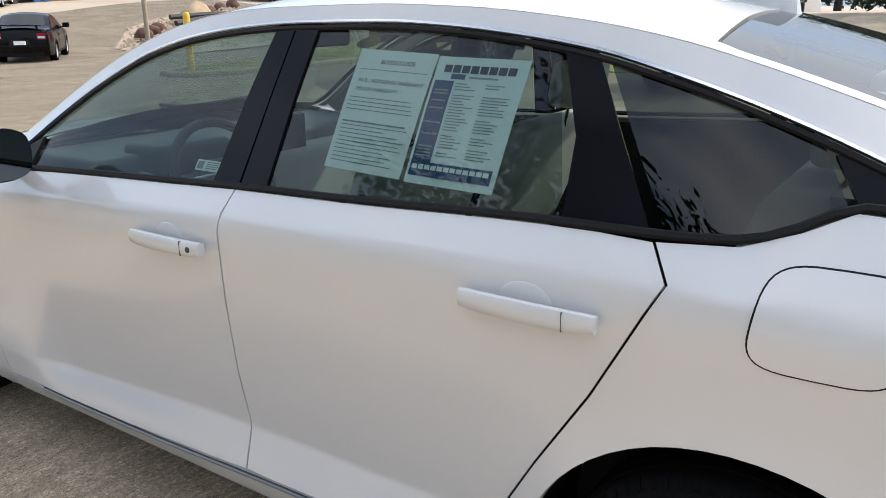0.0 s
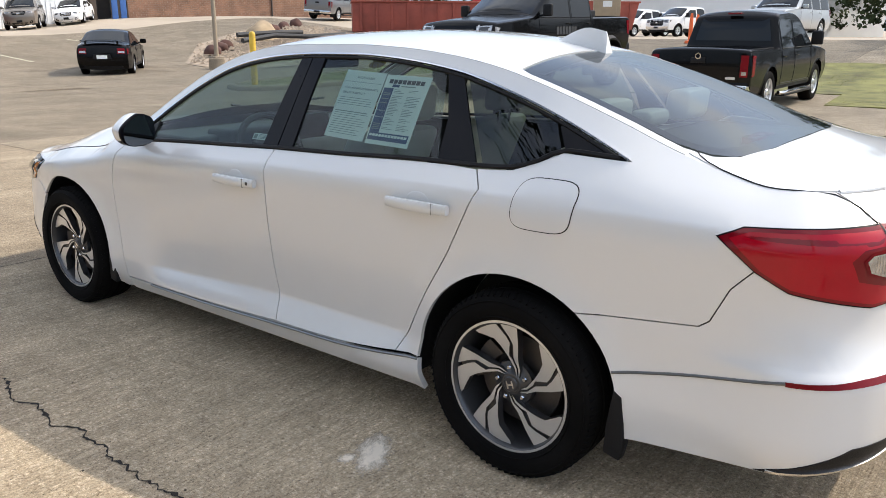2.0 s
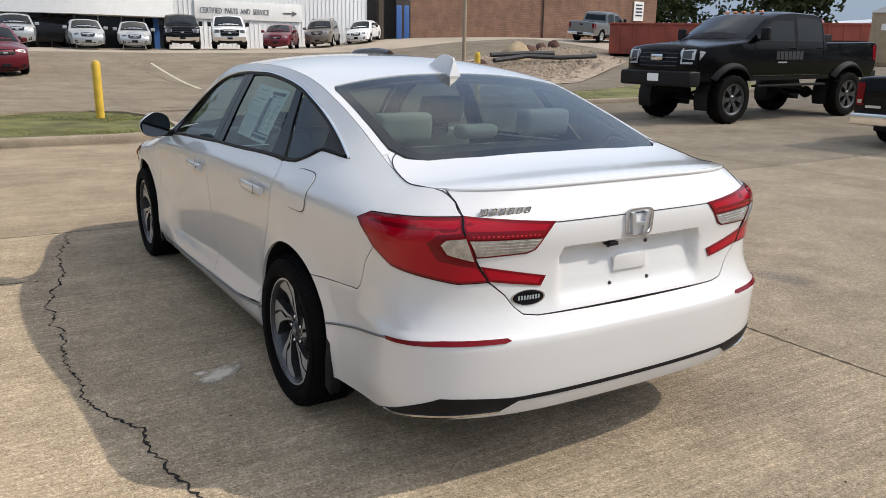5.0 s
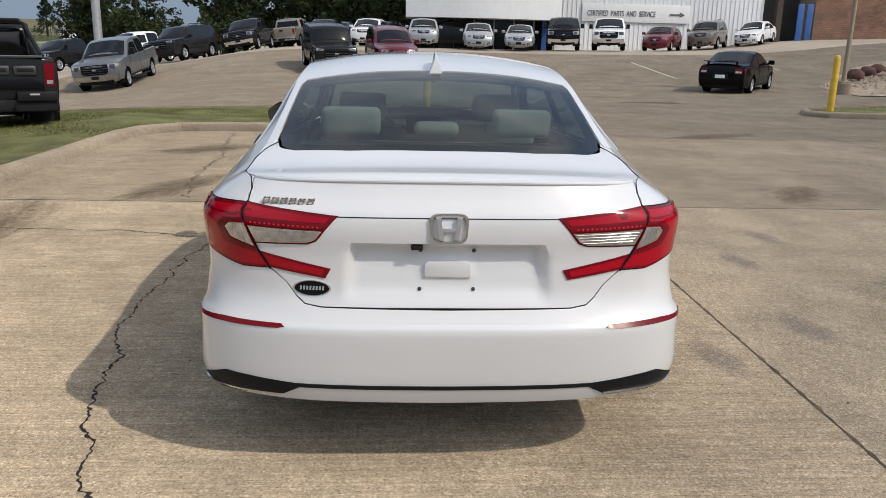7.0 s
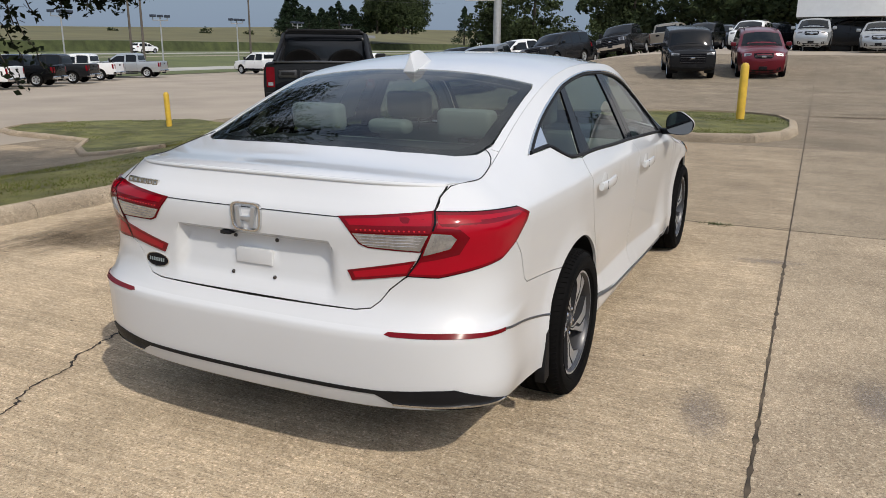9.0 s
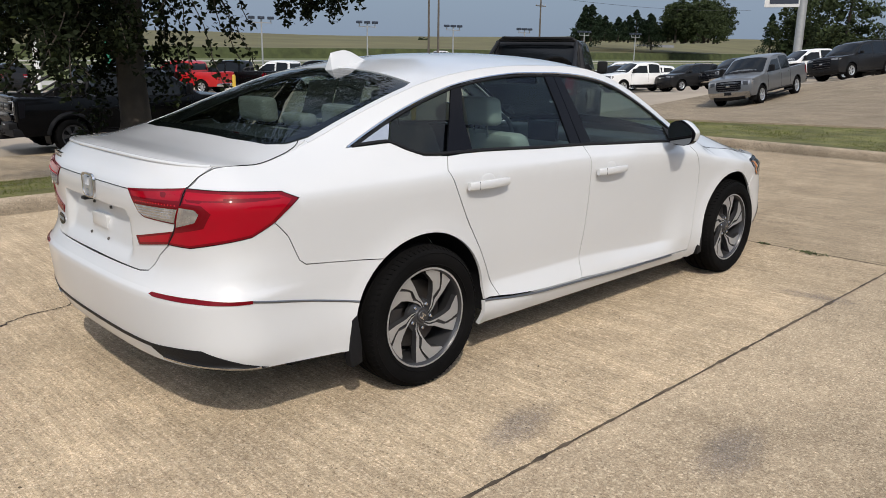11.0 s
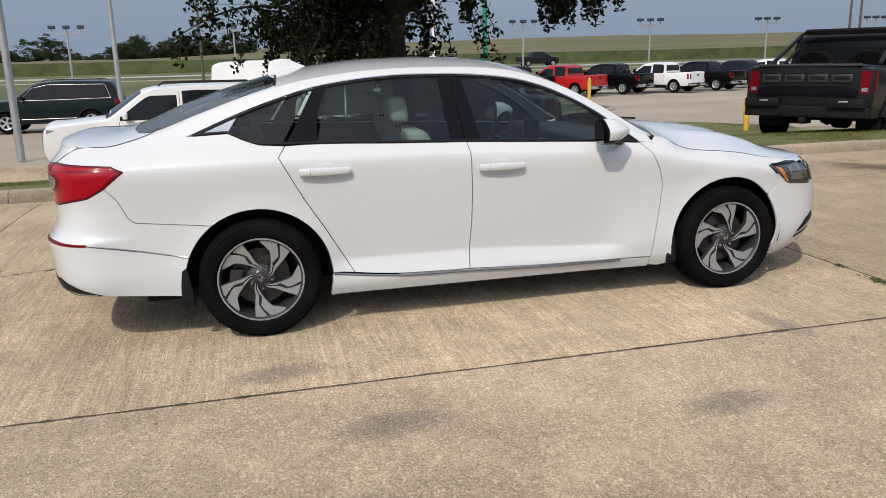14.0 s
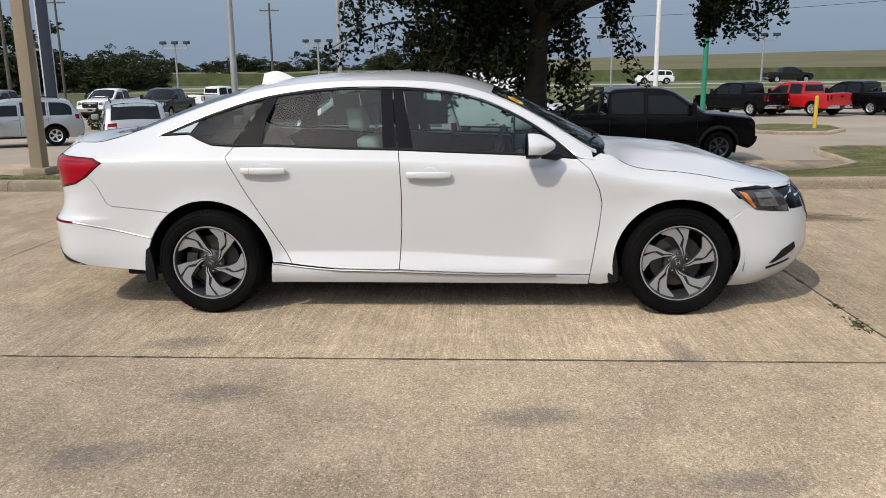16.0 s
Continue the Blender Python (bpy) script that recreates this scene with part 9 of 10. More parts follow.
pole("sign_pole", -35.0, 11.2, 14, 0.125, POLEGREEN, "green painted steel sign pole", taper=1.0)
pole("sign_pole", -43.5, 10.6, 14, 0.15, POLEWHITE, "white painted steel sign pole", taper=0.9)
py = thing("sign_pylon", "tall silver sign pylon with a black edge", "sign", pose(-33.6, -21.6, ground_z(-33.6, -21.6), 0, 0, 30))
part("mast", box(-0.55, 0.55, -0.3, 0.3, -0.2, 14, 0.03), POLEWHITE, py)
part("trim", box(0.56, 0.72, -0.25, 0.25, -0.2, 14, 0.02), INK, py)
py = thing("dealer_sign", "white box sign on a thick grey pole", "sign", pose(-31.0, 79.4, ground_z(-31.0, 79.4), 0, 0, 20))
part("mast", lathe([(0.42, -0.3), (0.42, 10.2)], 20, "z"), POLEGREY, py)
part("sign_box", box(-3.6, 0.2, -0.3, 0.3, 7.4, 10.4, 0.05), SIGNWHITE, py)
part("sign_bar", box(-3.1, -0.4, -0.33, -0.3, 7.7, 8.3), INK, py)


def flood(x, y, h):
    root = thing("floodlight_mast", "slim mast with three floodlight heads", "lamp post", pose(x, y, ground_z(x, y)), "floodlight masts")
    part("shaft", lathe([(0.09, -0.1), (0.06, h)], 10, "z"), POLEGREY, root)
    part("cross_arm", box(-0.04, 0.04, -1.0, 1.0, h - 0.45, h - 0.37), POLEGREY, root)
    for k in (-0.95, 0.0, 0.95):
        part("lamp_head", box(-0.22, 0.22, k - 0.22, k + 0.22, h - 0.12, h + 0.12, 0.04), INK, root)
        part("lamp_arm", box(-0.03, 0.03, k - 0.03, k + 0.03, h - 0.4, h - 0.1), POLEGREY, root)
    return root


fm = None
for k in range(-3, 9):
    y = -1.4 + 11.5 * k
    if fm is None:
        fm = flood(-57.5, y, 5.45)
    else:
        copy_thing(fm, pose(-57.5, y, ground_z(-57.5, y)))


def power_pole(x, y, h):
    root = thing("power_pole", "weathered wooden power pole with a crossarm", "utility pole", pose(x, y, ground_z(x, y)), "power poles")
    part("shaft", lathe([(0.16, -0.2), (0.10, h)], 10, "z"), WOODPOLE, root)
    part("cross_arm", box(-0.06, 0.06, -1.1, 1.1, h - 0.9, h - 0.78), WOODPOLE, root)
    for k in (-1.0, -0.4, 0.4, 1.0):
        part("insulator", lathe([(0.05, h - 0.78), (0.05, h - 0.6), (0.0, h - 0.58)], 8, "z"), POLEGREY, root).location = (0, k, 0)
    return root


for x, y, h in ((-80, -46, 11), (-85, -24, 10), (-88, -5, 9.5), (-72, 66, 12), (-66, 62, 10), (-52, -35, 12), (-72, 88, 10)):
    power_pole(x, y, h)
WIRE = mat("black cable", (0.02, 0.02, 0.02), 0.6, vary=0)


def wire(a, b, sag, name="power_line"):
    pts = []
    for k in range(25):
        t = k / 24
        pts.append((a[0] + (b[0] - a[0]) * t, a[1] + (b[1] - a[1]) * t, a[2] + (b[2] - a[2]) * t - sag * 4 * t * (1 - t)))
    tagged(obj(name, tube(pts, 0.022, 5), WIRE), "thin black overhead power line", "cable")


wire((-72, 66, 10.3), (-88, -5, 7.6), 1.4)
wire((-72, 66, 10.3), (-70, 150, 10.0), 1.2)

dump = thing("dumpster", "rusty red open-top steel container", "container", pose(32.2, 27.0, ground_z(32.2, 27.0), 0, 0, -44))
bm = prism([(-3.4, 0.15), (3.2, 0.15), (3.6, 1.75), (-3.4, 1.75)], -1.15, 1.15, "y", 0.03)
part("hopper", bm, RUSTRED, dump)
for k in range(8):
    for sy in (-1.2, 1.15):
        part("rib", box(-3.0 + 0.85 * k, -2.88 + 0.85 * k, sy, sy + 0.05, 0.2, 1.7), RUSTRED, dump)
part("top_rail", box(-3.45, 3.65, -1.22, 1.22, 1.70, 1.80, 0.02), RUSTRED, dump)
d2 = copy_thing(dump, pose(41, 21.5, ground_z(41, 21.5) + 0.25, 0, 0, -40))
tagged(d2, "red steel container standing further back")
loo = thing("portable_toilet", "tan moulded plastic portable toilet", "toilet cabin", pose(30.6, 14.2, ground_z(30.6, 14.2), 0, 0, -60))
part("body", box(-0.58, 0.58, -0.58, 0.58, 0.0, 2.1, 0.04), TANPLASTIC, loo)
part("roof", loft_sections([(-0.62, [(0.6, 2.08), (0.62, 2.12), (0.3, 2.28), (0, 2.32)]), (0.62, [(0.6, 2.08), (0.62, 2.12), (0.3, 2.28), (0, 2.32)])]), POLEWHITE, loo)
part("door", box(-0.40, 0.40, -0.62, -0.58, 0.1, 1.95, 0.02), TANPLASTIC, loo)
part("door_sign", box(-0.2, 0.2, -0.64, -0.62, 1.4, 1.65), SIGNWHITE, loo)
ORANGE = mat("orange plastic marker", (0.75, 0.13, 0.03), 0.5, vary=0.1)
for x, y in ((27.0, 8.6), (28.2, 9.3)):
    c = lathe([(0.0, 1.15), (0.04, 1.15), (0.07, 0.9), (0.08, 0.12), (0.2, 0.1), (0.2, 0.0)], 14, "z")
    tagged(obj("marker_post", c, ORANGE), "orange plastic marker post on a base", "traffic marker", "orange markers").matrix_world = pose(x, y, ground_z(x, y))

# rock bed with boulder and pipes
rb = [(15.6, 21.4), (20, 20.6), (27.5, 25.5), (30.5, 31.0), (27, 34.0), (21, 31.5), (16.5, 26.0)]
bm = bmesh.new()
res = delaunay_2d_cdt([Vector(p) for p in dense(rb, 1.2)] + [Vector((22, 26)), Vector((24, 29)), Vector((19, 24)), Vector((25, 31))], [], [list(range(len(dense(rb, 1.2))))], 1, 1e-5)
for v in res[0]:
    edge = min(math.hypot(v.x - p[0], v.y - p[1]) for p in dense(rb, 0.4))
    bm.verts.new((v.x, v.y, ground_z(v.x, v.y) + 0.02 + 0.14 * min(2.5, edge)))
bm.verts.ensure_lookup_table()
for f in res[2]:
    bm.faces.new([bm.verts[i] for i in f])
bmesh.ops.recalc_face_normals(bm, faces=bm.faces)
tagged(obj("rock_bed", bm, ROCK), "mounded bed of loose tan rocks", "rock bed", kind="structure")
verts, faces = [], []
rnd = random.Random(8)
for k in range(2600):
    a = rnd.choice(rb)
    t = [rnd.random() for _ in rb]
    s = sum(q ** 3 for q in t)
    x, y = sum(p[0] * q ** 3 for p, q in zip(rb, t)) / s, sum(p[1] * q ** 3 for p, q in zip(rb, t)) / s
    edge = min(math.hypot(x - p[0], y - p[1]) for p in rb)
    e2 = min(2.5, min(math.hypot(x - p[0], y - p[1]) for p in dense(rb, 0.8)))
    z, r = ground_z(x, y) + 0.02 + 0.14 * e2, rnd.uniform(0.05, 0.16)
    k0 = len(verts)
    verts += [(x + r * dx * rnd.uniform(0.6, 1.1), y + r * dy * rnd.uniform(0.6, 1.1), z + r * dz * rnd.uniform(0.5, 0.9)) for dx, dy, dz in ((1, 0, 0), (0, 1, 0), (-1, 0, 0), (0, -1, 0), (0, 0, 1), (0, 0, -0.5))]
    faces += [(k0, k0 + 1, k0 + 4), (k0 + 1, k0 + 2, k0 + 4), (k0 + 2, k0 + 3, k0 + 4), (k0 + 3, k0, k0 + 4)]
me = bpy.data.meshes.new("rocks")
me.from_pydata(verts, [], faces)
me.materials.append(ROCK)
tagged(new("rocks", me), "loose tan landscaping rocks on the bed", "rocks", kind="stuff")


def boulder(x, y, s, seed, m, name="boulder", label="large rounded tan boulder on the rock bed"):
    bm = bmesh.new()
    bmesh.ops.create_icosphere(bm, subdivisions=3, radius=1)
    for v in bm.verts:
        n = noise.noise(v.co * 1.3 + Vector((seed, 0, 0)))
        v.co *= 1 + 0.22 * n
        v.co = Vector((v.co.x * s[0], v.co.y * s[1], max(-0.3, v.co.z) * s[2]))
    ob = tagged(obj(name, bm, m), label, "boulder", "boulders")
    ob.matrix_world = pose(x, y, ground_z(x, y) + 0.35, 0, 0, seed * 37)


boulder(22.6, 28.4, (1.1, 0.8, 0.85), 1, BOULDER)
for k, (x, y, s) in enumerate(((19.2, 27.2, 0.30), (20.0, 27.9, 0.28), (24.8, 30.2, 0.34), (26.2, 31.0, 0.3), (27.6, 31.6, 0.32), (18.2, 26.4, 0.3))):
    boulder(x, y, (s * 1.3, s, s), k + 3, mat("dark red-brown rock", (0.085, 0.04, 0.03), 0.9, vary=0.3) if k == 0 else bpy.data.materials["dark red-brown rock"], "rock", "dark red-brown rock on the bed")
for k, pts in enumerate((((19.5, 26.0, 0.75), (21.5, 26.2, 0.8), (23.0, 25.5, 0.62), (25.0, 25.2, 0.5)), ((20.0, 27.0, 0.9), (22.0, 26.8, 0.85), (23.5, 26.6, 0.7)))):
    tagged(obj("drain_pipe", tube([(x, y, ground_z(x, y) + z) for x, y, z in pts], 0.11, 10), PIPE), "black corrugated drain pipe lying on rocks", "pipe")

# ---- trees ----
BARK = mat("dark oak bark", (0.045, 0.036, 0.028), 0.95, vary=0.35, scale=4, fine=24, bump=0.8)
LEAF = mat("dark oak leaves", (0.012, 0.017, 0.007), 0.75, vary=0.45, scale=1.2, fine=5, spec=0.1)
# sunlight put into a paler leaf colour, given to random leaves
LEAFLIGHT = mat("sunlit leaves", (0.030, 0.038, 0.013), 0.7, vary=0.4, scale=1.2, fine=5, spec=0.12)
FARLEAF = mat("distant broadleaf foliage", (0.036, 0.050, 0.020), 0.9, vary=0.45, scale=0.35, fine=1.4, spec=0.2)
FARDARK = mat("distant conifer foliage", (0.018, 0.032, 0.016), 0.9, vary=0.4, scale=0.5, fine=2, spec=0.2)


def leaf_mesh(name, spots, size, rnd, mats):
    """Leaves as small folded blades at the given spots."""
    verts, faces, idx = [], [], []
    for p, spread, n in spots:
        for _ in range(n):
            while True:
                d = Vector((rnd.uniform(-1, 1), rnd.uniform(-1, 1), rnd.uniform(-1, 1)))
                if d.length <= 1:
                    break
            c = p + Vector((d.x * spread, d.y * spread, d.z * spread * 0.8))
            s = size * rnd.uniform(0.6, 1.35)
            ax = Vector((rnd.gauss(0, 1), rnd.gauss(0, 1), rnd.gauss(-0.3, 0.7))).normalized()
            sd = ax.cross(Vector((rnd.gauss(0, 1), rnd.gauss(0, 1), rnd.gauss(0, 1)))).normalized()
            k = len(verts)
            verts += [tuple(c - ax * s), tuple(c + sd * s * 0.58), tuple(c + ax * s), tuple(c - sd * s * 0.58)]
            faces.append((k, k + 1, k + 2, k + 3))
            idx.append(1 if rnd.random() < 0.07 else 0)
    me = bpy.data.meshes.new(name)
    me.from_pydata(verts, [], faces)
    for mm in mats:
        me.materials.append(mm)
    me.polygons.foreach_set("material_index", idx)
    return me


rnd = random.Random(21)
TX, TY = -8.2, 1.1
TG = ground_z(TX, TY) + 0.1
oak = thing("oak_tree", "large dark oak with low drooping branches on the lawn strip", "tree", pose(TX, TY, TG))
trunk = tube([(0.03, 0.0, -0.2), (0.0, 0.0, 0.1), (0.02, 0.03, 0.7), (-0.02, 0.02, 1.4), (0.03, 0.06, 2.2), (0.0, 0.18, 3.2), (-0.1, 0.14, 4.6), (0.0, 0.0, 7.0)], 0.27, 14, None, 0.10)
for v in trunk.verts:
    flare = 1 + 0.45 * math.exp(-max(0.0, v.co.z) / 0.22)
    v.co.x, v.co.y = v.co.x * flare + 0.02 * noise.noise(v.co * 3.0), v.co.y * flare + 0.02 * noise.noise(v.co * 3.0 + Vector((5, 0, 0)))
part("trunk", trunk, BARK, oak)
spots = []


def reach(a):
    """How far the crown spreads towards a bearing."""
    return 3.9 + 0.5 * math.sin(2 * a + 0.6) + 0.45 * math.sin(5 * a + 1.0)


def spray(q, n, drop, lean, leaves, wide):
    """A hanging twig strung with leaves."""
    tw = [q + lean * j + Vector((0.03 * rnd.uniform(-1, 1), 0.03 * rnd.uniform(-1, 1), -drop * j)) for j in range(n)]
    part("twig", tube(tw, 0.008, 5), BARK, oak)
    for w in tw:
        spots.append((w, wide, leaves))


for k in range(30):
    a = 2 * math.pi * k / 30 + rnd.uniform(-0.15, 0.15)
    z0 = rnd.uniform(2.3, 5.2)
    ln = rnd.uniform(0.65, 1.05) * reach(a)
    droop = rnd.uniform(0.2, 0.7) if z0 < 3.6 else rnd.uniform(-0.8, 0.4)
    pts = []
    for i in range(8):
        t = i / 7
        r = ln * t
        b = a + 0.25 * math.sin(3 * t + k)
        pts.append(Vector((r * math.cos(b), r * math.sin(b), z0 + 1.5 * t - droop * t * t * 1.5)))
    part("limb", tube(pts, 0.10, 7, None, 0.012), BARK, oak)
    for i in range(2, 8):
        for _ in range(5):
            q = pts[i] + Vector((rnd.gauss(0, 0.30), rnd.gauss(0, 0.30), rnd.gauss(0.05, 0.20)))
            if q.z > (3.5 if q.y > 0.5 else 2.75):
                spots.append((q, rnd.uniform(0.2, 0.36), 20))
# the lower edge of the crown, uneven, with hanging clumps
for k in range(250):
    a = rnd.uniform(0, 6.28)
    r = reach(a) * math.sqrt(rnd.random())
    spots.append((Vector((r * math.cos(a), r * math.sin(a), (3.75 if math.sin(a) * r > 0.8 else 3.2) + 0.4 * noise.noise((r * math.cos(a), r * math.sin(a), 7.0)) + 0.8 * rnd.random())), rnd.uniform(0.2, 0.4), 26))
for k in range(520):
    a, z = rnd.uniform(0, 6.28), rnd.uniform(3.4, 7.6)
    r = reach(a) * math.sqrt(rnd.random()) * (1 - 0.09 * max(0, z - 4))
    spots.append((Vector((r * math.cos(a), r * math.sin(a), z)), rnd.uniform(0.4, 0.75), 46))
for y0, x0, n in ((2.9, 0.4, 13), (2.6, 0.9, 8), (3.2, -0.4, 8), (3.9, 0.2, 5), (-2.9, 0.8, 5), (1.3, 0.5, 5)):
    for k in range(n):
        spray(Vector((x0 + rnd.gauss(0, 0.2), y0 + rnd.gauss(0, 0.18), rnd.uniform(2.75, 3.0))), rnd.randint(3, 6), 0.11, Vector((0, rnd.gauss(0, 0.03), 0)), 9, 0.13)
# dense low boughs on the south side of the stem
for k in range(430):
    y = min(0.45, rnd.gauss(-0.85, 0.66))
    if y < -2.1:
        continue
    x = rnd.uniform(-1.5, 1.5) if y < -0.35 else rnd.uniform(-1.5, -0.3)
    spots.append((Vector((x, y, rnd.uniform(1.75 + 0.22 * abs(y + 0.6) + 0.35 * noise.noise((y * 1.5, 3.0, 0)), 3.3))), rnd.uniform(0.16, 0.34), 22))
for k in range(40):
    spray(Vector((rnd.uniform(-1.6, 1.6), rnd.uniform(-2.1, -0.3), rnd.uniform(1.9, 2.5))), rnd.randint(4, 8), 0.12, Vector((rnd.gauss(0, 0.05), rnd.gauss(0, 0.05), 0)), 8, 0.12)
# thin sprays that hang on the north side
for k in range(13):
    spray(Vector((rnd.uniform(-0.6, 0.8), rnd.uniform(0.45, 1.35), rnd.uniform(2.5, 3.1))), rnd.randint(5, 11), 0.13, Vector((rnd.gauss(0, 0.03), rnd.gauss(0.03, 0.04), 0)), 6, 0.11)
# one long bough to the south
bough = [Vector((0.2 + 0.1 * i, -1.6 - 0.24 * i, 2.5 + 0.06 * i - 0.016 * i * i)) for i in range(8)]
part("limb", tube(bough, 0.03, 6, None, 0.008), BARK, oak)
for q in bough:
    spray(q, 4, 0.12, Vector((0, -0.03, 0)), 8, 0.14)
# shoots round the foot of the stem
for k in range(60):
    a, r = rnd.uniform(0.9, 4.7), rnd.uniform(0.25, 0.8)
    spots.append((Vector((r * math.cos(a), r * math.sin(a), rnd.uniform(0.5, 1.8))), rnd.uniform(0.12, 0.24), 14))
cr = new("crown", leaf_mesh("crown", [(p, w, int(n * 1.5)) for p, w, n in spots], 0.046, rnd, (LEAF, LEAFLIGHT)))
cr.parent = oak


def far_tree(x, y, h, w, seed, conifer=False, label="", z=None):
    rnd = random.Random(seed)
    g = ground_z(x, y) if z is None else z
    root = thing("tree", label or ("dark pointed conifer standing beyond the highway" if conifer else "dense green leafy tree standing beyond the lot"), "tree", pose(x, y, g), "distant trees")
    part("trunk", tube([(0, 0, -0.3), (0.1, 0, h * 0.35), (0, 0.1, h * 0.8)], 0.03 * h, 8, None, 0.01 * h), BARK, root)
    spots = []
    n = 170
    lumps = [(rnd.uniform(0, 6.28), rnd.uniform(0.15, 0.34) * w, rnd.uniform(0.22, 0.82) * h, rnd.uniform(0.20, 0.34) * w) for _ in range(11)]
    for k in range(n):
        a = rnd.uniform(0, 6.28)
        if conifer:
            t = rnd.random() ** 0.8
            zz, r = h * (0.06 + 0.94 * t), w * 0.5 * (1 - t) ** 0.8 * rnd.uniform(0.45, 1.1) * (0.85 + 0.25 * math.sin(22 * t))
            sp = 0.10 * w * (1.3 - t)
            p = Vector((r * math.cos(a), r * math.sin(a), zz))
        else:
            la, lr, lz, ls = lumps[k % 11]
            d = Vector((rnd.gauss(0, 1), rnd.gauss(0, 1), rnd.gauss(0, 0.8))).normalized() * ls * rnd.random() ** 0.4
            p = Vector((lr * math.cos(la) + d.x, lr * math.sin(la) + d.y, max(0.05 * h, lz + d.z)))
            sp = 0.09 * w * rnd.uniform(0.6, 1.2)
        spots.append((p, sp, 38))
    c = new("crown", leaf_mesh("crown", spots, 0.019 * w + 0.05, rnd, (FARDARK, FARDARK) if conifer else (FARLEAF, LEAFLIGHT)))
    c.parent = root
    return root


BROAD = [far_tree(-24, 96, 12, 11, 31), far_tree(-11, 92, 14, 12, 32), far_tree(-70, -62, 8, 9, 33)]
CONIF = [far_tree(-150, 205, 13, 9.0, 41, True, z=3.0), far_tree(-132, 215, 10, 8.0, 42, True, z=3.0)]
spec = [(-2, 88, 1, 1.05), (6, 84, 0, 0.95), (14, 90, 1, 0.9), (24, 92, 0, 1.0), (-40, 104, 0, 0.95), (-33, 98, 1, 0.85), (-17, 84, 2, 1.3), (-6, 80, 2, 1.35), (2, 76, 2, 1.3), (-48, 128, 2, 0.8), (-30, 112, 1, 0.35), (-22, 110, 0, 1.0), (-16, 70, 2, 0.5), (20, 78, 1, 0.9), (-42, 122, 2, 0.9), (-36, 118, 1, 0.5)]
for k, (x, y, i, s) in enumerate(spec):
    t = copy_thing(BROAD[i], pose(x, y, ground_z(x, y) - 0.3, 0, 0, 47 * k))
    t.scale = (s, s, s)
BROAD[0].scale = (0.5, 0.5, 0.38)
# the far clump on the field's edge: conifers among round crowns
rnd = random.Random(14)
for k in range(44):
    deg = 27.0 + 0.21 * k + rnd.uniform(-0.12, 0.12)
    a, r = radians(deg), rnd.uniform(240, 285)
    crown = deg < 30.0 or k % 4 == 0
    t = copy_thing((BROAD if crown else CONIF)[rnd.randrange(2)], pose(1.2 - r * math.sin(a), -5 + r * math.cos(a), 5.2, 0, 0, 61 * k))
    q = rnd.uniform(0.85, 1.1) if deg < 30.0 else rnd.uniform(0.30, 0.45) if crown else rnd.uniform(0.50, 0.80)
    wq = 1.1 if crown else 1.45
    t.scale = (q * wq, q * wq, q)
t = copy_thing(CONIF[0], pose(1.2 - 190 * math.sin(radians(23.4)), -5 + 190 * math.cos(radians(23.4)), 1.6, 0, 0, 30))
t.scale = (0.62, 0.62, 0.66)
for k in range(4):
    a = radians(38.5 + 2.9 * k)
    t = copy_thing(BROAD[k % 3], pose(1.2 - 300 * math.sin(a), -5 + 300 * math.cos(a), 3.4, 0, 0, 40 * k))
    q = 0.26 + 0.08 * math.sin(3 * k)
    t.scale = (q * 1.5, q * 1.5, q)
for k in range(12):
    a = radians(89.5 + 0.75 * k)
    t = copy_thing(BROAD[k % 3], pose(5 - 250 * math.sin(a), 250 * math.cos(a), 1.6, 0, 0, 70 * k))
    q = 0.55 + 0.16 * math.sin(2.3 * k)
    t.scale = (q * 1.4, q * 1.4, q)
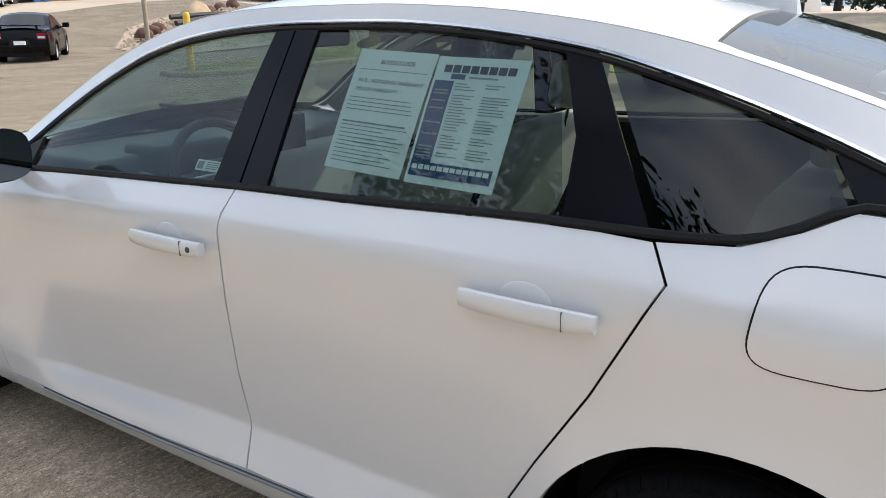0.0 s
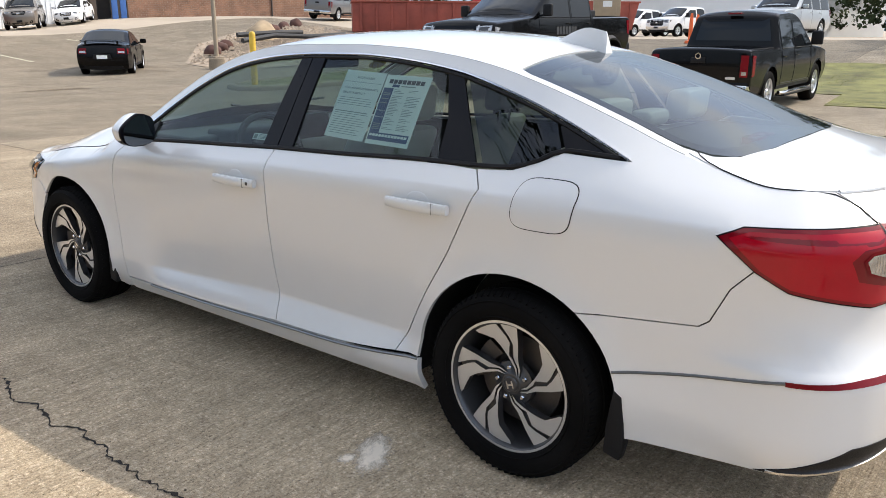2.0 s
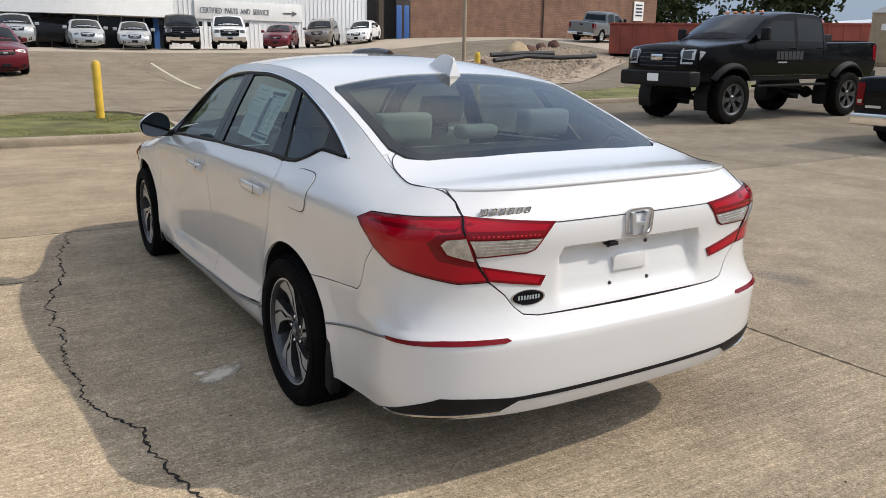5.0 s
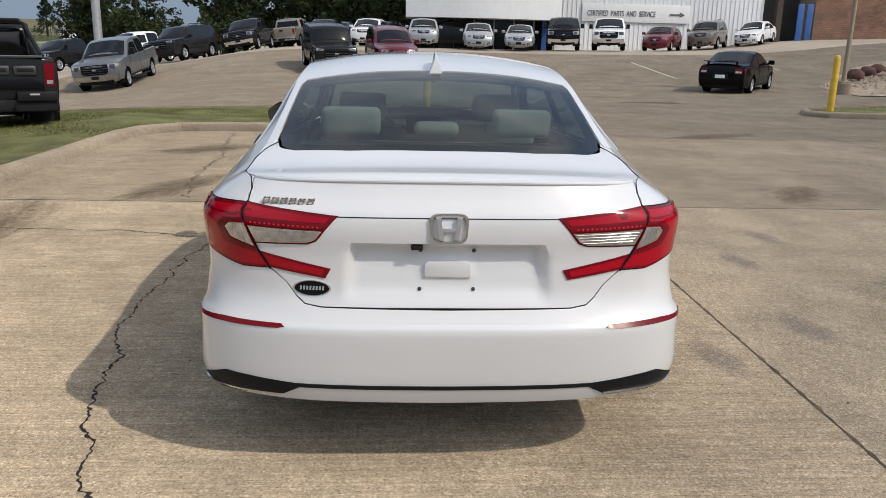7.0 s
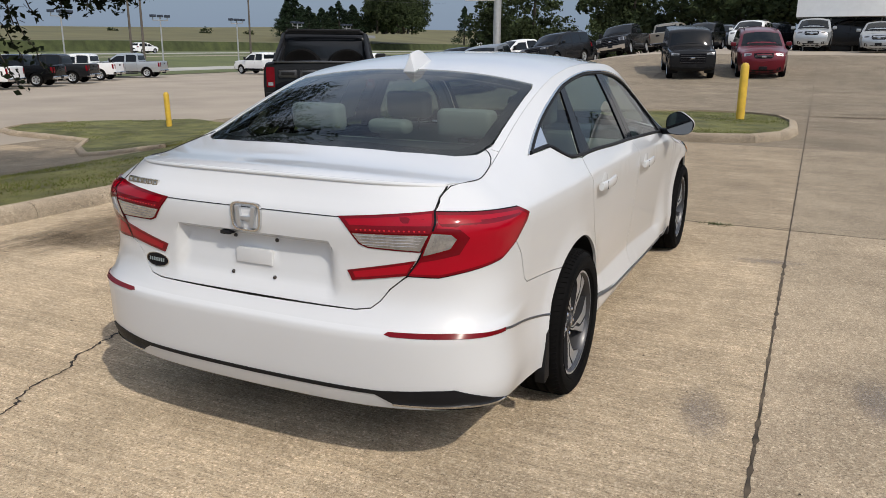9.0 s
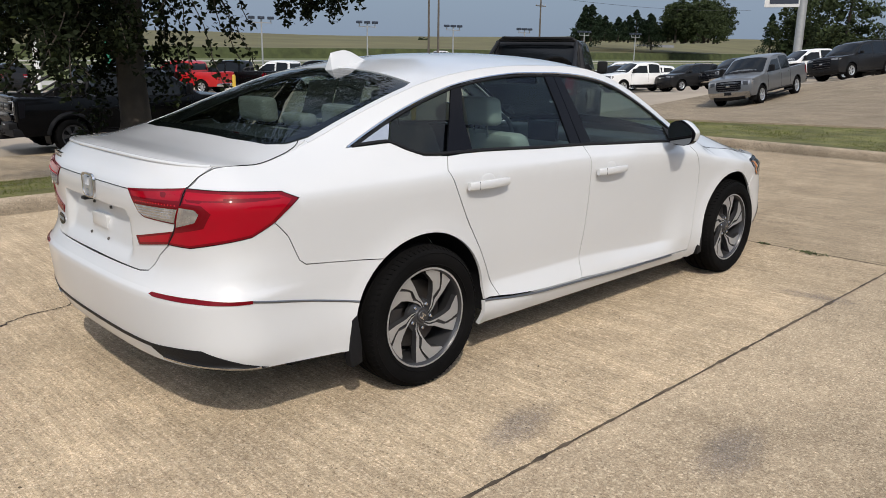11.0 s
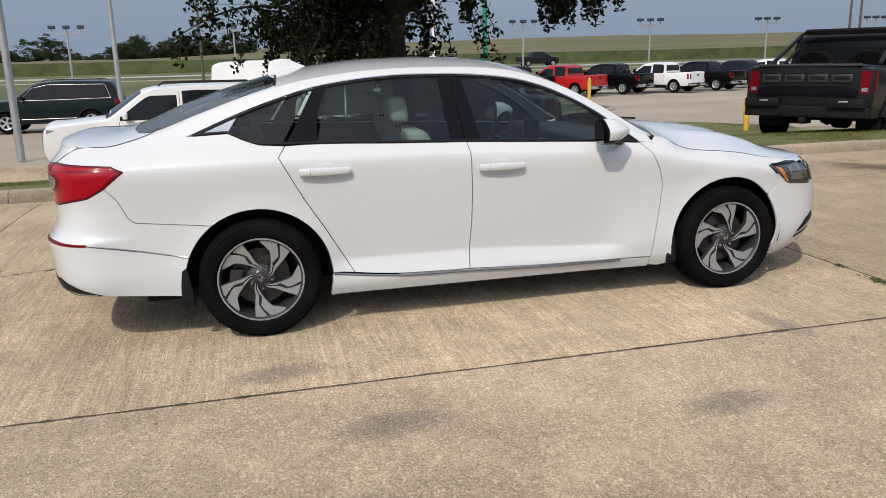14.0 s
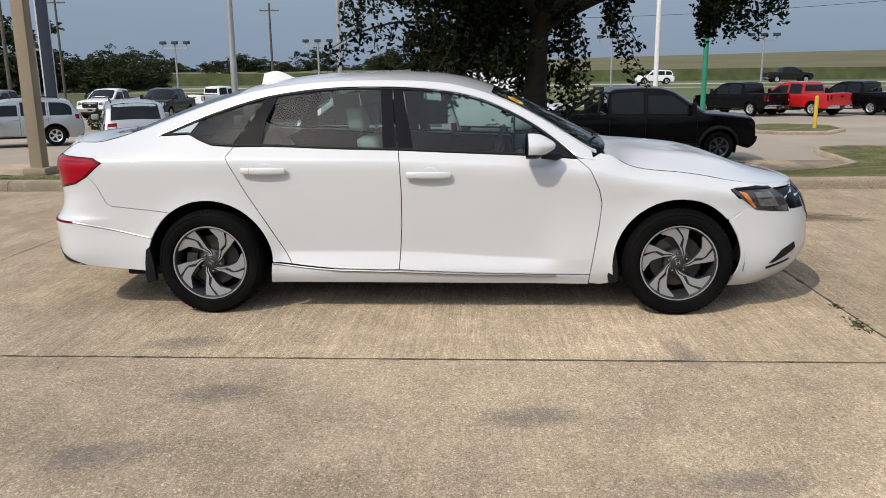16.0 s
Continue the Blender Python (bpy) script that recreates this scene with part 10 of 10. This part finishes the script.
# wooded edge to the south-west, low and uneven, with nearer clumps
rnd = random.Random(77)
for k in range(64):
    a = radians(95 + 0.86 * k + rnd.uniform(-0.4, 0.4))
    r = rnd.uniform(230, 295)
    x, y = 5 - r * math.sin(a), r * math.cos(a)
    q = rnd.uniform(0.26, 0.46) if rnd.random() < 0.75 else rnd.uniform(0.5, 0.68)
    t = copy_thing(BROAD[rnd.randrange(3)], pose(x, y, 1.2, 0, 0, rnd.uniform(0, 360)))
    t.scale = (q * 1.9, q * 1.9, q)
for deg, r, q in ((113.2, 118, 0.42), (114.3, 112, 0.36), (115.1, 120, 0.50), (116.0, 108, 0.46), (117.2, 121, 0.56), (118.0, 112, 0.40), (120.3, 118, 0.62), (121.6, 112, 0.78), (123.2, 121, 0.85), (125.5, 116, 0.7), (108.0, 150, 0.34), (109.4, 158, 0.30), (105.6, 190, 0.52)):
    a = radians(deg)
    x, y = 5.4 - r * math.sin(a), 0.3 + r * math.cos(a)
    t = copy_thing(BROAD[int(10 * q) % 3], pose(x, y, ground_z(x, y) - 0.9, 0, 0, 33 * deg))
    t.scale = (q * 1.45, q * 1.45, q)
for x, y, s in ((-31.8, -17.2, 0.22), (-34.2, -19.0, 0.18)):
    t = copy_thing(BROAD[2], pose(x, y, ground_z(x, y) - 0.45, 0, 0, 50 * x))
    t.scale = (s * 1.2, s * 1.2, s)
    t.name = "shrub"
    tagged(t, "rounded green shrub at the edge of the lot", "shrub")
# east: shrubs past the rough lawn
for x, y, s in ((30, -1, 0.34), (34, 1, 0.38), (27, -4, 0.3), (72, 48, 1.0), (80, 10, 0.9), (84, 4, 0.9), (66, 58, 0.9)):
    t = copy_thing(BROAD[1], pose(x, y, ground_z(x, y) - 0.4, 0, 0, 40 * x))
    t.scale = (s, s, s)
# painted bay lines on the north drive
LINE = mat("worn yellow line paint", (0.50, 0.46, 0.33), 0.8, vary=0.25, scale=4, fine=30)
for x0, y0, x1, y1 in ((5.9, 34.0, 5.6, 24.5), (11.5, 35.0, 11.8, 29.0), (17.0, 36.5, 17.8, 32.0)):
    n = 12
    bm = bmesh.new()
    prev = None
    for k in range(n + 1):
        x, y = x0 + (x1 - x0) * k / n, y0 + (y1 - y0) * k / n
        a, b = bm.verts.new((x - 0.06, y, ground_z(x, y) + 0.012)), bm.verts.new((x + 0.06, y, ground_z(x, y) + 0.012))
        if prev:
            bm.faces.new((prev[0], prev[1], b, a))
        prev = (a, b)
    bmesh.ops.recalc_face_normals(bm, faces=bm.faces)
    tagged(obj("bay_line", bm, LINE), "worn pale parking bay line", "line", kind="structure")
